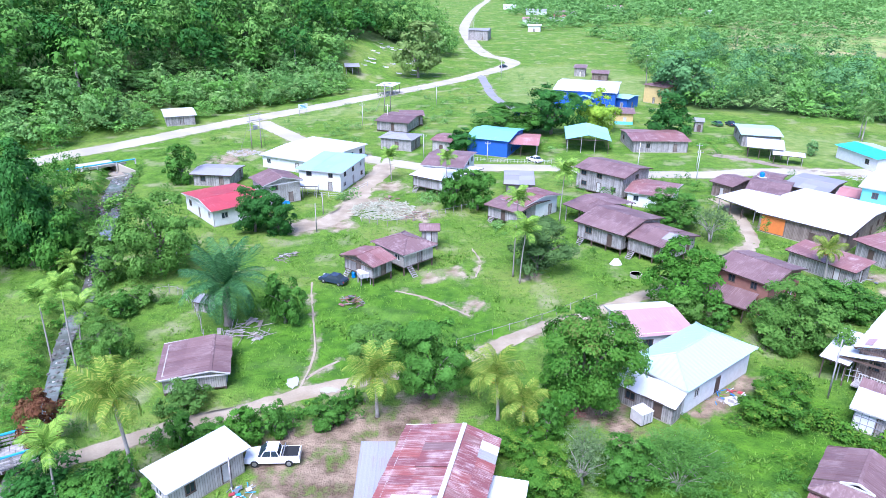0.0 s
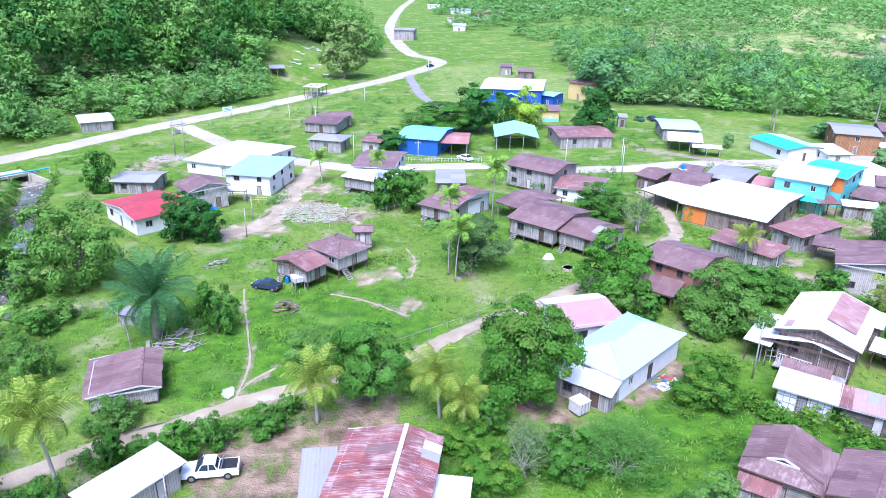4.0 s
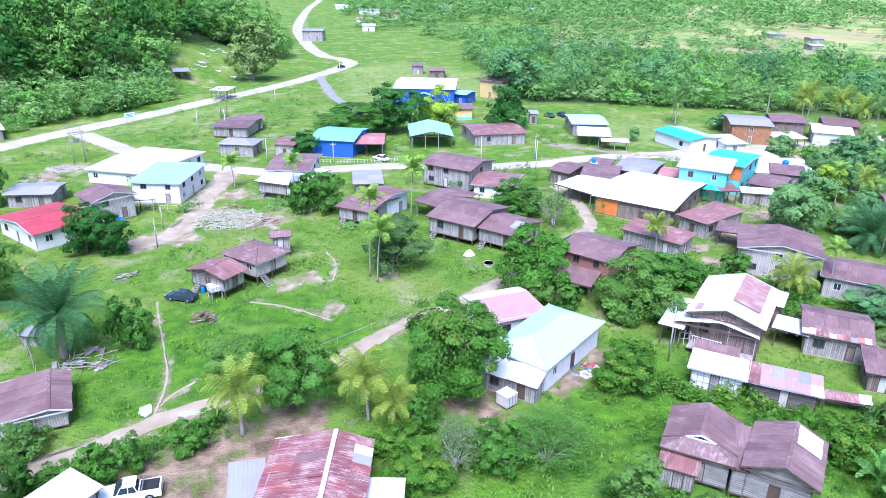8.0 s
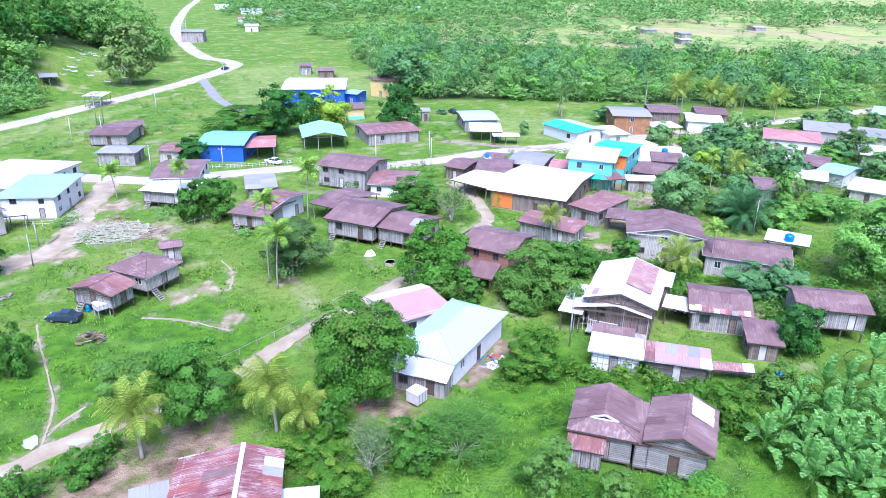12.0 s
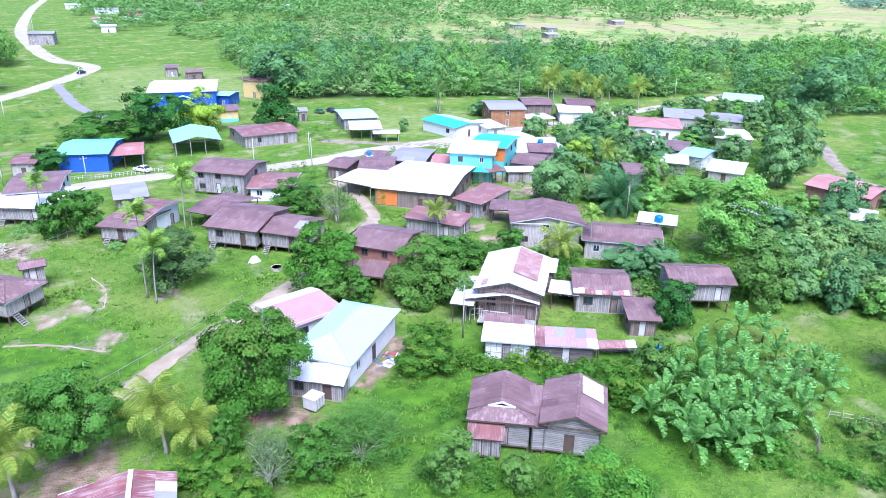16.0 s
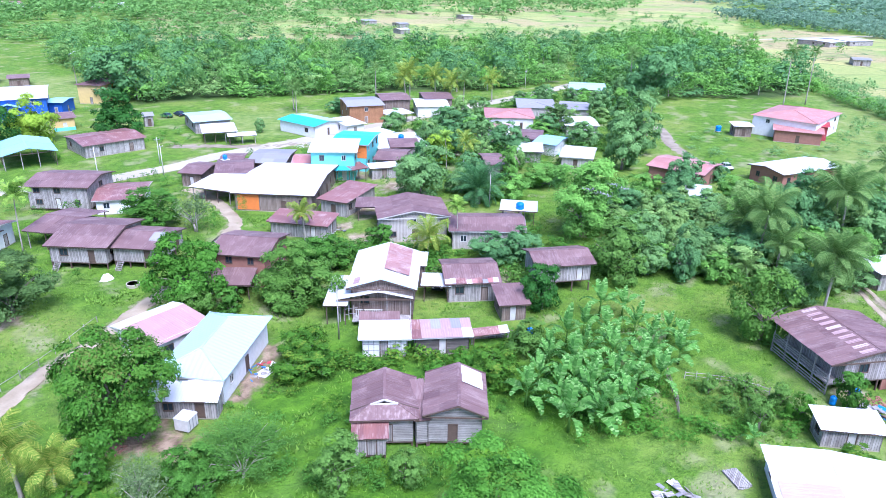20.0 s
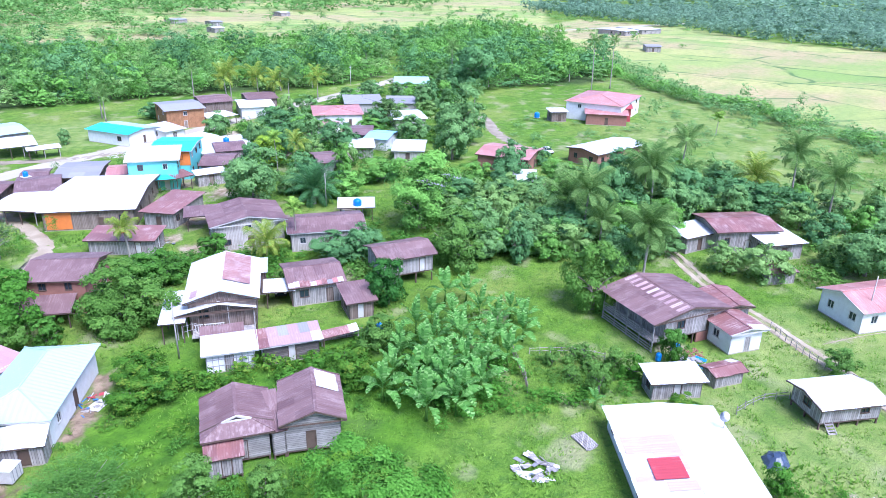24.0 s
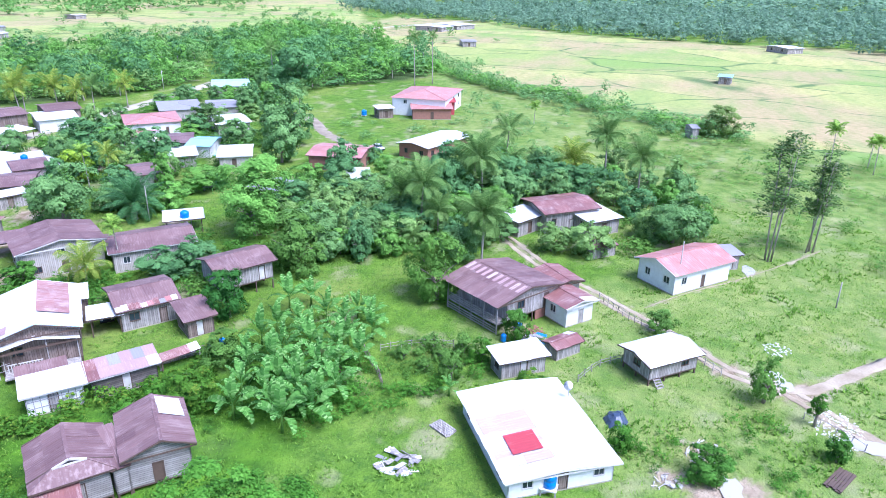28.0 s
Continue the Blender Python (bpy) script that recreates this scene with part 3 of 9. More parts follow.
# zones: worn earth, paddy field, dry grass
dirt = np.zeros(len(gx))
for pts, width, is_dirt in TRACKS:
    s = along(pts, gx, gy)
    w = width / 2 + 0.1 + 0.35 * wavy(gx, gy, 5.0, 2.0)
    dirt = np.maximum(dirt, np.clip(1 - (s - w) / 0.9, 0, 1) * 0.6)
for spots, size in BARES:
    for px, py in spots:
        s = np.hypot(gx - px, gy - py) / size
        dirt = np.maximum(dirt, np.clip(1.25 - s - 0.35 * wavy(gx, gy, 3.5, px) - 0.25 * wavy(gx, gy, 1.3, py), 0, 1))
wet = np.zeros(len(gx))
for spots, size in WET:
    for px, py in spots:
        wet = np.maximum(wet, np.clip(1.6 - np.hypot(gx - px, gy - py) / size, 0, 1))
paddy = np.zeros(len(gx))
for poly in FIELDS:
    paddy = np.maximum(paddy, np.clip(inside(poly, gx, gy) / 6 + 0.5, 0, 1))
dry = np.clip(inside(np.array([(60, 12), (78, 22), (100, 6), (130, 40), (160, 62), (215, 70), (300, 110), (330, -40), (200, -90), (60, -60), (40, -10)], float), gx, gy) / 12 + 0.4, 0, 1)
dry = np.clip(dry + 0.55 * wavy(gx, gy, 23, 7.0) + 0.35 * wavy(gx, gy, 7, 8.0), 0, 1) * (0.25 + 0.75 * (dry > 0.05))
for poly in ([(84, 170), (118, 163), (124, 196), (88, 206)], [(20, 232), (76, 246), (96, 300), (62, 345), (25, 330)], [(-58, 186), (-20, 226), (0, 262), (-30, 236), (-60, 200)]):
    dry = np.maximum(dry, np.clip(inside(np.array(poly, float), gx, gy) / 6 + 0.3 + 0.4 * wavy(gx, gy, 19, 3.0), 0, 1))
# forest floor: dark litter, plus shade between the crowns put into the ground colour
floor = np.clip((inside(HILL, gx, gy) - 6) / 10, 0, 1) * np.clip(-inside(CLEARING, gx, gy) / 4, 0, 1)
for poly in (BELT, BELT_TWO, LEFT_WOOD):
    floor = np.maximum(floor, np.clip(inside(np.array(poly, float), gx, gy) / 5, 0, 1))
lush = np.zeros(len(gx))
for poly in ([(14, 40), (44, 32), (64, 38), (62, 56), (47, 60), (42, 66), (30, 64), (16, 56)], [(-26, 66), (-12, 62), (10, 78), (6, 92), (-12, 96), (-26, 90)]):
    lush = np.maximum(lush, np.clip(inside(np.array(poly, float), gx, gy) / 5 + 0.4 + 0.4 * wavy(gx, gy, 8, 5.0), 0, 1))
for label, values in (("lush", lush), ("floor", floor), ("wet", wet), ("dirt", dirt), ("paddy", paddy), ("dry", dry)):
    at = ground_me.attributes.new(label, "FLOAT", "POINT")
    at.data.foreach_set("value", values.astype(np.float32))


def make_ground_material():
    m, nt, b = nodes_of("grass_and_earth")
    pos = nt.nodes.new("ShaderNodeNewGeometry").outputs["Position"]
    n1, n2, n3 = noise_at(nt, pos, 0.06, 6.0), noise_at(nt, pos, 0.45, 8.0), noise_at(nt, pos, 2.6, 8.0)
    n4, n5 = noise_at(nt, pos, 7.0, 5.0), noise_at(nt, pos, 1.1, 6.0)
    c = mixed(nt, ramp(nt, n2, 0.34, 0.66), (0.060, 0.142, 0.010), (0.135, 0.252, 0.020))
    c = mixed(nt, times(nt, ramp(nt, n1, 0.47, 0.66), 0.5), c, (0.29, 0.31, 0.075))
    c = mixed(nt, times(nt, ramp(nt, n5, 0.52, 0.66), 0.6), c, (0.050, 0.122, 0.016))
    c = mixed(nt, times(nt, ramp(nt, n3, 0.50, 0.66), 0.55), c, (0.155, 0.275, 0.030))
    c = mixed(nt, times(nt, ramp(nt, n4, 0.5, 0.68), 0.3), c, (0.19, 0.30, 0.04))
    c = mixed(nt, times(nt, ramp(nt, n4, 0.47, 0.32), 0.45), c, (0.03, 0.078, 0.012))
    worn = noise_at(nt, pos, 0.16, 6.0)
    c = mixed(nt, times(nt, ramp(nt, worn, 0.55, 0.68), 0.5), c, (0.40, 0.345, 0.215))
    al = nt.nodes.new("ShaderNodeAttribute")
    al.attribute_name = "lush"
    moist = mixed(nt, ramp(nt, n2, 0.36, 0.64), (0.040, 0.118, 0.006), (0.105, 0.245, 0.010))
    moist = mixed(nt, times(nt, ramp(nt, n4, 0.47, 0.32), 0.4), moist, (0.025, 0.07, 0.008))
    c = mixed(nt, times(nt, al.outputs["Fac"], 0.85), c, moist)
    # paddies: pale ripening plots between thin weedy bunds
    mp = nt.nodes.new("ShaderNodeMapping")
    mp.inputs["Rotation"].default_value = (0, 0, 0.5)
    mp.inputs["Scale"].default_value = (1.0, 0.5, 1.0)
    shift = node(nt, "ShaderNodeTexNoise", Scale=0.02, Detail=4.0)
    nt.links.new(pos, shift.inputs["Vector"])
    bend = nt.nodes.new("ShaderNodeVectorMath")
    bend.operation = "MULTIPLY_ADD"
    nt.links.new(shift.outputs["Color"], bend.inputs[0])
    bend.inputs[1].default_value = (26, 26, 0)
    nt.links.new(pos, bend.inputs[2])
    nt.links.new(bend.outputs[0], mp.inputs[0])
    wv = node(nt, "ShaderNodeTexVoronoi", Scale=0.028)
    wv.feature = "DISTANCE_TO_EDGE"
    nt.links.new(mp.outputs[0], wv.inputs["Vector"])
    cell = node(nt, "ShaderNodeTexVoronoi", Scale=0.028)
    nt.links.new(mp.outputs[0], cell.inputs["Vector"])
    sep = nt.nodes.new("ShaderNodeSeparateColor")
    nt.links.new(cell.outputs["Color"], sep.inputs[0])
    pf = mixed(nt, sep.outputs[0], (0.22, 0.33, 0.075), (0.45, 0.41, 0.15))
    pf = mixed(nt, times(nt, ramp(nt, noise_at(nt, pos, 0.012, 6.0), 0.47, 0.58), 0.8), pf, (0.43, 0.315, 0.175))
    pf = mixed(nt, times(nt, ramp(nt, noise_at(nt, pos, 0.035, 8.0, (1.0, 3.0, 1.0)), 0.45, 0.65), 0.5), pf, (0.22, 0.31, 0.085))
    pf = mixed(nt, times(nt, ramp(nt, n2, 0.4, 0.7), 0.4), pf, (0.15, 0.22, 0.065))
    pf = mixed(nt, times(nt, times(nt, ramp(nt, wv.outputs["Distance"], 0.022, 0.008), ramp(nt, noise_at(nt, pos, 0.05, 4.0), 0.35, 0.55)), 0.8), pf, (0.07, 0.145, 0.045))
    ay = nt.nodes.new("ShaderNodeAttribute")
    ay.attribute_name = "dry"
    c = mixed(nt, times(nt, ay.outputs["Fac"], 0.42), c, mixed(nt, ramp(nt, n2, 0.35, 0.65), (0.20, 0.29, 0.07), (0.36, 0.36, 0.14)))
    at = nt.nodes.new("ShaderNodeAttribute")
    at.attribute_name = "paddy"
    c = mixed(nt, at.outputs["Fac"], c, pf)
    # dark undergrowth tint that also paints the shade beneath trees
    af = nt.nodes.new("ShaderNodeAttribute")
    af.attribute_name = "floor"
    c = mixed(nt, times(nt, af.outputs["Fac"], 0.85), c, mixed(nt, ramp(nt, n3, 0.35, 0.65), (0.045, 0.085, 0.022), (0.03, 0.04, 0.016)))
    ad = nt.nodes.new("ShaderNodeAttribute")
    ad.attribute_name = "dirt"
    add = nt.nodes.new("ShaderNodeMath")
    add.operation = "ADD"
    nt.links.new(ad.outputs["Fac"], add.inputs[0])
    nt.links.new(plus(nt, times(nt, ramp(nt, n3, 0.2, 0.8), 0.4), times(nt, ramp(nt, n2, 0.65, 0.35), 0.45)), add.inputs[1])
    earth = mixed(nt, ramp(nt, n2, 0.35, 0.65), (0.44, 0.36, 0.25), (0.22, 0.155, 0.095))
    aw = nt.nodes.new("ShaderNodeAttribute")
    aw.attribute_name = "wet"
    earth = mixed(nt, aw.outputs["Fac"], earth, mixed(nt, ramp(nt, n2, 0.38, 0.62), (0.34, 0.25, 0.165), (0.12, 0.08, 0.05)))
    c = mixed(nt, ramp(nt, add.outputs[0], 0.72, 1.3), c, earth)
    nt.links.new(c, b.inputs["Base Color"])
    b.inputs["Roughness"].default_value = 0.95
    b.inputs["Specular IOR Level"].default_value = 0.2
    bumped(nt, b, plus(nt, n3, times(nt, n4, 0.6)), 0.9, 0.3)
    return m


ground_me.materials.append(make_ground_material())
ground_me.polygons.foreach_set("use_smooth", np.ones(len(ground_me.polygons), bool))
tagged(new("ground", ground_me), "green village ground with worn earth and pale paddy fields", "ground", kind="structure")

# the stream
sl = smooth_line(STREAM, 1.0)
sd = np.gradient(sl, axis=0)
sn = np.stack([-sd[:, 1], sd[:, 0]], 1) / np.linalg.norm(sd, axis=1)[:, None]
m_, nt_, b_ = nodes_of("stream_water")
wpos = nt_.nodes.new("ShaderNodeNewGeometry").outputs["Position"]
bed = mixed(nt_, ramp(nt_, noise_at(nt_, wpos, 0.7, 5.0), 0.45, 0.6), (0.12, 0.14, 0.115), (0.20, 0.225, 0.20))
nt_.links.new(mixed(nt_, ramp(nt_, noise_at(nt_, wpos, 0.16, 6.0), 0.46, 0.6), bed, (0.10, 0.09, 0.07)), b_.inputs["Base Color"])
b_.inputs["Roughness"].default_value = 0.16
bumped(nt_, b_, noise_at(nt_, wpos, 2.5, 4.0), 0.2, 0.04)
half = (0.6 + 0.014 * np.clip(sl[:, 1] - 50, 0, 110))[:, None]
sv = np.concatenate([np.column_stack([sl + sn * half * c, np.full(len(sl), -1.25)]) for c in (-1.0, 0, 1.0)])
ml = len(sl)
water = mesh_of("water", sv, [(a * ml + i, (a + 1) * ml + i, (a + 1) * ml + i + 1, a * ml + i + 1) for a in range(2) for i in range(ml - 1)], m_, True)
water.flip_normals()
tagged(new("water", water), "shallow grey-brown stream between grassy banks", "stream", kind="structure")


# ---- houses ----
def unit_sheet(name, ribs):
    """A corrugated sheet 1 by 1, its ridges running up the slope."""
    n = ribs * 4
    xs = np.linspace(0, 1, n + 1)
    z = 0.5 + 0.5 * np.cos(xs * ribs * 2 * math.pi)
    v = np.concatenate([np.column_stack([xs, np.full(n + 1, y), z]) for y in (0.0, 1.0)])
    f = [(i, i + 1, n + 2 + i, n + 1 + i) for i in range(n)]
    return v, f


SHEET_CACHE, POST_CACHE = {}, {}


def sheet_mesh(material, ribs):
    key = (material.name, ribs)
    if key not in SHEET_CACHE:
        v, f = unit_sheet("roof_sheet", ribs)
        SHEET_CACHE[key] = mesh_of("roof_sheet", v, f, material, True)
    return SHEET_CACHE[key]


def post_mesh(material):
    if material.name not in POST_CACHE:
        POST_CACHE[material.name] = Solid().box(-0.5, 0.5, -0.5, 0.5, 0, 1).mesh("post", material)
    return POST_CACHE[material.name]


def lay_sheets(root, p0, u, v, length, slope, material, detail, rng, patch=None, ratio=0.2):
    """Covers a slope with overlapping sheets: p0 the low corner, u along the eave, v up the slope."""
    u, v = Vector(u).normalized(), Vector(v).normalized()
    n = u.cross(v)
    wide = (1.25, 3.2, 8.0)[detail]
    cols = max(1, round(length / wide))
    rows = 1 if slope < (3.2, 4.5, 99)[detail] else 2
    w, h = length / cols, slope / rows
    for i in range(cols):
        for j in range(rows):
            mat = material
            if patch and rng.random() < ratio:
                mat = rng.choice(patch)
            ob = new("roof_sheet", sheet_mesh(mat, (4, 8, 14)[detail]))
            ob.parent = root
            lift = 0.02 * (j % 2) + 0.006 * (i % 2) + rng.uniform(0, 0.012)
            q = Vector(p0) + u * (i * w - 0.03) + v * (j * h - (0.12 if j else rng.uniform(0.0, 0.1))) + n * lift
            x, y, z = u * (w + 0.06), v * (h + 0.14), n * (0.05, 0.06, 0.08)[detail]
            ob.matrix_basis = Matrix(((x.x, y.x, z.x, q.x), (x.y, y.y, z.y, q.y), (x.z, y.z, z.z, q.z), (0, 0, 0, 1)))


def hip_slope(root, poly, material, rng):
    """One slope of a hipped roof, in strips that stand a little proud of one another. poly: low left, low right, top right, top left."""
    a, b, c, d = [Vector(p) for p in poly]
    u = (b - a).normalized()
    length = (b - a).length
    up = (d - a) - u * (d - a).dot(u)
    v, s = up.normalized(), up.length
    n = u.cross(v)
    ta, tb = (d - a).dot(u), (c - a).dot(u)
    cols = max(4, round(length / 0.3))
    solid = Solid()

    def top(x):
        if x < ta:
            return s * x / max(ta, 1e-3)
        if x > tb:
            return s * (length - x) / max(length - tb, 1e-3)
        return s
    low, high = [], []
    for i in range(cols + 1):
        x = i * length / cols
        lift = 0.05 + 0.03 * (i % 2)
        low.append(a + u * x + n * lift)
        high.append(a + u * x + v * top(x) + n * lift)
    k = cols + 1
    solid.add(low + high, [(i, i + 1, k + i + 1, k + i) for i in range(cols)])
    part("roof_slope", solid, material, root)


def wall_part(root, material, p, yaw, length, low, high, holes, name="wall"):
    """A wall with real openings: p its start, holes (x0, x1, z0, z1)."""
    xs = sorted({0.0, length, *[h for a in holes for h in a[:2]]})
    zs = sorted({low, high, *[h for a in holes for h in a[2:4]]})
    nx, nz = len(xs) - 1, len(zs) - 1
    full = [[not any(h[0] <= xs[i] + 1e-4 and xs[i + 1] <= h[1] + 1e-4 and h[2] <= zs[j] + 1e-4 and zs[j + 1] <= h[3] + 1e-4 for h in holes) for j in range(nz)] for i in range(nx)]

    def at(i, j, back):
        return (i * (nz + 1) + j) * 2 + back

    def solid_at(i, j):
        return 0 <= i < nx and 0 <= j < nz and full[i][j]
    verts = [(x, y, z) for x in xs for z in zs for y in (0.0, 0.12)]
    faces = []
    for i in range(nx):
        for j in range(nz):
            if not full[i][j]:
                continue
            faces.append((at(i, j, 0), at(i + 1, j, 0), at(i + 1, j + 1, 0), at(i, j + 1, 0)))
            faces.append((at(i, j, 1), at(i, j + 1, 1), at(i + 1, j + 1, 1), at(i + 1, j, 1)))
            for di, dj, (p1, p2) in ((-1, 0, ((i, j), (i, j + 1))), (1, 0, ((i + 1, j), (i + 1, j + 1))), (0, -1, ((i, j), (i + 1, j))), (0, 1, ((i, j + 1), (i + 1, j + 1)))):
                if not solid_at(i + di, j + dj):
                    faces.append((at(*p1, 0), at(*p2, 0), at(*p2, 1), at(*p1, 1)))
    s = Solid().add(verts, faces)
    ob = part(name, s, material, root)
    ob.matrix_basis = pose(*p, 0, 0, 0) @ pose(0, 0, 0, 0, 0, yaw)
    return ob


def opening(root, p, yaw, hole, frame_mat, door, leaf_mat):
    x0, x1, z0, z1 = hole
    m = pose(*p, 0, 0, 0) @ pose(0, 0, 0, 0, 0, yaw)
    s = Solid()
    t = 0.07
    s.box(x0 - t, x0 + t * 0.4, -0.03, 0.09, z0 - (0 if door else t), z1 + t)
    s.box(x1 - t * 0.4, x1 + t, -0.03, 0.09, z0 - (0 if door else t), z1 + t)
    s.box(x0, x1, -0.03, 0.09, z1 - t * 0.4, z1 + t)
    if not door:
        s.box(x0 - t, x1 + t, -0.07, 0.09, z0 - t, z0 + t * 0.4)
        mid = (x0 + x1) / 2
        s.box(mid - 0.03, mid + 0.03, -0.02, 0.06, z0, z1)
    holder = part("door" if door else "window", s, frame_mat, root)
    holder.matrix_basis = m
    leaf = Solid().box(x0, x1, 0.05, 0.08, z0, z1)
    part("door_leaf" if door else "pane", leaf, leaf_mat if door else PANE, holder)


HOUSES = []


def house(ax, ay, yaw, length, depth, eave, rise, ridge, roof, wall, label, asym=0.5, stilt=0.15, open_=False, patch=False, far=False, gable=False, roof2=None, dutch=False, strips=False, verandah=False, brick=False, steps_on=True):
    """A house by its roof: (ax, ay) a corner of the eaves, the first side running along yaw, the second to its left."""
    rng = random.Random(int(ax * 7 + ay * 13))
    dist = math.hypot(ax, ay)
    detail = 0 if dist < 92 else (1 if dist < 165 else 2)
    base = gz(ax, ay)
    kind = "shelter" if open_ else ("hut" if length * depth < 45 else "house")
    root = thing(kind, pose(ax, ay, base, 0, 0, yaw), label, kind)
    HOUSES.append((ax, ay, yaw, length, depth))
    over = min(0.55, 0.12 * min(length, depth))
    x0, x1, y0, y1 = over, length - over, over, depth - over
    stilt = min(stilt, eave - 1.4)
    extra = None
    if patch is True:
        extra = [WHITE, ZINC, RUST] if roof is not WHITE else [RUST, PINK, WHITE]
        if roof is WHITE and length > 9:
            extra = [WHITE, WHITE, PINK]
    zr = eave + rise
    gables = []
    if ridge == "along":
        k = depth * asym
        lay_sheets(root, (0, 0, eave), (1, 0, 0), (0, k, rise), length, math.hypot(k, rise), roof, detail, rng, extra)
        lay_sheets(root, (length, depth, eave), (-1, 0, 0), (0, k - depth, rise), length, math.hypot(depth - k, rise), roof, detail, rng, extra)
        part("ridge_cap", Solid().box(-0.02, length + 0.02, k - 0.16, k + 0.16, zr + 0.02, zr + 0.07), roof, root)
        gables = [((x, y0), (x, y1), (x, k)) for x in (x0, x1)]
    elif ridge == "perp":
        k = length * asym
        cut = 1.5 if dutch else 0.0
        lay_sheets(root, (0, depth, eave), (0, -1, 0), (k, 0, rise), depth - cut, math.hypot(k, rise), roof, detail, rng, extra, 0.12)
        lay_sheets(root, (length, cut, eave), (0, 1, 0), (k - length, 0, rise), depth - cut, math.hypot(length - k, rise), roof2 or roof, detail, rng, None if roof2 else extra, 0.3)
        part("ridge_cap", Solid().box(k - 0.16, k + 0.16, cut - 0.02, depth + 0.02, zr + 0.02, zr + 0.07), roof, root)
        gables = [((x0, y), (x1, y), (k, y)) for y in (y0 + cut * 1.1, y1)]
        if dutch:
            # a hipped skirt under a small front gable
            f = 0.6
            low, mid, xl, xr = eave, eave + rise * f, k * f, length - (length - k) * f
            hip_slope(root, ((0, 0, low), (length, 0, low), (xr, cut, mid), (xl, cut, mid)), roof, rng)
            hip_slope(root, ((0, cut, low), (0, 0, low), (xl, cut, mid), (xl, cut, mid)), roof, rng)
            hip_slope(root, ((length, 0, low), (length, cut, low), (xr, cut, mid), (xr, cut, mid)), roof, rng)
            part("ridge_cap", Solid().tube([(0, 0, low + 0.07), (xl, cut, mid + 0.07)], [0.09, 0.09], 5).tube([(length, 0, low + 0.07), (xr, cut, mid + 0.07)], [0.09, 0.09], 5), roof, root)
            part("barge_board", Solid().tube([(xl, cut - 0.05, mid + 0.06), (k, cut - 0.05, zr + 0.03)], [0.11, 0.11], 4).tube([(xr, cut - 0.05, mid + 0.06), (k, cut - 0.05, zr + 0.03)], [0.11, 0.11], 4).tube([(xl, cut - 0.08, mid + 0.1), (xr, cut - 0.08, mid + 0.1)], [0.09, 0.09], 4), TRIM, root, "pale scalloped gable trim")
        up = Vector((k, 0, rise)).normalized()
        if strips:
            for i in range(int(depth / 1.1)):
                lay_sheets(root, Vector((k, depth - 0.3 - i * 1.1, zr + 0.05)) - up * 2.3, (0, -1, 0), up, 0.5, 1.7, DUSTY if i % 4 else PALEPINK, 0, rng)
        if patch == "one":
            side = Vector((k - length, 0, rise)).normalized()
            lay_sheets(root, Vector((length, depth - 3.4, eave + 0.05)) + side * 0.5, (0, 1, 0), side, 3.0, 2.2, WHITE, 0, rng)
    elif ridge == "mono":
        lay_sheets(root, (0, 0, eave), (1, 0, 0), (0, depth, rise), length, math.hypot(depth, rise), roof, detail, rng, extra)
    else:
        if length >= depth:
            h = depth * 0.5
            r0, r1 = (h * 0.9, h, zr), (length - h * 0.9, h, zr)
        else:
            h = length * 0.5
            r0, r1 = (h, h * 0.9, zr), (h, depth - h * 0.9, zr)
        c = [(0, 0, eave), (length, 0, eave), (length, depth, eave), (0, depth, eave)]
        if length >= depth:
            for poly in ((c[0], c[1], r1, r0), (c[2], c[3], r0, r1), (c[1], c[2], r1, r1), (c[3], c[0], r0, r0)):
                hip_slope(root, poly, roof, rng)
        else:
            for poly in ((c[1], c[2], r1, r0), (c[3], c[0], r0, r1), (c[0], c[1], r0, r0), (c[2], c[3], r1, r1)):
                hip_slope(root, poly, roof, rng)
        s = Solid()
        for p, q in ((c[0], r0), (c[1], r1 if length >= depth else r0), (c[2], r1), (c[3], r0 if length >= depth else r1), (r0, r1)):
            s.tube([Vector(p) + Vector((0, 0, 0.08)), Vector(q) + Vector((0, 0, 0.08))], [0.1, 0.1], 6)
        part("ridge_cap", s, roof, root)
    if patch == "low":
        slope = Vector((0, depth * (asym if ridge == "along" else 1.0), rise)).normalized()
        for i in range(int(length / 0.75)):
            mat = rng.choice([WHITE, WHITE, ZINC, PINK, RUST])
            lay_sheets(root, Vector((0.05 + i * 0.75, 0, eave + 0.06)) + slope * rng.uniform(0.0, 0.15), (1, 0, 0), slope, 0.7, rng.uniform(0.7, 1.2), mat, 0, rng)
    # boards along the eaves
    fm = DARKTRIM if wall in (WOOD, GREYWOOD, LEVELWOOD, BRICK, TIMBER, None) else TRIM
    if detail < 2:
        part("fascia", Solid().box(0, length, 0.02, 0.07, eave - 0.17, eave - 0.005), fm, root)
        back = eave + (rise if ridge == "mono" else 0)
        part("fascia", Solid().box(0, length, depth - 0.07, depth - 0.02, back - 0.17, back - 0.005), fm, root)
    front, rear = eave, eave + (rise if ridge == "mono" else 0)

    def roof_at(x, y):
        if ridge == "along":
            k = depth * asym
            return eave + rise * (y / k if y < k else (depth - y) / (depth - k))
        if ridge == "perp":
            k = length * asym
            return eave + rise * (x / k if x < k else (length - x) / (length - k))
        if ridge == "mono":
            return eave + rise * y / depth
        return eave + 0.05
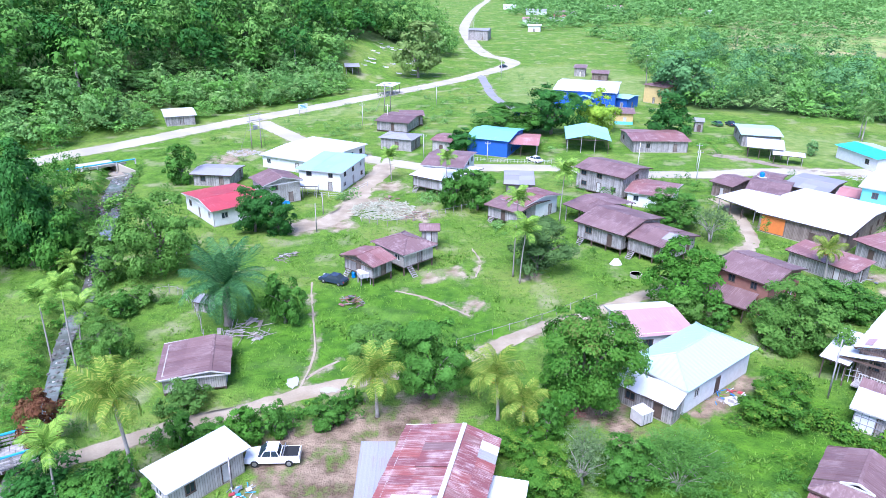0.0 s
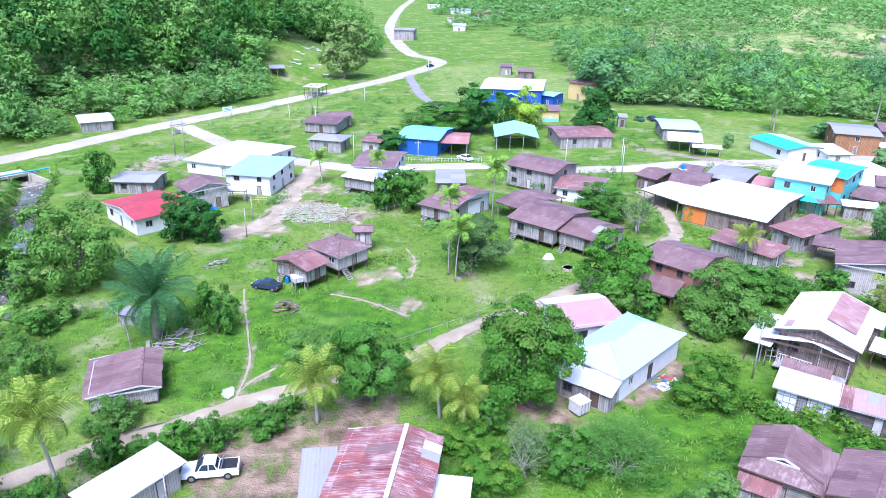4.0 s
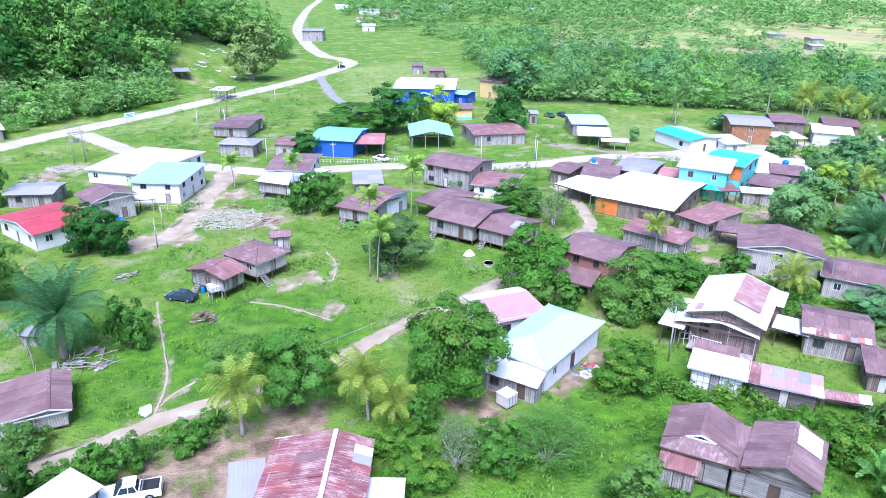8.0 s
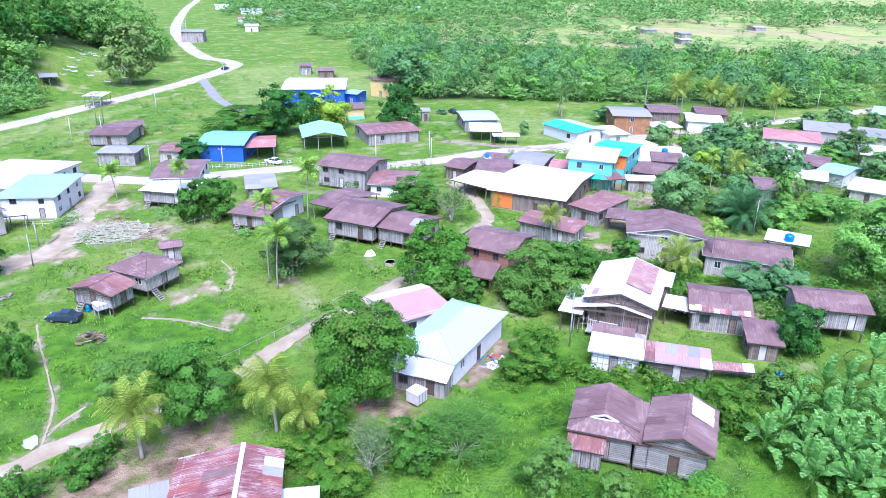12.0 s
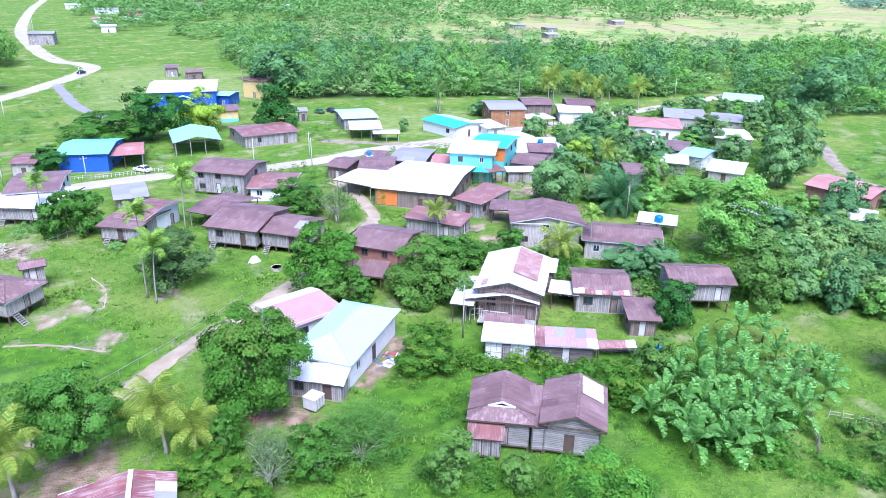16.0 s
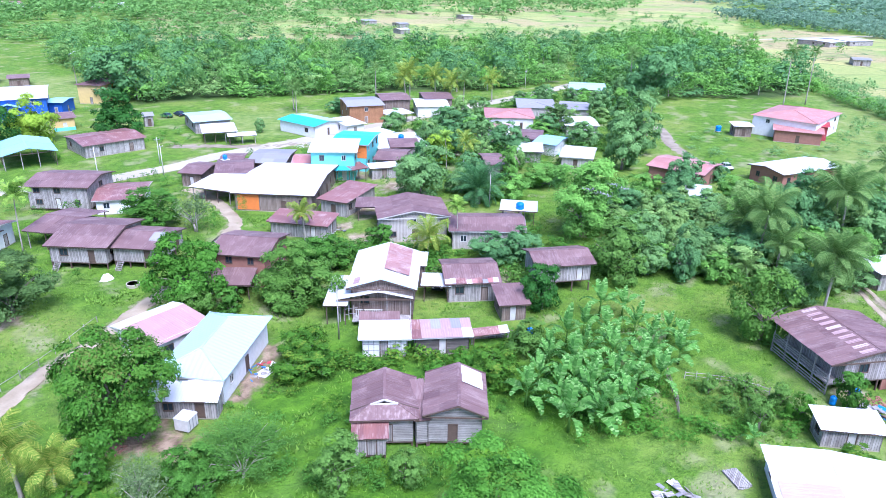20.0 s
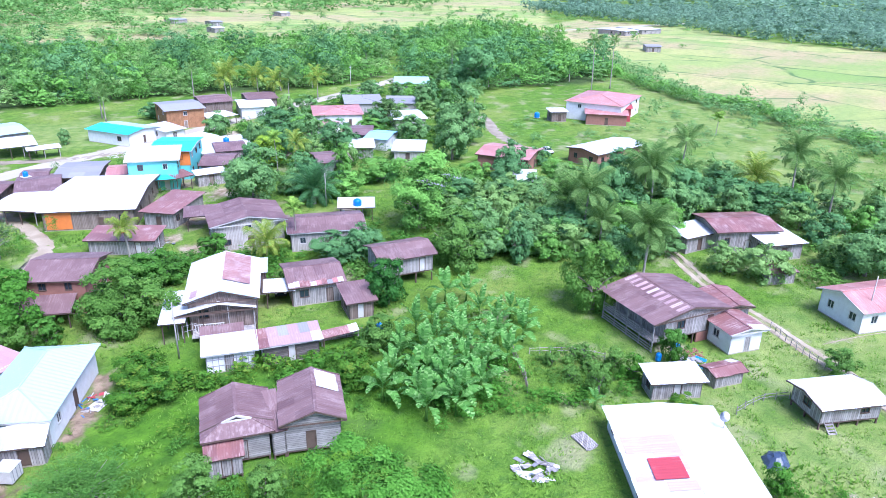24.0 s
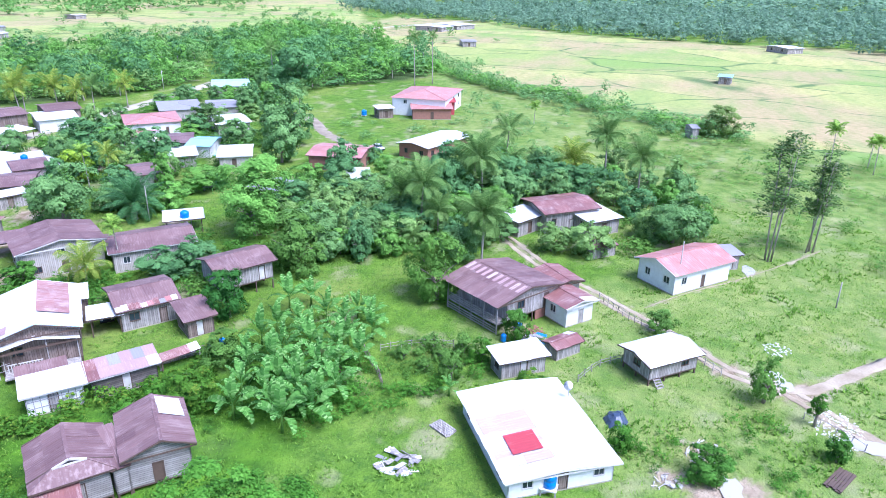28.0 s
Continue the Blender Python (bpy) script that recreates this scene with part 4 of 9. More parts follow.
    if open_ or wall is None:
        nx, ny = max(2, round((x1 - x0) / 3) + 1), max(2, round((y1 - y0) / 3.5) + 1)
        for i in range(nx):
            for j in range(ny):
                if 0 < i < nx - 1 and 0 < j < ny - 1:
                    continue
                x, y = x0 + (x1 - x0) * i / (nx - 1), y0 + (y1 - y0) * j / (ny - 1)
                ob = new("post", post_mesh(DARKTRIM if rng.random() < 0.6 else GREYWOOD))
                ob.parent = root
                ob.matrix_basis = Matrix.Translation((x, y, -0.1)) @ Matrix.Diagonal((0.13, 0.13, roof_at(x, y) + 0.08, 1))
        for y in (y0, y1):
            z = min(roof_at(x0, y), roof_at(x1, y))
            part("beam", Solid().box(x0 - 0.2, x1 + 0.2, y - 0.05, y + 0.05, z - 0.2, z - 0.06), DARKTRIM, root)
        if not gable:
            if wall is not None and detail < 2:
                wall_part(root, wall, (x0, y1 - 0.12, 0), 0, x1 - x0, 0.0, min(rear, 2.2), [])
            return root
    if wall is None:
        return root
    if verandah:
        n = max(3, round((y1 - y0) / 2.3))
        for i in range(n + 1):
            y = y0 + 0.1 + (y1 - y0 - 0.2) * i / n
            ob = new("post", post_mesh(GREYWOOD))
            ob.parent = root
            ob.matrix_basis = Matrix.Translation((x0 + 0.08, y, -0.1)) @ Matrix.Diagonal((0.13, 0.13, roof_at(x0 + 0.1, y) + 0.08, 1))
        part("verandah_floor", Solid().box(x0, x0 + 1.7, y0, y1, stilt - 0.16, stilt - 0.004), GREYWOOD, root)
        for z in (0.35, 0.62, 0.92):
            part("rail", Solid().box(x0 + 0.02, x0 + 0.1, y0, y1, stilt + z - 0.05, stilt + z + 0.05), GREYWOOD, root)
        for z in (0.25, 0.6, 0.95):
            if z < stilt - 0.15:
                part("slat", Solid().box(x0 - 0.04, x0 + 0.01, y0, y1, z - 0.07, z + 0.07), GREYWOOD, root)
        x0 += 1.7
    if brick:
        part("lower_wall", Solid().box(x1 - 4.2, x1 - 0.9, y0 + 0.02, y0 + 0.2, 0.0, stilt - 0.17), BRICK, root, "red brick lower wall")
    # floor, walls and openings
    floor_z = stilt
    part("floor", Solid().box(x0, x1, y0, y1, floor_z - 0.16, floor_z), DARKTRIM if stilt > 0.3 else CONCRETE, root)
    sides = [((x0, y0, 0), 0, x1 - x0, front), ((x1, y0, 0), 90, y1 - y0, min(front, rear)), ((x1, y1, 0), 180, x1 - x0, rear), ((x0, y1, 0), 270, y1 - y0, min(front, rear))]
    two = eave - stilt > 3.9
    leaf_mat = rng.choice([WOOD, DARKTRIM, GREYWOOD, TRIM])
    for k, (p, turn, span, high) in enumerate(sides):
        holes = []
        high = roof_at(p[0], p[1]) if ridge == "mono" and k in (0, 2) else (high if ridge != "perp" else eave + rise * over / (length * min(asym, 1 - asym)))
        if ridge == "along":
            high = eave + rise * over / (depth * 0.5)
        high -= 0.03
        room = high - floor_z
        if room > 1.7 and span > 2.0:
            n = max(1, int(span / (3.4 if detail < 2 else 6.0)))
            for floor in range(2 if two else 1):
                z = floor_z + floor * (room / 2 if two else 0)
                tall = room / 2 if two else room
                for i in range(n):
                    cx = span * (i + 0.5) / n + rng.uniform(-0.3, 0.3)
                    if floor == 0 and i == n // 2 and k in (0, 1) and tall > 2.05:
                        holes.append((cx - 0.42, cx + 0.42, z, z + min(2.0, tall - 0.2), True))
                    elif rng.random() < (0.55 if wall in (WOOD, GREYWOOD) else 0.8):
                        w, h = rng.uniform(0.4, 0.6), min(1.05, tall * 0.4)
                        holes.append((cx - w, cx + w, z + tall * 0.38, z + tall * 0.38 + h, False))
        wall_part(root, wall, p, turn, span, floor_z - 0.05, high, [h[:4] for h in holes])
        for h in holes:
            opening(root, p, turn, h[:4], fm if wall in (WOOD, GREYWOOD) else rng.choice([TRIM, DARKTRIM]), h[4], leaf_mat)
    for (px, py), (qx, qy), (kx, ky) in gables:
        z = eave + rise * over / (0.5 * (depth if ridge == "along" else length)) - 0.04
        t = Vector((0.1, 0, 0)) if ridge == "along" else Vector((0, 0.1, 0))
        if (ridge == "along" and px > length / 2) or (ridge == "perp" and py > depth / 2):
            t = -t
        a, b, c = Vector((px, py, z)), Vector((qx, qy, z)), Vector((kx, ky, zr - 0.04))
        part("gable", Solid().add([a, b, c, a + t, b + t, c + t], [(0, 1, 2), (3, 5, 4), (0, 3, 4, 1), (1, 4, 5, 2), (2, 5, 3, 0)]), wall, root)
        if detail < 2:
            s = Solid()
            out = -t.normalized() * (over + 0.02)
            for q in (Vector((px, py, z)), Vector((qx, qy, z))):
                top = Vector((kx, ky, zr - 0.06)) + out
                low = q + (q - Vector((kx, ky, q.z))).normalized() * over + out - Vector((0, 0, rise * 0.1))
                s.tube([low, top], [0.09, 0.09], 4)
            part("barge_board", s, fm, root)
    if ridge == "mono":
        for x in (x0, x1 - 0.1):
            a, b, c = (x, y0, eave - 0.05), (x, y1, eave - 0.05), (x, y1, eave + rise * (y1 / depth) - 0.03)
            part("gable", Solid().add([a, b, c] + [(p[0] + 0.1, p[1], p[2]) for p in (a, b, c)], [(0, 1, 2), (3, 5, 4), (0, 3, 4, 1), (1, 4, 5, 2), (2, 5, 3, 0)]), wall, root)
    if stilt > 0.3:
        nx, ny = max(2, round((x1 - x0) / 2.6) + 1), max(2, round((y1 - y0) / 2.8) + 1)
        for i in range(nx):
            for j in range(ny):
                ob = new("post", post_mesh(DARKTRIM))
                ob.parent = root
                ob.matrix_basis = Matrix.Translation((x0 + 0.1 + (x1 - x0 - 0.2) * i / (nx - 1), y0 + 0.1 + (y1 - y0 - 0.2) * j / (ny - 1), -0.15)) @ Matrix.Diagonal((0.16, 0.16, stilt + 0.05, 1))
        if stilt > 0.7 and detail < 2 and steps_on:
            steps = max(3, int(stilt / 0.2))
            for k in range(steps):
                part("step", Solid().box(x0 + 0.6, x0 + 1.5, y0 - 0.25 * (steps - k), y0 - 0.25 * (steps - k) + 0.24, k * stilt / steps, k * stilt / steps + 0.05), GREYWOOD, root)
            for x in (x0 + 0.58, x0 + 1.48):
                part("stringer", Solid().tube([(x, y0 - 0.25 * steps, 0), (x, y0, stilt)], [0.05, 0.05], 4), GREYWOOD, root)
    return root


house(-30.4, 63.8, 14, 7.7, 8.2, 2.3, 0.6, 'perp', PURPLE, CREAM, 'small maroon-roofed plank hut on a green yard', asym=0.74, stilt=0.4)
house(-49.5, 126.7, 310, 13.9, 10.6, 3.2, 1.0, 'perp', RED, WHITEWALL, 'white house with a bright red sheet roof', asym=0.62)
house(-53.0, 141.3, 354, 9.1, 8.3, 2.6, 0.5, 'along', ZINC, GREYWOOD, 'grey zinc-roofed timber shed with open sides')
house(-34.2, 127.5, 35, 8.4, 7.2, 4.4, 1.2, 'perp', PURPLE, CREAM, 'two-storey cream house with a faded maroon roof', stilt=0.3)
house(-31.2, 134.2, 0, 6.2, 3.2, 2.6, 0.2, 'mono', WHITE, None, 'white sheet canopy on thin posts', open_=True)
house(-30.6, 140.6, 344, 10.5, 14.0, 4.3, 0.4, 'mono', LBLUE, WHITEWALL, 'tall white house with a pale blue sheet roof')
house(-42.2, 156.6, 334, 16.3, 20.9, 3.0, 0.4, 'along', WHITE, WHITEWALL, 'long low building with a white sheet roof')
house(-5.7, 96.3, 44, 7.1, 7.9, 3.6, 1.3, 'hip', PURPLE, CREAM, 'weathered grey stilt house with a maroon hipped roof', stilt=1.4)
house(-3.7, 107.0, 2, 3.4, 3.2, 3.6, 0.6, 'along', PURPLE, GREYWOOD, 'small maroon-roofed rear wing of a stilt house', stilt=1.4)
house(-15.4, 97.1, 319, 7.3, 4.9, 3.4, 0.9, 'perp', RUST, GREYWOOD, 'grey plank stilt house with a patched rusty roof', stilt=1.4, patch=True)
house(-6.9, 140.6, 327, 10.1, 13.3, 3.4, 0.5, 'along', WHITE, GREYWOOD, 'grey plank stilt house with a white roof', stilt=1.2)
house(-4.8, 144.8, 346, 9.4, 14.3, 4.4, 0.8, 'along', PURPLE, WHITEWALL, 'white-gabled house with a faded maroon roof')
house(7.7, 122.9, 320, 7.7, 10.5, 3.0, 0.5, 'along', PURPLE, GREYWOOD, 'small maroon-roofed stilt house', stilt=0.8)
house(10.9, 124.9, 314, 6.2, 10.5, 3.6, 0.8, 'along', RUST, WHITEWALL, 'pale house with a red and maroon sheet roof')
house(12.3, 135.2, 355, 6.2, 10.5, 3.2, 0.4, 'along', ZINC, GREYWOOD, 'low shed with a bleached zinc roof')
house(27.6, 143.3, 316, 12.2, 11.3, 4.8, 1.0, 'along', PURPLE, GREYWOOD, 'two-storey plank house with a maroon roof', stilt=0.5)
house(35.9, 132.4, 331, 9.0, 11.2, 2.9, 0.6, 'along', RUST, WHITEWALL, 'pale single-storey house with a red-brown roof')
house(22.3, 123.3, 306, 7.4, 11.8, 3.2, 0.8, 'along', PURPLE, GREYWOOD, 'open-sided shed under a maroon roof', open_=True)
house(22.5, 112.5, 314, 9.8, 13.0, 3.8, 1.2, 'along', PURPLE, GREYWOOD, 'long grey plank stilt house with a maroon roof', stilt=1.1)
house(29.7, 106.7, 312, 8.2, 9.6, 3.4, 1.0, 'along', PURPLE, GREYWOOD, 'grey plank stilt wing with a patched maroon roof', stilt=1.1, patch=True)
house(38.3, 90.7, 309, 8.7, 9.8, 5.0, 1.1, 'along', PURPLE, BRICK, 'two-storey house with brown upper walls and maroon roof')
house(35.7, 87.0, 315, 6.3, 3.8, 2.4, 0.9, 'mono', PURPLE, None, 'maroon lean-to roof on posts', open_=True)
house(20.5, 67.5, 310, 8.0, 14.4, 3.4, 1.5, 'hip', AQUA, WHITEWALL, 'large white house with a pale aqua hipped roof')
house(18.6, 64.9, 317, 7.4, 2.5, 2.3, 0.8, 'mono', WHITE, GREYWOOD, 'white lean-to with tarpaulin-covered walls')
house(21.2, 81.6, 280, 8.6, 8.4, 3.2, 0.5, 'perp', WHITE, WHITEWALL, 'pink sheet-roofed wing with a white band', asym=0.28, roof2=PALEROSE)
house(-6.9, 38.2, 347, 9.0, 17.0, 3.8, 1.1, 'perp', STREAKED, CREAM, 'house with a streaked red and white rusted roof', asym=0.62, patch=True)
house(-6.9, 39.1, 1, 3.1, 14.0, 2.6, 0.5, 'mono', ZINC, None, 'grey zinc lean-to roof beside a house', open_=True)
house(3.4, 44.1, 347, 3.3, 5.0, 2.6, 0.3, 'mono', WHITE, WHITEWALL, 'small white flat-roofed annex')
house(-22.7, 46.1, 50, 8.4, 4.1, 2.8, 0.3, 'mono', WHITE, CREAM, 'open-fronted shed with a white sheet roof')
house(35.9, 43.3, 325, 1.6, 6.4, 3.3, 0.5, 'mono', PURPLE, LEVELWOOD, 'low maroon-roofed link between two stilt wings', stilt=0.6)
house(31.1, 47.1, 321, 6.6, 7.3, 3.5, 1.3, 'perp', PURPLE, LEVELWOOD, 'grey plank stilt house with a maroon gabled roof', stilt=0.6, dutch=True)
house(36.4, 42.7, 316, 6.3, 7.8, 3.8, 1.3, 'perp', PURPLE, LEVELWOOD, 'plank stilt wing with a maroon roof and one white sheet', asym=0.55, stilt=0.6, patch='one')
house(30.2, 45.7, 321, 3.5, 2.2, 2.6, 0.4, 'mono', RUST, GREYWOOD, 'small rusty-roofed porch of a stilt house', stilt=0.5)
house(46.7, 69.2, 316, 9.2, 13.1, 4.6, 1.4, 'perp', WHITE, WOOD, 'plank house with a white roof and a red-rusted slope', asym=0.5, stilt=0.8, roof2=WHITE)
plank_house = [o for o in bpy.data.objects if o.get('label') == 'plank house with a white roof and a red-rusted slope'][0]
lay_sheets(plank_house, Vector((9.2, 3.4, 4.74)) + Vector((-4.6, 0, 1.4)).normalized() * 1.3, (0, 1, 0), (-4.6, 0, 1.4), 9.2, 3.4, FADEDRUST, 0, random.Random(3))
lay_sheets(plank_house, Vector((0.9, 2.6, 4.93)), (0, -1, 0), (4.6, 0, 1.4), 1.9, 0.7, DUSTY, 0, random.Random(5))
part('gable_trim', Solid().tube([(0.3, 0.1, 4.62), (4.6, 0.1, 5.95)], [0.13, 0.13], 4).tube([(8.9, 0.1, 4.62), (4.6, 0.1, 5.95)], [0.13, 0.13], 4), LBLUE, plank_house, 'pale blue barge board')
house(45.3, 69.4, 320, 9.9, 2.9, 3.3, 1.0, 'perp', WHITE, None, 'white verandah roof on timber posts', asym=0.55, open_=True, gable=True)
house(43.6, 70.0, 316, 3.1, 8.7, 2.9, 0.3, 'mono', WHITE, None, 'white lean-to roof on posts', open_=True)
house(58.8, 71.8, 315, 3.2, 4.3, 3.6, 0.4, 'mono', WHITE, WOOD, 'small white-roofed back shed')
house(41.9, 60.3, 320, 6.3, 3.9, 2.6, 0.5, 'mono', WHITE, WHITEWALL, 'low whitewashed shed with a white sheet roof')
house(46.8, 56.3, 323, 7.4, 3.8, 2.6, 0.5, 'mono', DUSTY, DARKLEVEL, 'low plank shed with a patched rusty roof', patch=True)
house(45.5, 64.9, 320, 5.1, 1.7, 1.9, 0.5, 'mono', PURPLE, None, 'low brown sheet roof before a verandah', open_=True)
house(54.1, 53.2, 333, 4.7, 0.9, 1.5, 0.5, 'mono', RUST, None, 'sagging shelter of rusty sheets over boards', open_=True, patch=True)
house(57.4, 66.7, 314, 4.2, 3.9, 2.6, 0.2, 'mono', WHITE, None, 'white carport roof on posts', open_=True)
house(59.6, 64.1, 323, 7.9, 9.0, 3.0, 1.1, 'along', PURPLE, GREYWOOD, 'plank house with a rusty roof patched with white sheets', patch='low')
house(61.1, 55.4, 325, 4.3, 5.5, 2.6, 0.6, 'mono', PURPLE, WOOD, 'small dark plank shed with a rusty roof')
house(71.1, 57.6, 328, 9.0, 7.2, 4.4, 1.0, 'along', PURPLE, GREYWOOD, 'dark plank stilt house with a rusty maroon roof', stilt=1.8)
house(66.6, 87.9, 326, 12.3, 10.4, 4.4, 1.2, 'perp', PURPLE, CREAM, 'two-storey pale house with a maroon gabled roof')
house(73.8, 78.2, 317, 12.7, 9.3, 3.4, 1.0, 'along', PURPLE, CREAM, 'pale house with a maroon roof and ridge vent')
house(70.4, 99.3, 320, 5.5, 4.8, 2.8, 0.4, 'mono', PURPLE, None, 'dark open shed with a maroon roof', open_=True)
house(56.3, 119.1, 313, 15.9, 22.0, 3.6, 0.9, 'along', WHITE, WOOD, 'orange-walled house with a wide white roof')
house(53.3, 130.4, 298, 9.4, 14.3, 2.8, 0.4, 'along', WHITE, None, 'white carport roof on posts', open_=True)
house(67.6, 107.5, 293, 6.6, 11.8, 3.0, 0.4, 'mono', RUST, GREYWOOD, 'plank outbuilding with a rusty roof', patch=True)
house(54.7, 103.5, 305, 11.2, 6.0, 2.6, 0.4, 'mono', RUST, GREYWOOD, 'low shed with a bleached rusty roof')
house(78.1, 126.3, 319, 10.4, 15.5, 6.4, 0.6, 'along', WHITE, TURQWALL, 'two-storey turquoise house with a white roof')
house(86.1, 130.3, 309, 9.1, 13.1, 6.4, 0.5, 'along', TURQ, TURQWALL, 'two-storey turquoise house with a bright turquoise roof')
house(79.1, 122.6, 322, 6.2, 4.7, 3.0, 0.5, 'mono', TURQ, None, 'bright turquoise porch roof on posts', open_=True)
house(84.0, 118.7, 354, 4.1, 3.9, 3.0, 0.4, 'mono', RUST, None, 'striped red and white porch roof', open_=True, patch=True)
house(77.0, 131.3, 321, 4.5, 8.0, 3.2, 0.6, 'along', PINK, WHITEWALL, 'small house with a faded pink roof')
house(77.3, 126.5, 298, 4.2, 5.9, 2.8, 0.4, 'mono', PURPLE, GREYWOOD, 'lean-to with a maroon sheet roof')
house(55.4, 140.2, 306, 5.5, 9.1, 3.0, 0.7, 'along', PURPLE, WOOD, 'small plank house with a maroon roof')
house(60.4, 134.2, 329, 7.9, 12.5, 3.0, 0.7, 'along', PURPLE, GREYWOOD, 'low house with a faded maroon roof')
house(69.8, 138.5, 316, 8.8, 12.7, 3.0, 0.5, 'along', ZINC, WOOD, 'long low house with a bleached zinc roof')
house(65.1, 141.6, 325, 5.2, 8.7, 3.0, 0.5, 'along', PURPLE, WOOD, 'small timber house with a maroon roof')
house(92.9, 123.0, 310, 7.0, 10.7, 3.0, 0.7, 'along', PURPLE, GREYWOOD, 'plank house with a dark maroon roof')
house(102.0, 128.0, 326, 7.1, 10.8, 3.4, 0.7, 'along', PURPLE, GREYWOOD, 'house with a faded maroon roof')
house(99.6, 129.6, 330, 11.9, 16.1, 3.2, 0.6, 'along', WHITE, WHITEWALL, 'house with a bleached white roof', patch=True)
house(88.6, 118.4, 335, 6.5, 3.7, 2.6, 0.3, 'mono', WHITE, GREYWOOD, 'low shed with a white roof')
house(104.4, 139.8, 6, 9.6, 6.3, 3.2, 0.3, 'mono', WHITE, None, 'open shelter with a pale sheet roof', open_=True)
house(101.0, 158.7, 9, 10.9, 15.0, 3.2, 0.7, 'perp', TURQ, WHITEWALL, 'house with a white and turquoise roof beside the road', roof2=AQUA)
house(109.4, 155.8, 355, 6.5, 10.1, 2.8, 0.4, 'mono', WHITE, WHITEWALL, 'small kiosk with a white roof')
house(118.4, 167.6, 335, 11.3, 15.4, 5.2, 0.6, 'along', ZINC, TIMBER, 'two-storey house with orange-brown timber walls')
house(134.5, 172.1, 333, 9.6, 13.5, 4.6, 0.8, 'along', PURPLE, WOOD, 'timber house with a maroon roof')
house(140.4, 162.6, 325, 10.4, 14.5, 3.4, 0.7, 'along', WHITE, WHITEWALL, 'low house with a wide white roof')
house(148.7, 168.3, 328, 9.7, 13.7, 4.0, 0.7, 'along', PURPLE, WOOD, 'timber house with a maroon roof')
house(127.6, 160.0, 352, 8.9, 7.4, 2.6, 0.3, 'mono', WHITE, None, 'striped shop awning roof on posts', open_=True)
house(144.9, 138.0, 315, 14.5, 15.2, 3.4, 1.0, 'hip', PINK, WHITEWALL, 'house with a pale pink hipped roof')
house(164.0, 142.6, 313, 12.3, 16.5, 3.4, 0.8, 'hip', ZINC, CREAM, 'pale house with a white-grey hipped roof')
house(204.5, 153.9, 306, 13.0, 17.3, 3.6, 0.7, 'along', AQUA, CREAM, 'house with a pale grey-green roof')
house(174.4, 134.7, 306, 10.0, 14.0, 3.0, 0.5, 'along', ZINC, CREAM, 'low house with a pale grey roof')
house(132.3, 116.7, 307, 7.8, 11.6, 3.2, 0.5, 'along', PURPLE, GREYWOOD, 'small timber house with a maroon roof')
house(133.8, 111.1, 287, 6.4, 10.1, 3.0, 0.7, 'along', LBLUE, WHITEWALL, 'shelter covered with a light blue roof')
house(124.2, 108.2, 311, 6.7, 8.0, 2.8, 0.4, 'mono', WHITE, GREYWOOD, 'low shed with a white roof')
house(128.5, 98.4, 301, 7.8, 11.6, 2.8, 0.4, 'along', WHITE, CREAM, 'low house with a white roof')
house(107.7, 102.2, 324, 7.6, 10.0, 3.6, 0.6, 'along', PURPLE, GREYWOOD, 'grey-walled house with a brown roof')
house(156.0, 117.9, 317, 9.7, 13.7, 3.0, 0.5, 'along', WHITE, CREAM, 'low house with white sheet roof')
house(137.0, 130.4, 278, 4.1, 7.5, 3.0, 0.5, 'along', PINK, WHITEWALL, 'small pale house with pink roof')
house(89.7, 81.6, 309, 6.8, 5.3, 2.6, 0.3, 'mono', WHITE, None, 'white shelter roof on posts over stored goods', open_=True)
house(108.4, 71.3, 340, 8.7, 8.7, 3.0, 0.6, 'perp', ZINC, GREYWOOD, 'shed with a bleached zinc roof', asym=0.4)
house(135.5, 79.8, 279, 13.0, 12.2, 3.4, 0.8, 'along', PINK, BRICK, 'salmon house with a light red roof')
house(122.9, 63.6, 296, 5.0, 8.2, 2.8, 0.3, 'mono', WHITE, None, 'open shelter with a pale roof', open_=True)
house(116.7, 62.7, 291, 3.0, 3.4, 2.2, 0.1, 'mono', WHITE, WHITEWALL, 'small pale pump house')
house(200.6, 86.3, 274, 18.0, 22.8, 5.4, 1.6, 'hip', PINK, WHITEWALL, 'two-storey white villa with a pink hipped roof')
house(196.0, 77.6, 293, 12.8, 12.0, 3.2, 0.6, 'along', PINK, BRICK, 'low brick annex with a pink-brown roof')
house(206.3, 70.9, 293, 4.2, 7.6, 4.0, 0.4, 'mono', RED, RED, 'small bright red annex')
house(193.1, 87.2, 311, 5.7, 5.7, 3.0, 0.3, 'mono', WHITE, WOOD, 'small shed with a white roof')
house(151.0, 56.0, 342, 18.1, 9.8, 3.4, 0.7, 'along', WHITE, BRICK, 'brick house with a white sheet roof')
house(131.5, 49.7, 259, 4.6, 12.1, 2.8, 0.4, 'perp', WHITE, None, 'pale sheet canopy on posts', open_=True)
house(75.1, 19.7, 327, 12.3, 11.1, 4.2, 1.2, 'perp', PURPLE, GREYWOOD, 'large plank stilt house with a maroon roof and verandah', stilt=1.5, strips=True, verandah=True, brick=True, steps_on=False)
house(80.0, 11.8, 321, 5.7, 6.4, 3.0, 0.6, 'perp', RUST, WHITEWALL, 'white-walled annex with a rusty striped roof', patch=True)
house(86.1, 14.2, 315, 4.8, 6.4, 3.2, 0.5, 'perp', RUST, GREYWOOD, 'low rusty-roofed rear wing', patch=True)
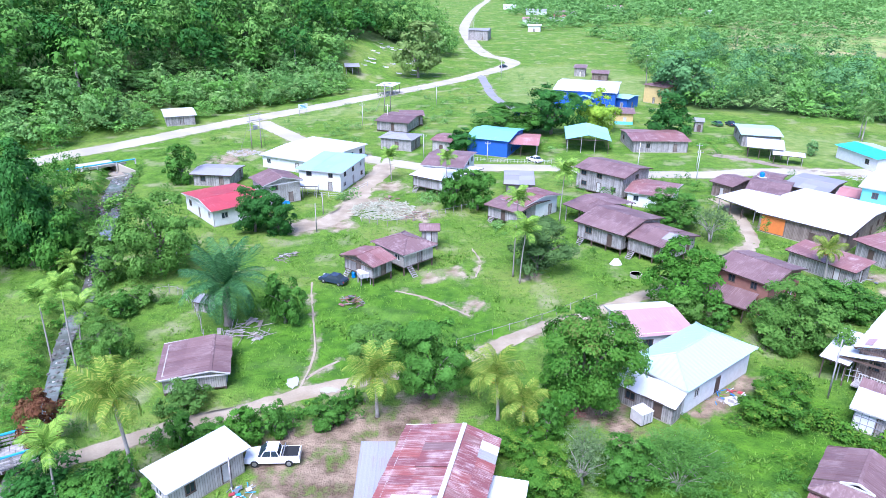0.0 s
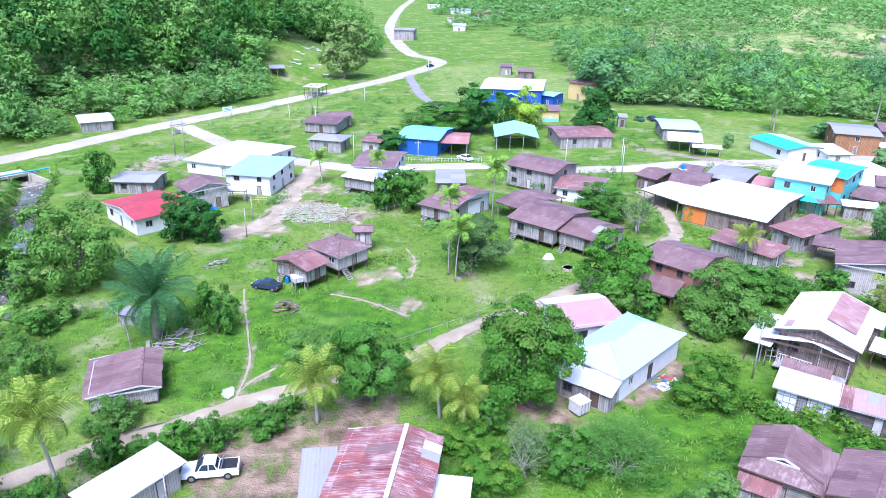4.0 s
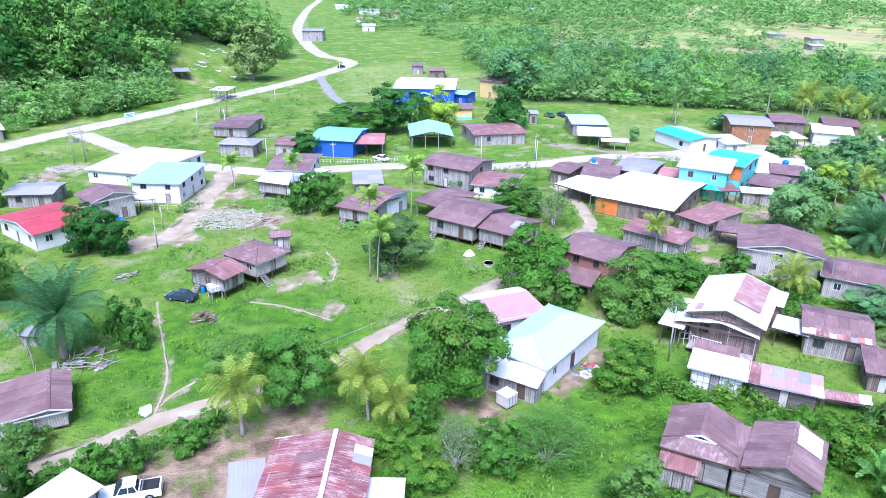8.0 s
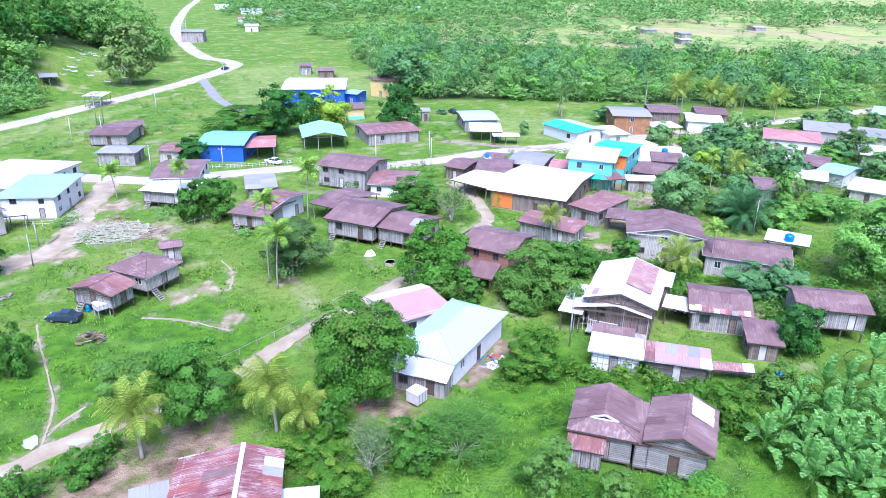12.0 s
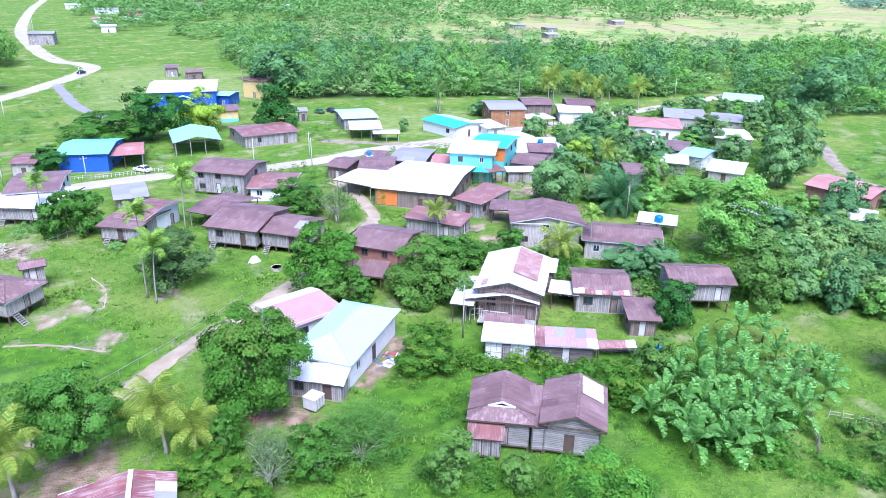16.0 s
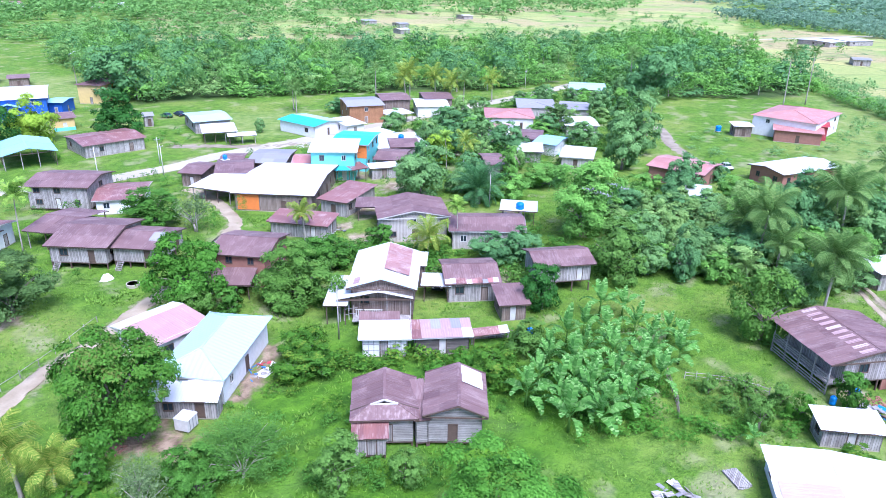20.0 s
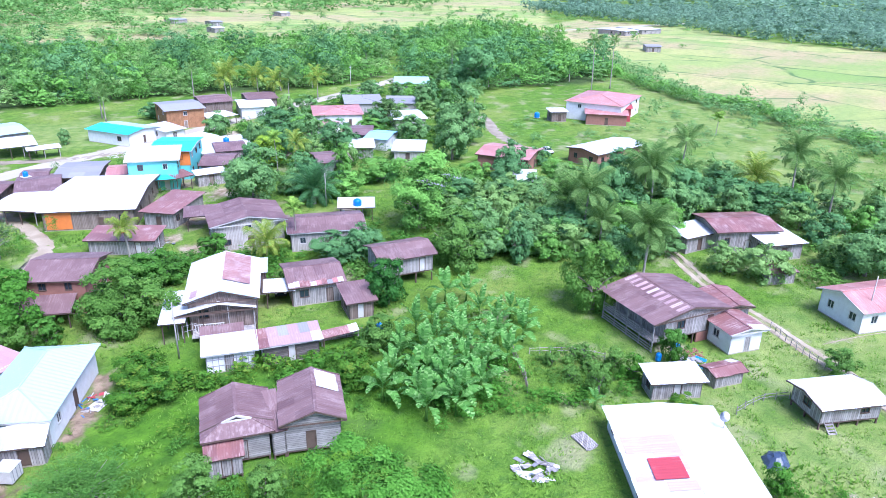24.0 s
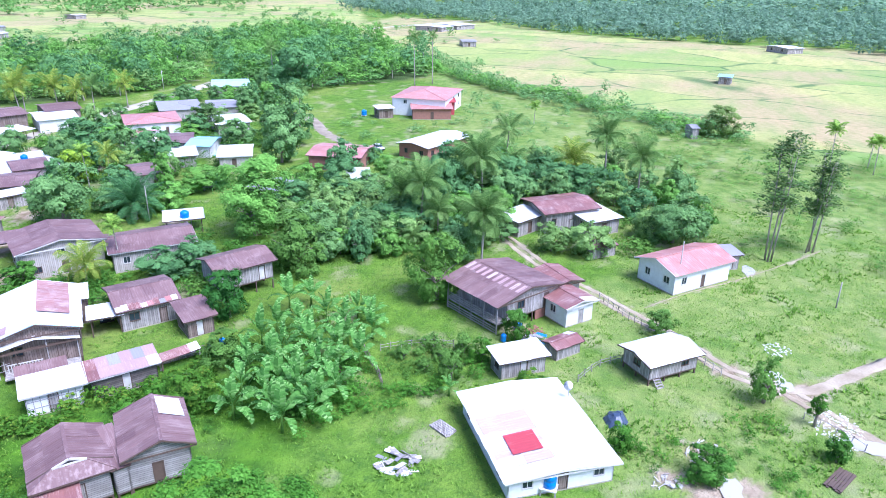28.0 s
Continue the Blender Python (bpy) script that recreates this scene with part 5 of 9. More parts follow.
house(94.9, -1.1, 318, 12.6, 8.2, 3.3, 1.3, 'along', PINK, WHITEWALL, 'white bungalow with a rose-red gabled roof')
house(107.0, -7.4, 300, 4.2, 3.9, 2.6, 0.3, 'mono', ZINC, GREYWOOD, 'small grey shed behind a bungalow')
house(69.6, 0.9, 313, 8.0, 5.7, 2.7, 0.6, 'along', WHITE, GREYWOOD, 'raised open hut with a white sheet roof and plank rails', stilt=0.8)
house(46.6, 11.6, 304, 11.3, 14.5, 2.3, 0.4, 'perp', WHITE, WHITEWALL, 'large white house with a broad white sheet roof', asym=0.5)
house(65.3, 16.8, 309, 6.5, 3.8, 2.3, 0.3, 'mono', WHITE, GREYWOOD, 'low shed with a white sheet roof')
house(71.7, 11.5, 322, 4.5, 2.8, 1.7, 0.4, 'along', RUST, GREYWOOD, 'low chicken coop under rusty sheets', patch=True)
house(113.2, 21.0, 310, 11.5, 9.7, 3.8, 0.8, 'along', RUST, GREYWOOD, 'plank house with a dull red roof')
house(109.8, 24.8, 332, 7.6, 5.5, 2.9, 0.4, 'mono', WHITE, GREYWOOD, 'wing with a white and rust roof', patch=True)
house(114.2, 13.3, 316, 7.4, 8.2, 2.9, 0.4, 'mono', WHITE, GREYWOOD, 'wing with a shiny white roof')
house(104.9, 11.5, 314, 5.0, 2.6, 2.0, 0.3, 'mono', RUST, GREYWOOD, 'small coop with a rusty roof')
house(-79.1, 197.3, 25, 8.9, 12.8, 2.8, 0.5, 'along', WHITE, GREYWOOD, 'small grey hut with a white roof at the forest edge')
house(-19.4, 195.5, 343, 10.2, 14.2, 3.0, 0.6, 'along', PURPLE, GREYWOOD, 'long grey plank house with a dull maroon roof', stilt=0.5)
house(-12.6, 202.5, 6, 7.2, 9.0, 3.0, 0.5, 'along', PURPLE, GREYWOOD, 'grey plank wing with a dull maroon roof', stilt=0.5)
house(-16.6, 175.2, 342, 9.4, 7.7, 3.0, 0.7, 'hip', ZINC, GREYWOOD, 'grey house with a pale hipped roof')
house(-3.4, 172.3, 337, 5.7, 9.2, 3.2, 0.5, 'along', RUST, CREAM, 'small house with a dull red roof')
house(5.4, 171.5, 339, 11.4, 15.6, 4.2, 1.0, 'along', SEAFOAM, BLUEWALL, 'large blue house with a turquoise roof')
house(14.9, 169.3, 350, 8.6, 12.5, 3.2, 0.7, 'along', PINK, GREYWOOD, 'open-fronted wing with a faded red roof', open_=True)
house(31.0, 174.4, 352, 11.3, 15.4, 3.4, 1.3, 'perp', LBLUE, GREYWOOD, 'open timber hall with a pale blue gabled roof', open_=True)
house(48.0, 174.9, 1, 15.1, 14.0, 3.0, 0.7, 'along', RUST, GREYWOOD, 'long grey timber house with a rust-streaked roof', patch=True)
house(35.9, 234.1, 344, 21.0, 26.0, 6.0, 1.0, 'along', WHITE, BLUEWALL, 'large deep blue hall with a white roof')
house(42.5, 229.9, 344, 6.2, 9.8, 4.0, 1.0, 'perp', LBLUE, BLUEWALL, 'blue gabled entrance porch')
house(56.5, 235.2, 320, 5.5, 9.0, 3.6, 0.5, 'along', LBLUE, BLUEWALL, 'low blue wing with pale blue roof')
house(69.3, 248.0, 309, 9.2, 13.1, 6.0, 1.2, 'hip', PURPLE, YELLOW, 'two-storey cream-yellow house with a maroon roof')
house(50.8, 209.4, 351, 6.5, 10.2, 3.4, 0.6, 'along', PURPLE, YELLOW, 'yellow house with a mauve roof')
house(55.3, 307.2, 346, 5.7, 9.3, 3.6, 0.4, 'mono', PURPLE, GREYWOOD, 'small dark timber hut on grass')
house(60.4, 294.5, 345, 7.4, 11.1, 3.2, 0.6, 'along', PURPLE, WOOD, 'small timber house with a dull red roof')
house(14.3, 456.9, 350, 13.4, 17.7, 6.0, 0.6, 'along', ZINC, GREYWOOD, 'raised grey house beside the road')
house(78.8, 183.3, 347, 10.6, 14.6, 3.2, 0.6, 'along', AQUA, GREYWOOD, 'shed with a pale aqua roof')
house(75.7, 171.5, 338, 8.8, 10.4, 2.8, 0.3, 'mono', WHITE, None, 'open shelter with a white roof', open_=True)
house(80.1, 166.4, 337, 7.2, 3.9, 2.2, 0.2, 'mono', WHITE, None, 'low white sheet canopy', open_=True)
house(72.0, 200.5, 343, 3.1, 4.8, 3.0, 0.3, 'mono', ZINC, GREYWOOD, 'small grey outhouse on grass')
house(-39.5, 285.1, 9, 6.0, 9.6, 2.8, 0.2, 'mono', ZINC, None, 'small shelter at a burial ground', open_=True)
house(-24.4, 253.9, 342, 6.5, 8.5, 3.4, 0.1, 'mono', WHITE, None, 'white roadside shelter roof on posts', open_=True)
house(100.5, 359.2, 347, 13.0, 17.4, 3.0, 0.2, 'mono', WHITE, GREYWOOD, 'pale-roofed shed at a field edge')
house(62.0, 590.4, 352, 13.6, 18.0, 4.0, 0.8, 'along', PINK, WHITEWALL, 'distant pale house in another village', far=True)
house(77.8, 709.1, 355, 20.5, 25.5, 4.0, 0.8, 'along', ZINC, WHITEWALL, 'distant pale house in another village', far=True)
house(102.2, 689.4, 355, 21.5, 26.6, 4.0, 0.8, 'along', RUST, WHITEWALL, 'distant pale house in another village', far=True)
house(59.0, 523.4, 351, 9.9, 13.9, 4.0, 0.8, 'along', WHITE, WHITEWALL, 'distant pale house in another village', far=True)
house(87.2, 627.7, 353, 15.7, 20.3, 4.0, 0.8, 'along', RED, WHITEWALL, 'distant pale house in another village', far=True)
house(61.9, 789.2, 357, 13.9, 18.3, 4.0, 0.8, 'along', WHITE, WHITEWALL, 'distant pale house in another village', far=True)
house(174.1, 795.4, 358, 18.6, 23.4, 4.0, 0.8, 'along', PINK, WHITEWALL, 'distant pale house in another village', far=True)
house(239.1, 758.0, 357, 15.7, 20.2, 4.0, 0.8, 'along', RED, WHITEWALL, 'distant pale house in another village', far=True)
house(259.8, 734.9, 356, 15.5, 20.1, 4.0, 0.8, 'along', WHITE, WHITEWALL, 'distant pale house in another village', far=True)
house(347.3, 418.4, 349, 8.7, 12.6, 3.0, 0.5, 'along', ZINC, GREYWOOD, 'small field hut among the paddies', far=True)
house(315.1, 378.9, 348, 7.9, 11.6, 3.0, 0.5, 'along', WHITE, GREYWOOD, 'small field hut among the paddies', far=True)
house(341.4, 453.2, 350, 11.5, 15.6, 3.0, 0.5, 'along', ZINC, GREYWOOD, 'small field hut among the paddies', far=True)
house(451.9, 455.7, 350, 10.3, 14.3, 3.0, 0.5, 'along', WHITE, GREYWOOD, 'small field hut among the paddies', far=True)
house(311.2, -12.1, 263, 5.8, 9.4, 3.0, 0.5, 'along', LBLUE, GREYWOOD, 'small field hut among the paddies', far=True)
house(444.1, -52.6, 310, 12.5, 16.7, 3.0, 0.5, 'along', WHITE, GREYWOOD, 'small field hut among the paddies', far=True)
house(398.6, 123.9, 297, 8.9, 12.8, 3.0, 0.5, 'along', ZINC, GREYWOOD, 'small field hut among the paddies', far=True)
house(201.4, -2.8, 292, 2.4, 5.6, 3.0, 0.5, 'along', ZINC, GREYWOOD, 'small field hut among the paddies', far=True)
house(484.3, 165.1, 348, 18.5, 23.3, 3.0, 0.5, 'along', WHITE, GREYWOOD, 'small field hut among the paddies', far=True)
house(504.0, 160.2, 336, 20.6, 25.7, 3.0, 0.5, 'along', WHITE, GREYWOOD, 'small field hut among the paddies', far=True)



# ---- trees ----
def leaf_quads(centres, normals, size, rng, slim=0.36):
    """A kite-shaped leaf at each centre, facing about along its normal."""
    n = len(centres)
    t = rng.normal(0, 1, (n, 3))
    t[:, 2] -= 0.5
    t -= normals * (t * normals).sum(1)[:, None]
    t /= np.linalg.norm(t, axis=1)[:, None] + 1e-9
    b = np.cross(normals, t)
    s = (size * rng.uniform(0.6, 1.35, n))[:, None]
    v = np.stack([centres - t * s * 0.5, centres + b * s * slim + t * s * 0.05, centres + t * s * 0.6 - normals * s * 0.12, centres - b * s * slim + t * s * 0.05], 1).reshape(-1, 3)
    return v


def crown_verts(seed, leaves, size, lumps=16, spread=0.62, flat=1.0, gaps=0.0):
    """The leaves of a crown about 1 in radius: a few boughs, each with clumps of leaves, uneven and with gaps.
    Gives the corners, four a leaf, and a tone for each leaf that its clump shares; inner leaves get a dark tone as
    painted shade."""
    rng = np.random.default_rng(seed)
    boughs = 14
    c = rng.normal(0, 1, (boughs, 3))
    c /= np.linalg.norm(c, axis=1)[:, None]
    c[:, 2] = np.where(c[:, 2] < -0.8, -c[:, 2], c[:, 2])
    c[:3, 2] = -np.abs(c[:3, 2]) * 0.8 - 0.1
    a = np.arange(boughs) * 2.4 + rng.uniform(-0.5, 0.5, boughs)
    c[:, 0], c[:, 1] = np.cos(a) * np.hypot(c[:, 0], c[:, 1]), np.sin(a) * np.hypot(c[:, 0], c[:, 1])
    c *= rng.uniform(spread * 0.65, spread * 1.08, boughs)[:, None]
    r = rng.uniform(0.30, 0.46, boughs)
    # clumps sit on the outside of the boughs
    n = lumps * 14
    pick = rng.choice(boughs, n, p=r ** 2 / (r ** 2).sum())
    d = rng.normal(0, 1, (n, 3)) + np.array([0, 0, 0.1])
    d /= np.linalg.norm(d, axis=1)[:, None]
    q = c[pick] + d * (r[pick] * rng.uniform(0.72, 1.12, n))[:, None]
    out = np.ones(n, bool)
    for k in range(boughs):
        out &= (np.linalg.norm(q - c[k], axis=1) > r[k] * 0.85) | (pick == k)
    q, d = q[out][:lumps * 4], d[out][:lumps * 4]
    rc = rng.uniform(0.09, 0.20, len(q)) * min(1.5, (20 / lumps) ** 0.5)
    # random clump tones, with top light painted in: paler towards the crown's top
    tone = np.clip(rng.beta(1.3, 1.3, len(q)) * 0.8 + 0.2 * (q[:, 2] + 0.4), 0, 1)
    pick = rng.choice(len(q), leaves, p=rc ** 2 / (rc ** 2).sum())
    e = rng.normal(0, 1, (leaves, 3))
    e /= np.linalg.norm(e, axis=1)[:, None]
    e = e + d[pick] * 0.75 + np.array([0, 0, 0.45])
    e /= np.linalg.norm(e, axis=1)[:, None]
    p = q[pick] + e * (rc[pick] * (1 + 0.22 * rng.normal(0, 1, leaves)))[:, None] * np.array([1.1, 1.1, 0.8])
    # a thin inner layer behind the clumps, toned dark to paint the crown's inner shade
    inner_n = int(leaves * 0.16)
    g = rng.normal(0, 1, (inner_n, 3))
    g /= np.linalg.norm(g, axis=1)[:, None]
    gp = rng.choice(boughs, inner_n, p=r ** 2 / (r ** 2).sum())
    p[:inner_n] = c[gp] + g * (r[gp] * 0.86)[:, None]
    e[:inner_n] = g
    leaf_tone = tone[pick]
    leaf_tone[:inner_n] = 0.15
    if gaps:
        keep = rng.random(leaves) > gaps * (0.5 + 0.5 * np.sin(p[:, 0] * 9 + seed) * np.sin(p[:, 1] * 8) * np.sin(p[:, 2] * 9))
        keep[:inner_n] &= rng.random(inner_n) > gaps
        p, e, leaf_tone = p[keep], e[keep], leaf_tone[keep]
    nrm = e * 0.8 + p * 0.3 + np.array([0, 0, 0.4]) + rng.normal(0, 0.28, p.shape)
    nrm /= np.linalg.norm(nrm, axis=1)[:, None]
    p[:, 2] *= flat
    return leaf_quads(p, nrm, size, rng), leaf_tone


def feather_verts(seed, leaves, size):
    """A loose spreading shrub about 1 in radius: many arching twigs set with narrow leaves."""
    rng = np.random.default_rng(seed)
    twigs = 150
    a = rng.uniform(0, 6.28, twigs)
    reach = rng.uniform(0.25, 1.12, twigs)
    lift = np.sqrt(np.clip(1.25 - reach ** 2, 0, 2)) * rng.uniform(0.55, 1.05, twigs)
    pick = rng.integers(0, twigs, leaves)
    u = rng.uniform(0.3, 1, leaves) ** 0.6
    fall = 0.22 * np.clip(u - 0.6, 0, 1) * reach[pick]
    p = np.column_stack([np.cos(a[pick]) * reach[pick] * u, np.sin(a[pick]) * reach[pick] * u, -0.9 + (lift[pick] + 0.9) * u ** 0.75 - fall])
    p += rng.normal(0, 0.045, p.shape)
    nrm = np.array([0, 0, 0.8]) + rng.normal(0, 0.6, p.shape)
    nrm /= np.linalg.norm(nrm, axis=1)[:, None]
    return leaf_quads(p, nrm, size, rng, 0.2), rng.beta(2, 2, twigs)[pick]


def thinned(crown, count, grow=1.0):
    """Three-cornered leaves, and few of those low in a crowded crown."""
    q, tone = crown[0].reshape(-1, 4, 3), crown[1]
    z = q[:, :, 2].mean(1)
    order = np.argsort(-(z + np.random.default_rng(1).uniform(-0.5, 0.5, len(z))))[:count]
    q = q[order]
    q = q.mean(1)[:, None] + (q - q.mean(1)[:, None]) * grow
    return np.ascontiguousarray(q[:, [1, 2, 3]] + (q[:, [0]] - q[:, [2]]) * np.array([0.35, 0.0, 0.35])[None, :, None]).reshape(-1, 3), tone[order]


def leaf_mesh(name, v, tone, sides, material):
    me = mesh_of(name, v, np.arange(len(v)).reshape(-1, sides), material)
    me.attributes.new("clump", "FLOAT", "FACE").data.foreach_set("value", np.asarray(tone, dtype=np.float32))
    return me


def quad_faces(count):
    return np.arange(count * 4).reshape(-1, 4)


def limbs(seed, height, radius, crown_r, crown_z, count=6):
    """A tapered trunk that forks into limbs."""
    rng = random.Random(seed)
    s = Solid()
    fork = max(0.12 * height, crown_z - crown_r * 0.55)
    lean = (rng.uniform(-0.25, 0.25), rng.uniform(-0.25, 0.25))
    s.tube([(0, 0, -0.2), (lean[0] * 0.3, lean[1] * 0.3, fork * 0.5), (lean[0], lean[1], fork)], [radius * 1.35, radius, radius * 0.85], 7)
    for k in range(count):
        a = k * 2 * math.pi / count + rng.uniform(-0.4, 0.4)
        r = crown_r * rng.uniform(0.5, 0.85)
        top = crown_z + crown_r * rng.uniform(-0.1, 0.45)
        mid = (lean[0] + math.cos(a) * r * 0.45, lean[1] + math.sin(a) * r * 0.45, fork + (top - fork) * 0.6)
        s.tube([(lean[0], lean[1], fork - 0.1), mid, (lean[0] + math.cos(a) * r, lean[1] + math.sin(a) * r, top)], [radius * 0.6, radius * 0.36, radius * 0.1], 5, False)
    return s


CROWNS = {}


def crown_mesh(tone, level, variant):
    key = (tone, level, variant)
    if key not in CROWNS:
        leaf = (0.030, 0.036, 0.045, 0.06, 0.08, 0.105)[level]
        seed = sum(map(ord, tone)) + 31 * variant + level
        if tone in ("WILLOW", "GREY"):
            v, t = feather_verts(seed, int((9 if tone == 'WILLOW' else 7) / leaf ** 2), leaf * 1.15)
        else:
            gaps = 0.45 if tone in ("LIGHT", "PALE", "GREYG") else 0.12
            v, t = crown_verts(seed, int(38 / leaf ** 2), leaf, (20, 18, 16, 14, 12, 11)[level], gaps=gaps)
        v, t = thinned((v, t), len(t), 1.35)
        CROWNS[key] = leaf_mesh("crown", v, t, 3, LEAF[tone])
    return CROWNS[key]


TREE_LABEL = dict(MANGO="dense dark green mango tree with russet new leaves", BRIGHT="round bright green leafy tree", MID="leafy mid-green garden tree", LIGHT="airy light green leafy tree",
                  DARK="dense dark green leafy tree", DARKB="dense dark blue-green tree", PALE="small pale green shrubby tree", GREY="thin-leaved grey-green garden tree", GREYG="low spreading grey-green tree",
                  YELLOWG="round yellow-green tree with bright leaves", OLIVE="lone olive-brown leafy tree", REDDISH="small reddish-brown leafy tree", GARDEN="mixed green and yellow garden shrub",
                  WILLOW="wide feathery light green shrub", BIGMID="large fresh green tree with spreading crown",
                  FARDARK="dense dark green village tree", FARMID="leafy mid-green village tree", FARBRIGHT="round bright green village tree", FARLIGHT="airy light green village tree")
SPOTS = []


def broadleaf(x, y, h, w, tone):
    """A tree by its foot, height and the breadth of its crown."""
    k = len(SPOTS)
    SPOTS.append((x, y, w))
    if math.hypot(x, y) > 150 and x < 90 and w > 4:
        h, w = h * 1.2, w * 1.18
    rng = random.Random(k)
    shrub = h < w * 0.95 or h < 3
    # distant village trees swap to the tones with haze in the colour
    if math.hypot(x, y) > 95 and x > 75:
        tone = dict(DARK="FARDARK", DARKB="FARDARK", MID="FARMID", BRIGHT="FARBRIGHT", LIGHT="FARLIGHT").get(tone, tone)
    z = gz(x, y)
    name = "shrub" if h < 4 else "tree"
    root = thing(name, pose(x, y, z), TREE_LABEL[tone], name)
    rz = h * 0.56 if shrub else min(h * 0.52, w * 0.85)
    cz = h - rz * 0.98
    loose = tone in ("WILLOW", "GREY")
    part("trunk", limbs(k, h, 0.022 * h + 0.05, w * 0.48, cz, 16 if loose else 6), PALEBARK if loose else BARK, root, smooth=True)
    near = math.hypot(x, y)
    want = 0.0042 * near / (w * 0.5)
    cls = sum(want > k for k in (0.048, 0.062, 0.08, 0.115, 0.17))
    ob = new("crown", crown_mesh(tone, cls, k % 3))
    ob.parent = root
    ob.matrix_basis = Matrix.Translation((0, 0, cz)) @ Matrix.Rotation(rng.uniform(0, 6.28), 4, "Z") @ Matrix.Diagonal((w * 0.54 * rng.uniform(0.92, 1.08), w * 0.54 * rng.uniform(0.92, 1.08), rz, 1))
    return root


def frond_mesh(name, tone, droop, pairs=26, leaf=0.20, width=0.012, rise=0.0, hang=0.55):
    """A palm frond 1 long along x that arches over and hangs."""
    rng = np.random.default_rng(pairs + int(droop * 100))
    t = np.linspace(0, 1, 13)
    ang = rise - droop * 1.6 * t ** 1.3
    x = np.concatenate([[0], np.cumsum(np.cos(ang[:-1]) / 12)])
    z = np.concatenate([[0], np.cumsum(np.sin(ang[:-1]) / 12)])
    v, f = [], []
    for i in range(12):
        r0, r1 = 0.012 * (1 - t[i] * 0.8), 0.012 * (1 - t[i + 1] * 0.8)
        k = len(v)
        v += [(x[i], -r0, z[i]), (x[i], r0, z[i]), (x[i + 1], r1, z[i + 1]), (x[i + 1], -r1, z[i + 1])]
        f.append((k, k + 1, k + 2, k + 3))
    for i in range(pairs):
        s = 0.14 + 0.86 * i / (pairs - 1)
        px, pz, pa = np.interp(s, t, x), np.interp(s, t, z), np.interp(s, t, ang)
        ln = leaf * (0.45 + 1.1 * math.sin(math.pi * min(1, s * 0.92 + 0.08)) ** 0.7) * rng.uniform(0.85, 1.1)
        for side in (-1, 1):
            out = np.array([0.55 * math.cos(pa), side * 0.8, 0.55 * math.sin(pa) + 0.12])
            out /= np.linalg.norm(out)
            a = np.array([px, 0, pz])
            mid = a + out * ln * 0.55
            tip = a + out * ln * 0.85 + np.array([0.05, 0, -hang]) * ln
            wv = np.array([math.cos(pa), 0, math.sin(pa)]) * width
            k = len(v)
            v += [tuple(a - wv), tuple(a + wv), tuple(mid + wv * 1.1), tuple(mid - wv * 1.1)]
            f.append((k, k + 1, k + 2, k + 3))
            v += [tuple(mid - wv * 1.1), tuple(mid + wv * 1.1), tuple(tip + wv * 0.3), tuple(tip - wv * 0.3)]
            f.append((k + 4, k + 5, k + 6, k + 7))
    return mesh_of(name, np.array(v), np.array(f), LEAF[tone])


FRONDS = {}


def fronds_of(tone, kind):
    key = (tone, kind)
    if key not in FRONDS:
        args = dict(coconut=[(0.55, 38, 0.20, 0.0072, 0.3), (0.95, 38, 0.20, 0.0072, 0.3), (1.3, 38, 0.19, 0.0072, 0.25)],
                    areca=[(0.75, 16, 0.26, 0.022, 0.3), (0.95, 16, 0.26, 0.022, 0.25), (1.15, 16, 0.26, 0.022, 0.1)],
                    oil=[(0.45, 30, 0.15, 0.008, 0.2), (0.75, 30, 0.15, 0.008, 0.2), (1.05, 30, 0.15, 0.008, 0.15)])[kind]
        FRONDS[key] = [frond_mesh("frond", tone, d, p, l, w, r, 0.85 if kind == "coconut" else 0.55) for d, p, l, w, r in args]
    return FRONDS[key]


def palm(name, label, x, y, trunk_h, lean, r0, r1, fronds, tone, kind, frond_len, seed, nuts=0, bark=PALEBARK):
    rng = random.Random(seed)
    root = thing(name, pose(x, y, gz(x, y)), label, "palm tree")
    lx, ly = lean
    pts, radii = [], []
    for i in range(8):
        s = i / 7
        pts.append((lx * s * s, ly * s * s, -0.2 + (trunk_h + 0.2) * s))
        radii.append((r0 * (1.5 if i == 0 else 1)) * (1 - s) + r1 * s)
    part("trunk", Solid().tube(pts, radii, 8), bark, root, smooth=True)
    top = Vector((lx, ly, trunk_h))
    meshes = fronds_of(tone, kind)
    for k in range(fronds):
        s = k / (fronds - 1)
        elev = 78 - 100 * s ** 0.85 + rng.uniform(-7, 7)
        if kind == "areca":
            elev = 72 - 62 * s + rng.uniform(-6, 6)
        ob = new("frond", meshes[min(2, int(s * 3))])
        ob.parent = root
        ln = frond_len * rng.uniform(0.88, 1.1) * (0.75 + 0.25 * math.sin(math.pi * min(1, s + 0.25)))
        ob.matrix_basis = Matrix.Translation(top) @ Matrix.Rotation(k * 2.39996 + rng.uniform(-0.2, 0.2), 4, "Z") @ Matrix.Rotation(radians(-elev), 4, "Y") @ Matrix.Rotation(rng.uniform(-0.35, 0.35), 4, "X") @ Matrix.Scale(ln, 4)
    if nuts:
        for k in range(nuts):
            a = k * 2 * math.pi / nuts
            s = Solid().lathe([(0.02, -0.14), (0.10, -0.08), (0.13, 0.0), (0.10, 0.09), (0.02, 0.14)], 7)
            ob = part("coconut", s, ORANGE, root, "orange-yellow coconut", True)
            ob.location = (lx + math.cos(a) * 0.35, ly + math.sin(a) * 0.35, trunk_h - 0.3 - 0.12 * (k % 2))
    return root


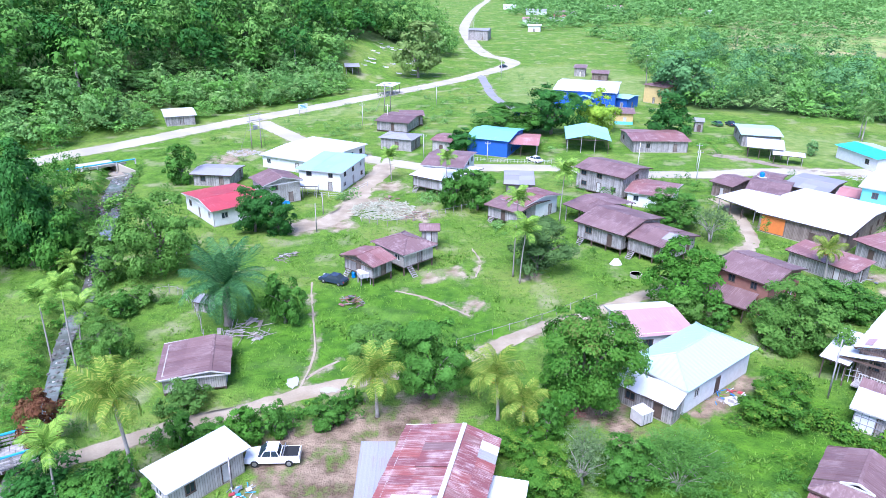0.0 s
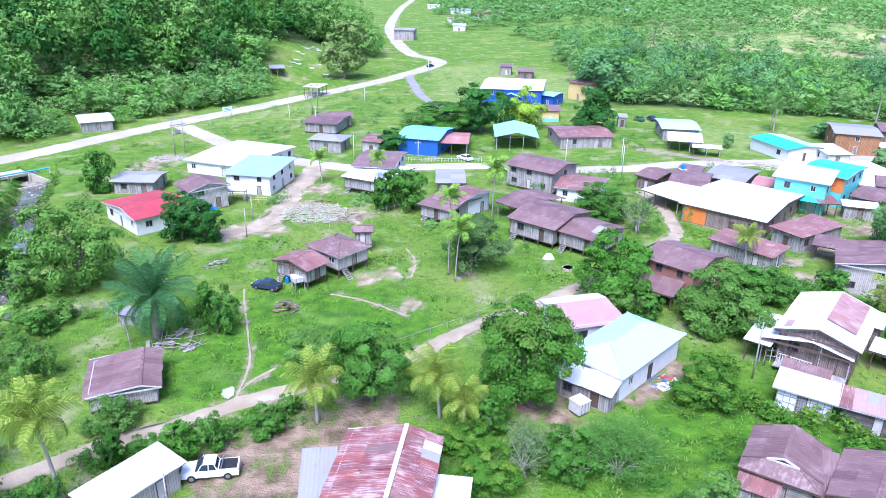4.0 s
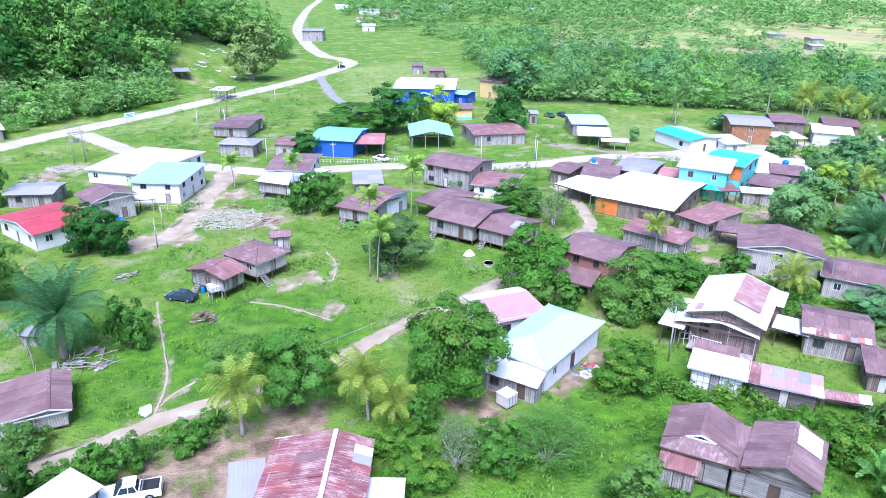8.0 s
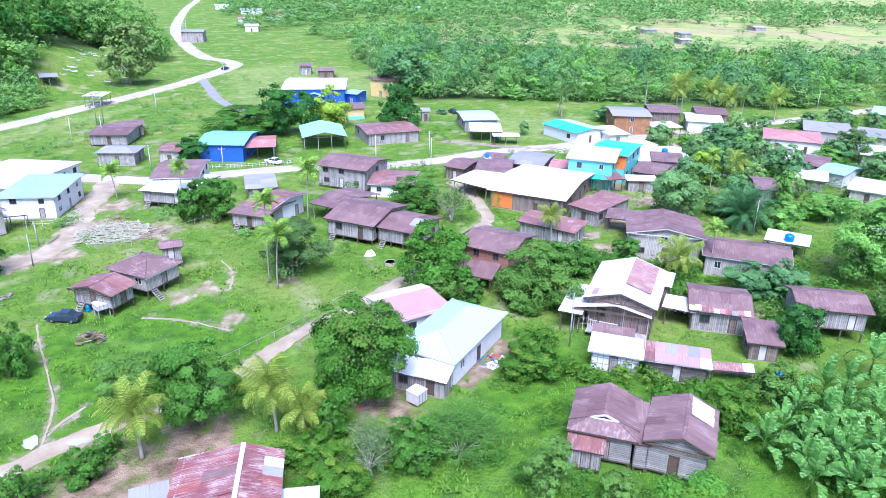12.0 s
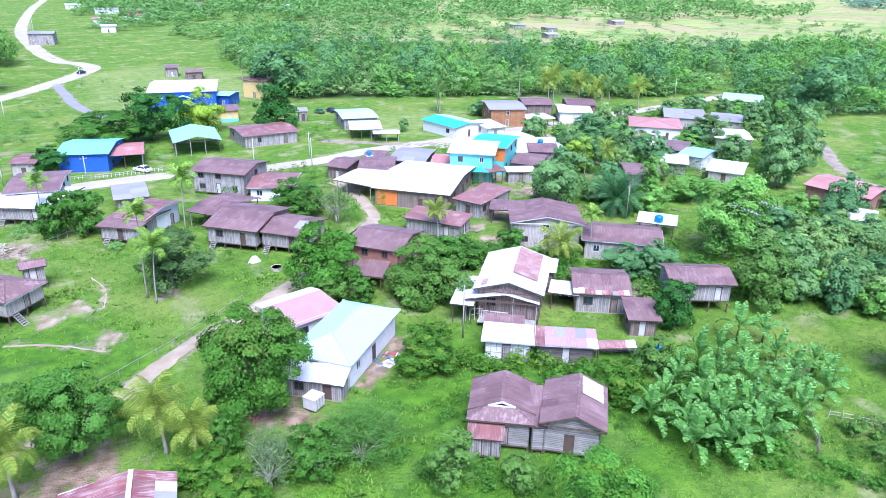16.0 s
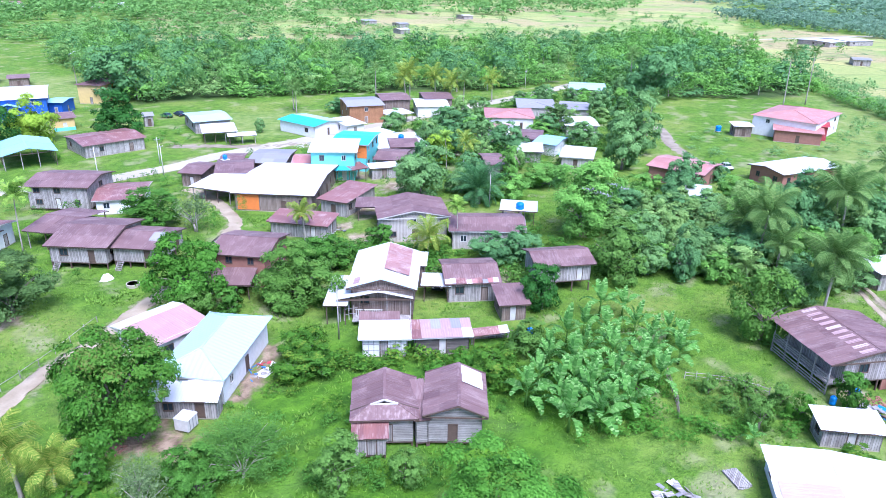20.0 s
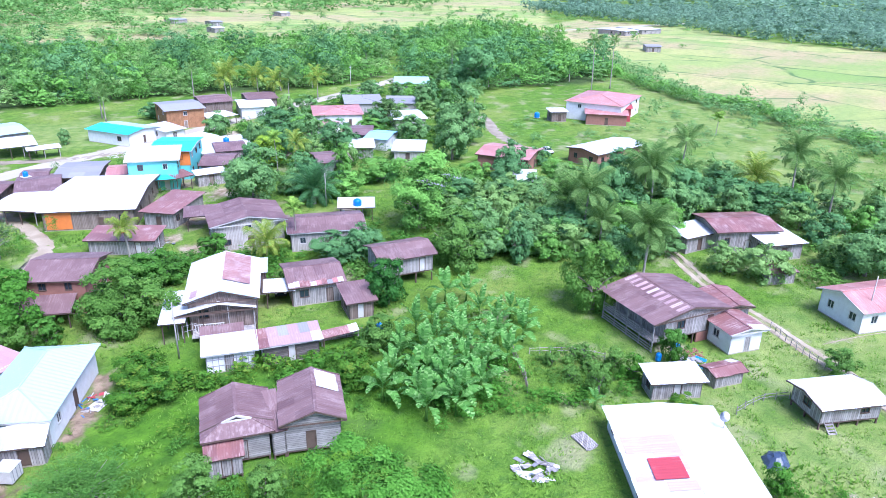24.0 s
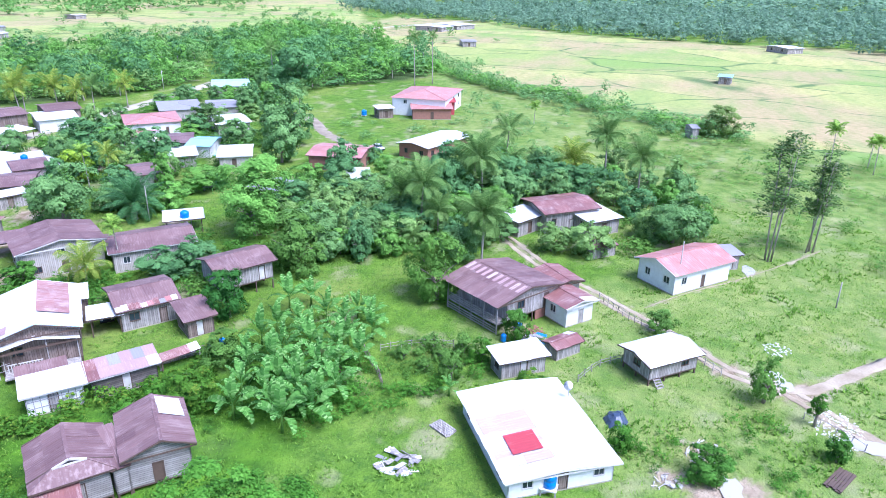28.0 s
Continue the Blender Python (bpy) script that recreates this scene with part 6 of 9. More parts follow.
def coconut(x, y, h, w, tone):
    rng = random.Random(int(x * 3 + y))
    ln = max(2.4, w * (0.52 if tone == "GREEN" else 0.6))
    th = max(0.8, h - ln * 0.66)
    label = "coconut palm with yellow-green drooping fronds" if tone == "GOLD" else "tall coconut palm with green fronds"
    far = math.hypot(x, y) > 150
    palm("coconut_palm", label, x, y, th, (rng.uniform(-0.6, 0.6), rng.uniform(-0.4, 0.4)), 0.2, 0.13, 13 if far else 20, tone, "coconut", ln, int(x + y), 6 if tone == "GOLD" and not far else 0)


def oil_palm(x, y, h, w):
    palm("oil_palm", "large dark green oil palm with a thick trunk", x, y, h * 0.38, (0.1, 0.0), 0.5, 0.55, 40, "OILPALM", "oil", w * 0.66, int(x), 0, BARK)


def areca(x, y, h, w):
    rng = random.Random(int(x * 5 + y))
    palm("areca_palm", "slender areca palm with a pale ringed trunk", x, y, max(1.0, h * 0.94 - w * 0.42), (rng.uniform(-0.5, 0.5), rng.uniform(-0.3, 0.3)), 0.11, 0.075, 13, "ARECA", "areca", w * 0.82, int(x + y))


def banana_leaf(seed):
    """A banana blade 1 long with a pale midrib, torn along its edges into strips that hang."""
    rng = np.random.default_rng(seed)
    n = 19
    t = np.linspace(0, 1, n)
    droop = 1.0 + 0.36 * seed
    ang = 0.2 - droop * t ** 1.5
    x = np.concatenate([[0], np.cumsum(np.cos(ang[:-1]) / (n - 1))])
    z = np.concatenate([[0], np.cumsum(np.sin(ang[:-1]) / (n - 1))])
    w = 0.145 * np.sin(np.pi * np.clip(t * 0.9 + 0.1, 0, 1)) ** 0.5 * np.clip(t * 6 - 0.8, 0.05, 1)
    v, f = [], []
    for side in (-1, 1):
        for i in range(2, n - 1):
            torn = rng.random() < 0.3
            e0, e1 = w[i] * rng.uniform(0.9, 1.05), w[i + 1] * rng.uniform(0.9, 1.05)
            hang = rng.uniform(0.2, 0.7) * (0.3 + t[i]) * (1.6 if torn else 1.0)
            k = len(v)
            v += [(x[i], 0, z[i]), (x[i + 1], 0, z[i + 1]), (x[i + 1] + 0.035, side * e1, z[i + 1] + 0.3 * e1 - hang * e1), (x[i] + (0.05 if torn else 0.035), side * e0, z[i] + 0.3 * e0 - hang * e0)]
            f.append((k, k + 1, k + 2, k + 3) if side < 0 else (k, k + 3, k + 2, k + 1))
    for i in range(n - 1):
        k = len(v)
        r0, r1 = 0.009 * (1.1 - t[i]), 0.009 * (1.1 - t[i + 1])
        v += [(x[i], -r0, z[i] + 0.006), (x[i + 1], -r1, z[i + 1] + 0.006), (x[i + 1], r1, z[i + 1] + 0.006), (x[i], r0, z[i] + 0.006)]
        f.append((k, k + 1, k + 2, k + 3))
    return mesh_of("leaf", np.array(v), np.array(f), LEAF["BANANA"])


BANANA_LEAVES = []


def banana(x, y, h):
    if not BANANA_LEAVES:
        BANANA_LEAVES.extend(banana_leaf(k) for k in range(4))
    rng = random.Random(int(x * 11 + y * 7))
    root = thing("banana_plant", pose(x, y, gz(x, y)), "banana plant with broad arching green leaves", "banana plant", "banana grove")
    h *= rng.uniform(1.1, 1.3)
    th = h * 0.45
    part("stem", Solid().tube([(0, 0, -0.1), (0.05, 0, th * 0.6), (0.1, 0, th)], [0.16, 0.12, 0.08], 8), LEAF["PALE"], root, smooth=True)
    for k in range(8):
        elev = 82 - 58 * k / 7 + rng.uniform(-9, 9)
        ob = new("leaf", BANANA_LEAVES[min(3, k // 2)])
        ob.parent = root
        ob.matrix_basis = Matrix.Translation((0.1, 0, th - 0.05 * k)) @ Matrix.Rotation(k * 2.4 + rng.uniform(-0.3, 0.3), 4, "Z") @ Matrix.Rotation(radians(-elev), 4, "Y") @ Matrix.Rotation(rng.uniform(-0.4, 0.4), 4, "X") @ Matrix.Scale(h * rng.uniform(0.66, 0.9), 4)


def thin_tree(x, y, h, w):
    """A tall sparse tree: bare forked stems with small clumps of leaves."""
    rng = random.Random(int(x + y))
    root = thing("tree", pose(x, y, gz(x, y)), "tall sparse tree with dark thin foliage", "tree")
    s = Solid()
    clumps = []
    for k in range(3):
        bx, by = rng.uniform(-0.8, 0.8), rng.uniform(-0.8, 0.8)
        tx, ty = bx + rng.uniform(-1.4, 1.4), by + rng.uniform(-1.4, 1.4)
        top = h * rng.uniform(0.82, 0.98)
        s.tube([(bx, by, -0.2), ((bx + tx) / 2, (by + ty) / 2, top * 0.5), (tx, ty, top)], [0.17, 0.11, 0.03], 6)
        for j in range(30):
            u = rng.uniform(0.38, 1.0)
            a = rng.uniform(0, 6.28)
            r = w * 0.42 * rng.uniform(0.25, 1.0) * (1.25 - 0.8 * u)
            p = (bx + (tx - bx) * u, by + (ty - by) * u, top * u)
            q = (p[0] + math.cos(a) * r, p[1] + math.sin(a) * r, p[2] + rng.uniform(0, 1.0))
            s.tube([p, q], [0.05, 0.02], 4, False)
            clumps.append((*q, rng.uniform(0.8, 1.6)))
    part("trunk", s, PALEBARK, root, smooth=True)
    sprays = [crown_verts(50 + i, 110, 0.24, 5, gaps=0.3) for i in range(len(clumps))]
    v = np.concatenate([p[0] * np.array([c[3], c[3], c[3] * 0.55]) + np.array(c[:3]) for p, c in zip(sprays, clumps)])
    part("crown", leaf_mesh("crown", v, np.concatenate([p[1] for p in sprays]), 4, LEAF["GREYG"]), None, root)


def willow(x, y, h, w):
    broadleaf(x, y, h, w, "WILLOW")


broadleaf(15.4, 64.4, 13.0, 11.0, "MANGO")
broadleaf(33.5, 87.6, 10.6, 9.3, "BRIGHT")
broadleaf(-0.8, 64.8, 9.4, 7.7, "MID")
broadleaf(-7.4, 71.3, 6.0, 6.3, "PALE")
broadleaf(-20.4, 81.6, 8.3, 5.2, "MID")
broadleaf(-42.4, 96.6, 14.8, 11.9, "LIGHT")
broadleaf(-32.8, 115.1, 8.3, 7.5, "DARK")
broadleaf(-28.4, 113.9, 7.4, 5.9, "DARK")
broadleaf(-37.4, 55.0, 7.0, 4.2, "REDDISH")
broadleaf(30.3, 195.0, 12.6, 12.6, "DARK")
broadleaf(43.6, 200.2, 9.4, 10.6, "YELLOWG")
broadleaf(63.2, 195.3, 9.5, 10.6, "DARK")
broadleaf(82.4, 244.4, 15.1, 14.9, "DARK")
broadleaf(-10.8, 297.1, 17.6, 15.5, "OLIVE")
broadleaf(46.4, 113.2, 6.8, 6.9, "GREY")
broadleaf(41.8, 120.9, 6.3, 10.9, "MID")
broadleaf(14.9, 100.0, 8.4, 10.9, "GREYG")
broadleaf(6.8, 128.4, 8.1, 6.6, "MID")
broadleaf(2.5, 128.9, 8.5, 6.0, "MID")
broadleaf(16.6, 192.7, 7.9, 17.3, "MID")
broadleaf(-55.5, 143.2, 6.8, 5.1, "MID")
broadleaf(5.1, 173.1, 5.1, 7.1, "DARK")
broadleaf(-63.0, 99.1, 18.3, 11.3, "DARK")
broadleaf(-66.5, 99.0, 12.7, 8.9, "MID")
broadleaf(-59.2, 99.3, 11.9, 8.4, "MID")
broadleaf(-56.4, 101.6, 7.6, 6.4, "LIGHT")
broadleaf(-49.1, 93.4, 7.1, 6.7, "LIGHT")
broadleaf(44.3, 77.4, 8.8, 9.6, "LIGHT")
broadleaf(37.5, 64.6, 4.2, 6.0, "GARDEN")
broadleaf(52.7, 85.6, 5.5, 6.1, "MID")
broadleaf(33.0, 83.4, 5.4, 5.0, "LIGHT")
broadleaf(36.3, 81.1, 3.7, 4.1, "MID")
broadleaf(13.1, 51.2, 5.0, 5.0, "GREY")
broadleaf(21.7, 50.6, 4.6, 7.2, "WILLOW")
broadleaf(7.9, 55.9, 3.0, 4.9, "GARDEN")
broadleaf(11.3, 58.6, 3.7, 3.4, "BRIGHT")
broadleaf(9.5, 51.1, 3.8, 5.6, "GARDEN")
broadleaf(17.1, 50.5, 5.0, 4.5, "MID")
broadleaf(-25.2, 56.1, 4.0, 2.8, "MID")
broadleaf(-18.9, 57.1, 3.7, 3.8, "BRIGHT")
broadleaf(-22.5, 57.9, 2.0, 3.2, "MID")
broadleaf(-16.2, 57.6, 4.0, 2.7, "MID")
broadleaf(-11.5, 60.0, 3.4, 4.0, "MID")
broadleaf(-9.5, 63.0, 2.1, 2.4, "MID")
broadleaf(-26.8, 62.1, 3.5, 4.5, "PALE")
broadleaf(-28.7, 48.9, 4.3, 4.1, "MID")
broadleaf(-35.7, 48.8, 3.1, 3.9, "DARK")
broadleaf(-31.0, 48.5, 2.2, 4.0, "MID")
broadleaf(-25.3, 49.0, 2.2, 2.3, "BRIGHT")
broadleaf(-38.7, 71.5, 6.0, 4.2, "LIGHT")
broadleaf(-42.5, 82.8, 3.3, 4.1, "MID")
broadleaf(-41.2, 86.2, 3.4, 4.3, "LIGHT")
broadleaf(95.7, 68.0, 13.2, 13.8, "BRIGHT")
broadleaf(88.5, 101.7, 11.1, 10.9, "MID")
broadleaf(66.3, 87.3, 4.3, 4.3, "MID")
broadleaf(76.2, 70.7, 4.5, 8.1, "DARK")
broadleaf(79.4, 66.4, 5.3, 6.2, "DARK")
broadleaf(68.5, 54.2, 6.8, 5.8, "DARK")
broadleaf(32.0, 28.2, 10.2, 11.0, "BIGMID")
broadleaf(27.3, 43.6, 5.1, 4.5, "PALE")
broadleaf(32.0, 39.8, 3.7, 3.1, "PALE")
broadleaf(35.2, 61.2, 4.4, 6.2, "GARDEN")
broadleaf(44.0, 78.7, 6.8, 8.8, "LIGHT")
broadleaf(55.8, 85.4, 4.9, 7.0, "MID")
broadleaf(53.8, 90.2, 4.3, 5.3, "MID")
broadleaf(33.4, 85.7, 3.8, 5.1, "MID")
broadleaf(83.2, 30.3, 9.6, 8.4, "LIGHT")
broadleaf(50.3, 45.6, 4.7, 5.4, "GARDEN")
broadleaf(58.2, 47.8, 4.3, 4.8, "PALE")
broadleaf(55.6, 41.0, 2.9, 3.8, "GARDEN")
broadleaf(10.5, 57.2, 4.8, 2.2, "MID")
broadleaf(13.8, 54.3, 4.3, 4.1, "GREY")
broadleaf(17.4, 52.0, 4.3, 4.7, "MID")
broadleaf(49.1, 49.9, 2.6, 2.6, "BRIGHT")
broadleaf(46.9, 51.8, 1.5, 2.6, "BRIGHT")
broadleaf(226.1, 131.6, 19.0, 17.7, "DARK")
broadleaf(155.3, 95.4, 15.0, 11.9, "MID")
broadleaf(139.1, 88.1, 11.3, 9.0, "MID")
broadleaf(134.0, 69.3, 8.0, 6.8, "DARKB")
broadleaf(147.3, 69.1, 4.2, 4.7, "DARK")
broadleaf(85.7, 53.7, 8.3, 9.2, "PALE")
broadleaf(98.5, 57.8, 7.0, 8.2, "MID")
broadleaf(112.2, 60.6, 6.5, 7.9, "MID")
broadleaf(111.6, 53.6, 6.3, 8.4, "MID")
broadleaf(103.9, 43.7, 6.7, 10.0, "DARK")
broadleaf(110.4, 41.1, 6.8, 9.2, "DARK")
broadleaf(118.4, 40.7, 11.0, 6.9, "DARK")
broadleaf(122.6, 30.5, 9.3, 8.7, "MID")
broadleaf(131.6, 44.0, 10.8, 10.2, "DARK")
broadleaf(127.8, 114.4, 7.8, 8.4, "DARK")
broadleaf(135.0, 141.2, 6.4, 11.1, "DARK")
broadleaf(138.1, 134.2, 5.5, 7.8, "BRIGHT")
broadleaf(158.3, 122.4, 8.0, 7.1, "GREYG")
broadleaf(126.8, 183.9, 4.4, 7.0, "DARK")
broadleaf(109.9, 118.8, 6.8, 6.7, "YELLOWG")
broadleaf(102.6, 90.8, 4.8, 6.9, "BRIGHT")
broadleaf(114.1, 91.4, 5.0, 8.4, "BRIGHT")
broadleaf(93.7, 174.6, 3.9, 3.0, "MID")
broadleaf(68.9, 19.8, 3.1, 2.4, "BRIGHT")
broadleaf(64.1, 22.1, 4.1, 2.6, "PALE")
broadleaf(75.5, 17.3, 4.3, 2.9, "MID")
broadleaf(117.7, -0.4, 8.9, 10.1, "MID")
broadleaf(117.7, 3.3, 5.7, 6.6, "LIGHT")
broadleaf(122.0, -4.1, 7.3, 5.6, "BRIGHT")
broadleaf(107.4, 12.6, 5.9, 6.5, "LIGHT")
broadleaf(106.5, 18.5, 4.9, 5.7, "LIGHT")
broadleaf(56.1, -5.2, 3.9, 4.1, "MID")
broadleaf(63.0, -17.0, 3.0, 2.4, "MID")
broadleaf(57.5, 2.8, 3.2, 2.2, "BRIGHT")
broadleaf(71.4, -11.2, 5.4, 3.1, "LIGHT")
broadleaf(133.8, 32.9, 8.9, 9.2, "DARK")
broadleaf(138.5, 26.2, 7.2, 10.5, "DARK")
broadleaf(139.5, 18.1, 6.6, 10.3, "DARK")
broadleaf(115.1, 29.8, 7.4, 6.1, "BRIGHT")
broadleaf(76.8, -3.2, 3.1, 1.9, "LIGHT")
broadleaf(208.1, -10.0, 8.2, 10.3, "OLIVE")
broadleaf(83.6, 0.3, 3.4, 3.5, "PALE")
broadleaf(64.7, 13.0, 2.5, 3.7, "GARDEN")
broadleaf(126.7, 67.2, 7.9, 7.1, "DARKB")
broadleaf(145.0, 70.4, 4.3, 4.6, "DARK")
broadleaf(68.5, -15.8, 3.8, 1.5, "BRIGHT")
broadleaf(109.6, 28.4, 4.1, 6.8, "MID")
broadleaf(107.3, 58.7, 6.5, 8.2, "LIGHT")
broadleaf(97.0, 47.2, 6.4, 8.3, "MID")
thin_tree(114.8, -15.2, 21.5, 8.7)
thin_tree(121.0, -22.1, 17.3, 6.2)
willow(23.0, 52.6, 4.2, 8.4)
oil_palm(-27.7, 80.9, 14.4, 10.2)
oil_palm(95.1, 92.3, 6.9, 10.1)
coconut(-27.7, 51.0, 11.8, 7.1, "GOLD")
coconut(-6.5, 61.3, 7.5, 6.6, "GOLD")
coconut(6.1, 61.1, 7.8, 6.8, "GOLD")
coconut(8.4, 58.5, 5.5, 5.6, "GOLD")
coconut(58.5, 97.5, 6.6, 4.9, "GOLD")
coconut(69.7, 78.8, 5.5, 6.8, "GOLD")
coconut(121.6, 34.6, 14.1, 11.1, "GREEN")
coconut(104.1, 40.5, 13.0, 10.9, "GREEN")
coconut(95.9, 27.4, 12.0, 9.2, "GREEN")
coconut(128.9, 38.1, 12.3, 11.9, "GREEN")
coconut(108.6, 45.3, 9.6, 10.1, "GREEN")
coconut(96.8, 27.7, 10.7, 9.7, "GREEN")
coconut(152.7, 37.5, 12.0, 9.1, "GREEN")
coconut(147.3, 14.6, 14.0, 10.1, "GREEN")
coconut(144.8, 21.0, 8.9, 9.5, "GOLD")
coconut(141.7, 7.2, 11.7, 10.2, "GREEN")
coconut(103.5, 37.2, 8.0, 7.6, "GREEN")
coconut(153.7, 181.2, 14.3, 8.6, "GOLD")
coconut(164.1, 179.8, 11.8, 9.8, "GOLD")
coconut(168.1, 170.0, 11.3, 9.6, "GREEN")
coconut(179.6, 167.7, 10.6, 8.8, "GOLD")
coconut(118.2, 196.6, 9.8, 7.1, "GREEN")
coconut(151.1, 196.2, 12.2, 5.5, "GREEN")
coconut(81.6, 287.5, 9.3, 6.6, "GREEN")
coconut(228.5, 144.3, 17.2, 8.1, "GREEN")
coconut(252.1, 97.6, 20.8, 7.9, "GREEN")
coconut(264.3, 94.8, 20.0, 6.2, "GREEN")
coconut(175.6, 103.8, 12.3, 7.7, "GREEN")
coconut(110.5, 111.9, 8.6, 6.5, "GOLD")
coconut(136.5, 32.1, 8.4, 7.7, "GREEN")
coconut(98.9, 39.5, 4.2, 4.7, "GREEN")
coconut(104.6, 50.9, 4.5, 6.2, "GREEN")
coconut(116.3, 191.9, 9.1, 7.4, "GREEN")
coconut(151.2, 180.2, 12.8, 9.8, "GOLD")
coconut(163.6, 171.8, 10.8, 9.0, "GOLD")
areca(-33.6, 48.7, 7.4, 3.7)
areca(-47.0, 73.2, 10.8, 3.1)
areca(-42.0, 69.5, 12.5, 3.2)
areca(-43.6, 74.2, 6.9, 3.8)
areca(-56.0, 97.2, 3.7, 3.4)
areca(-66.8, 118.1, 5.8, 4.0)
areca(11.7, 94.9, 10.5, 4.2)
areca(10.9, 97.3, 14.4, 3.4)
areca(21.8, 122.6, 11.5, 4.4)
areca(-11.2, 147.4, 7.3, 3.7)
areca(0.8, 137.8, 9.5, 3.3)
areca(-73.2, 134.5, 4.1, 3.5)
areca(75.4, 77.8, 8.9, 2.8)
areca(178.2, -33.5, 11.6, 3.7)
areca(179.4, -43.1, 9.3, 3.1)
areca(184.6, -42.9, 7.5, 3.0)
areca(107.5, 114.4, 9.2, 2.9)
areca(204.6, 41.7, 6.7, 3.0)
banana(49.4, 40.7, 3.6)
banana(52.3, 38.8, 4.0)
banana(53.9, 35.9, 3.6)
banana(58.2, 35.6, 4.0)
banana(49.2, 34.9, 3.8)
banana(51.6, 32.8, 3.6)
banana(56.2, 32.5, 3.8)
banana(63.9, 36.0, 3.8)
banana(63.0, 39.2, 3.6)
banana(62.7, 45.6, 3.8)
banana(72.1, 47.3, 4.0)
banana(70.9, 41.2, 3.6)
banana(69.4, 37.9, 3.4)
banana(72.9, 35.7, 3.2)
banana(69.6, 34.2, 3.0)
for bx, by, bh in ((50.8, 37.0, 3.4), (54.8, 38.6, 3.8), (56.4, 36.9, 3.0), (52.2, 35.0, 3.0), (54.0, 33.2, 3.4), (60.2, 34.2, 3.2), (58.6, 38.4, 3.0), (61.0, 41.8, 3.2), (65.4, 40.6, 3.4), (67.8, 43.4, 3.0), (66.8, 36.2, 3.0), (56.6, 43.6, 3.0)):
    banana(bx, by, bh)
banana(58.0, 41.2, 3.6)
banana(52.8, 41.9, 3.4)
banana(63.0, 32.9, 3.2)
banana(66.0, 45.5, 3.2)
banana(58.5, 44.9, 3.0)
banana(75.1, 45.7, 3.0)
banana(74.1, 38.3, 3.0)
banana(61.0, 21.3, 2.0)
banana(-79.5, 125.4, 4.0)
banana(-76.2, 117.8, 4.0)
banana(99.8, 43.4, 4.0)
banana(150.2, 293.5, 4.0)


# ---- woods and scrub, far too many to count ----
def grove(name, label, spots, tone, seed, leaves, leaf, category="trees", trunks=True):
    """Many crowns and stems in one mesh: spots are (x, y, height, breadth)."""
    protos = [thinned(crown_verts(seed * 10 + k, int(leaves * 1.5), leaf, 9, gaps=0.15), leaves) for k in range(6)]
    rng = np.random.default_rng(seed)
    out, tones, s = [], [], Solid()
    zs = ground_z(np.array([p[0] for p in spots]), np.array([p[1] for p in spots]))
    for i, (x, y, h, w) in enumerate(spots):
        a = rng.uniform(0, 6.28)
        p, tone_p = protos[i % 6]
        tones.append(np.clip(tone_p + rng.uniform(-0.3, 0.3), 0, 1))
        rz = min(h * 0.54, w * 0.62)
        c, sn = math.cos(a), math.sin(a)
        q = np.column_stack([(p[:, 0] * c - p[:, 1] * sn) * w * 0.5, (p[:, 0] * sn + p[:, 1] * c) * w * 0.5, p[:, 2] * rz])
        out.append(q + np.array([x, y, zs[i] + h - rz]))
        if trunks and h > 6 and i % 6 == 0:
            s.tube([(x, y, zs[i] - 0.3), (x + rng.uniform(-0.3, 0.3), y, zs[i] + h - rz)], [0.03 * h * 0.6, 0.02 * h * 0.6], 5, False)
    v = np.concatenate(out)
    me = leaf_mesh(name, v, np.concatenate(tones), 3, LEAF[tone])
    ob = tagged(new(name, me), label, category, kind="stuff")
    if s.v:
        part("trunks", s, PALEBARK, ob)
    return ob


def scatter(poly, gap, seed, size, keep=None, clear=2.0):
    """Spots in a polygon about a gap apart; size(rng) gives height and breadth."""
    rng = np.random.default_rng(seed)
    poly = np.array(poly, float)
    lo, hi = poly.min(0), poly.max(0)
    xs, ys = np.meshgrid(np.arange(lo[0], hi[0], gap), np.arange(lo[1], hi[1], gap))
    x = xs.ravel() + rng.uniform(-0.5, 0.5, xs.size) * gap
    y = ys.ravel() + rng.uniform(-0.5, 0.5, xs.size) * gap
    ok = inside(poly, x, y) > 0
    for pts, width, _ in TRACKS:
        ok &= along(pts, x, y) > width / 2 + clear
    ok &= along(STREAM, x, y) > 4
    for hx, hy, yaw, hl, hd in HOUSES:
        c, s_ = math.cos(radians(yaw)), math.sin(radians(yaw))
        u, v = (x - hx) * c + (y - hy) * s_, -(x - hx) * s_ + (y - hy) * c
        ok &= ~((u > -clear) & (u < hl + clear) & (v > -clear) & (v < hd + clear))
    if keep is not None:
        ok &= keep(x, y)
    return [(float(a), float(b), *size(rng)) for a, b in zip(x[ok], y[ok])]


far_hill = [(-330, 60), (-160, 122), (-118, 150), (-101, 166), (-91, 180), (-78, 197), (-67, 213), (-55, 229), (-42, 248), (-38, 275), (-48, 320), (-34, 350), (-5, 354), (4, 380), (-8, 520), (-14, 620), (-200, 640), (-420, 400)]
inner = lambda x, y: (inside(HILL, x, y) > 16) & (inside(HILL, x, y) < 95) & (inside(CLEARING, x, y) < -2) & (np.hypot(x, y) < 560)
for tone, seed, gap in (("FOREST", 1, 14.5), ("MID", 31, 21.0), ("DARK", 32, 18.0)):
    grove("forest", "dense tropical forest on a hillside", scatter(far_hill, gap, seed, lambda r: (r.uniform(12, 25), r.uniform(12, 20)), inner), tone, 3 + seed, 720, 0.148)
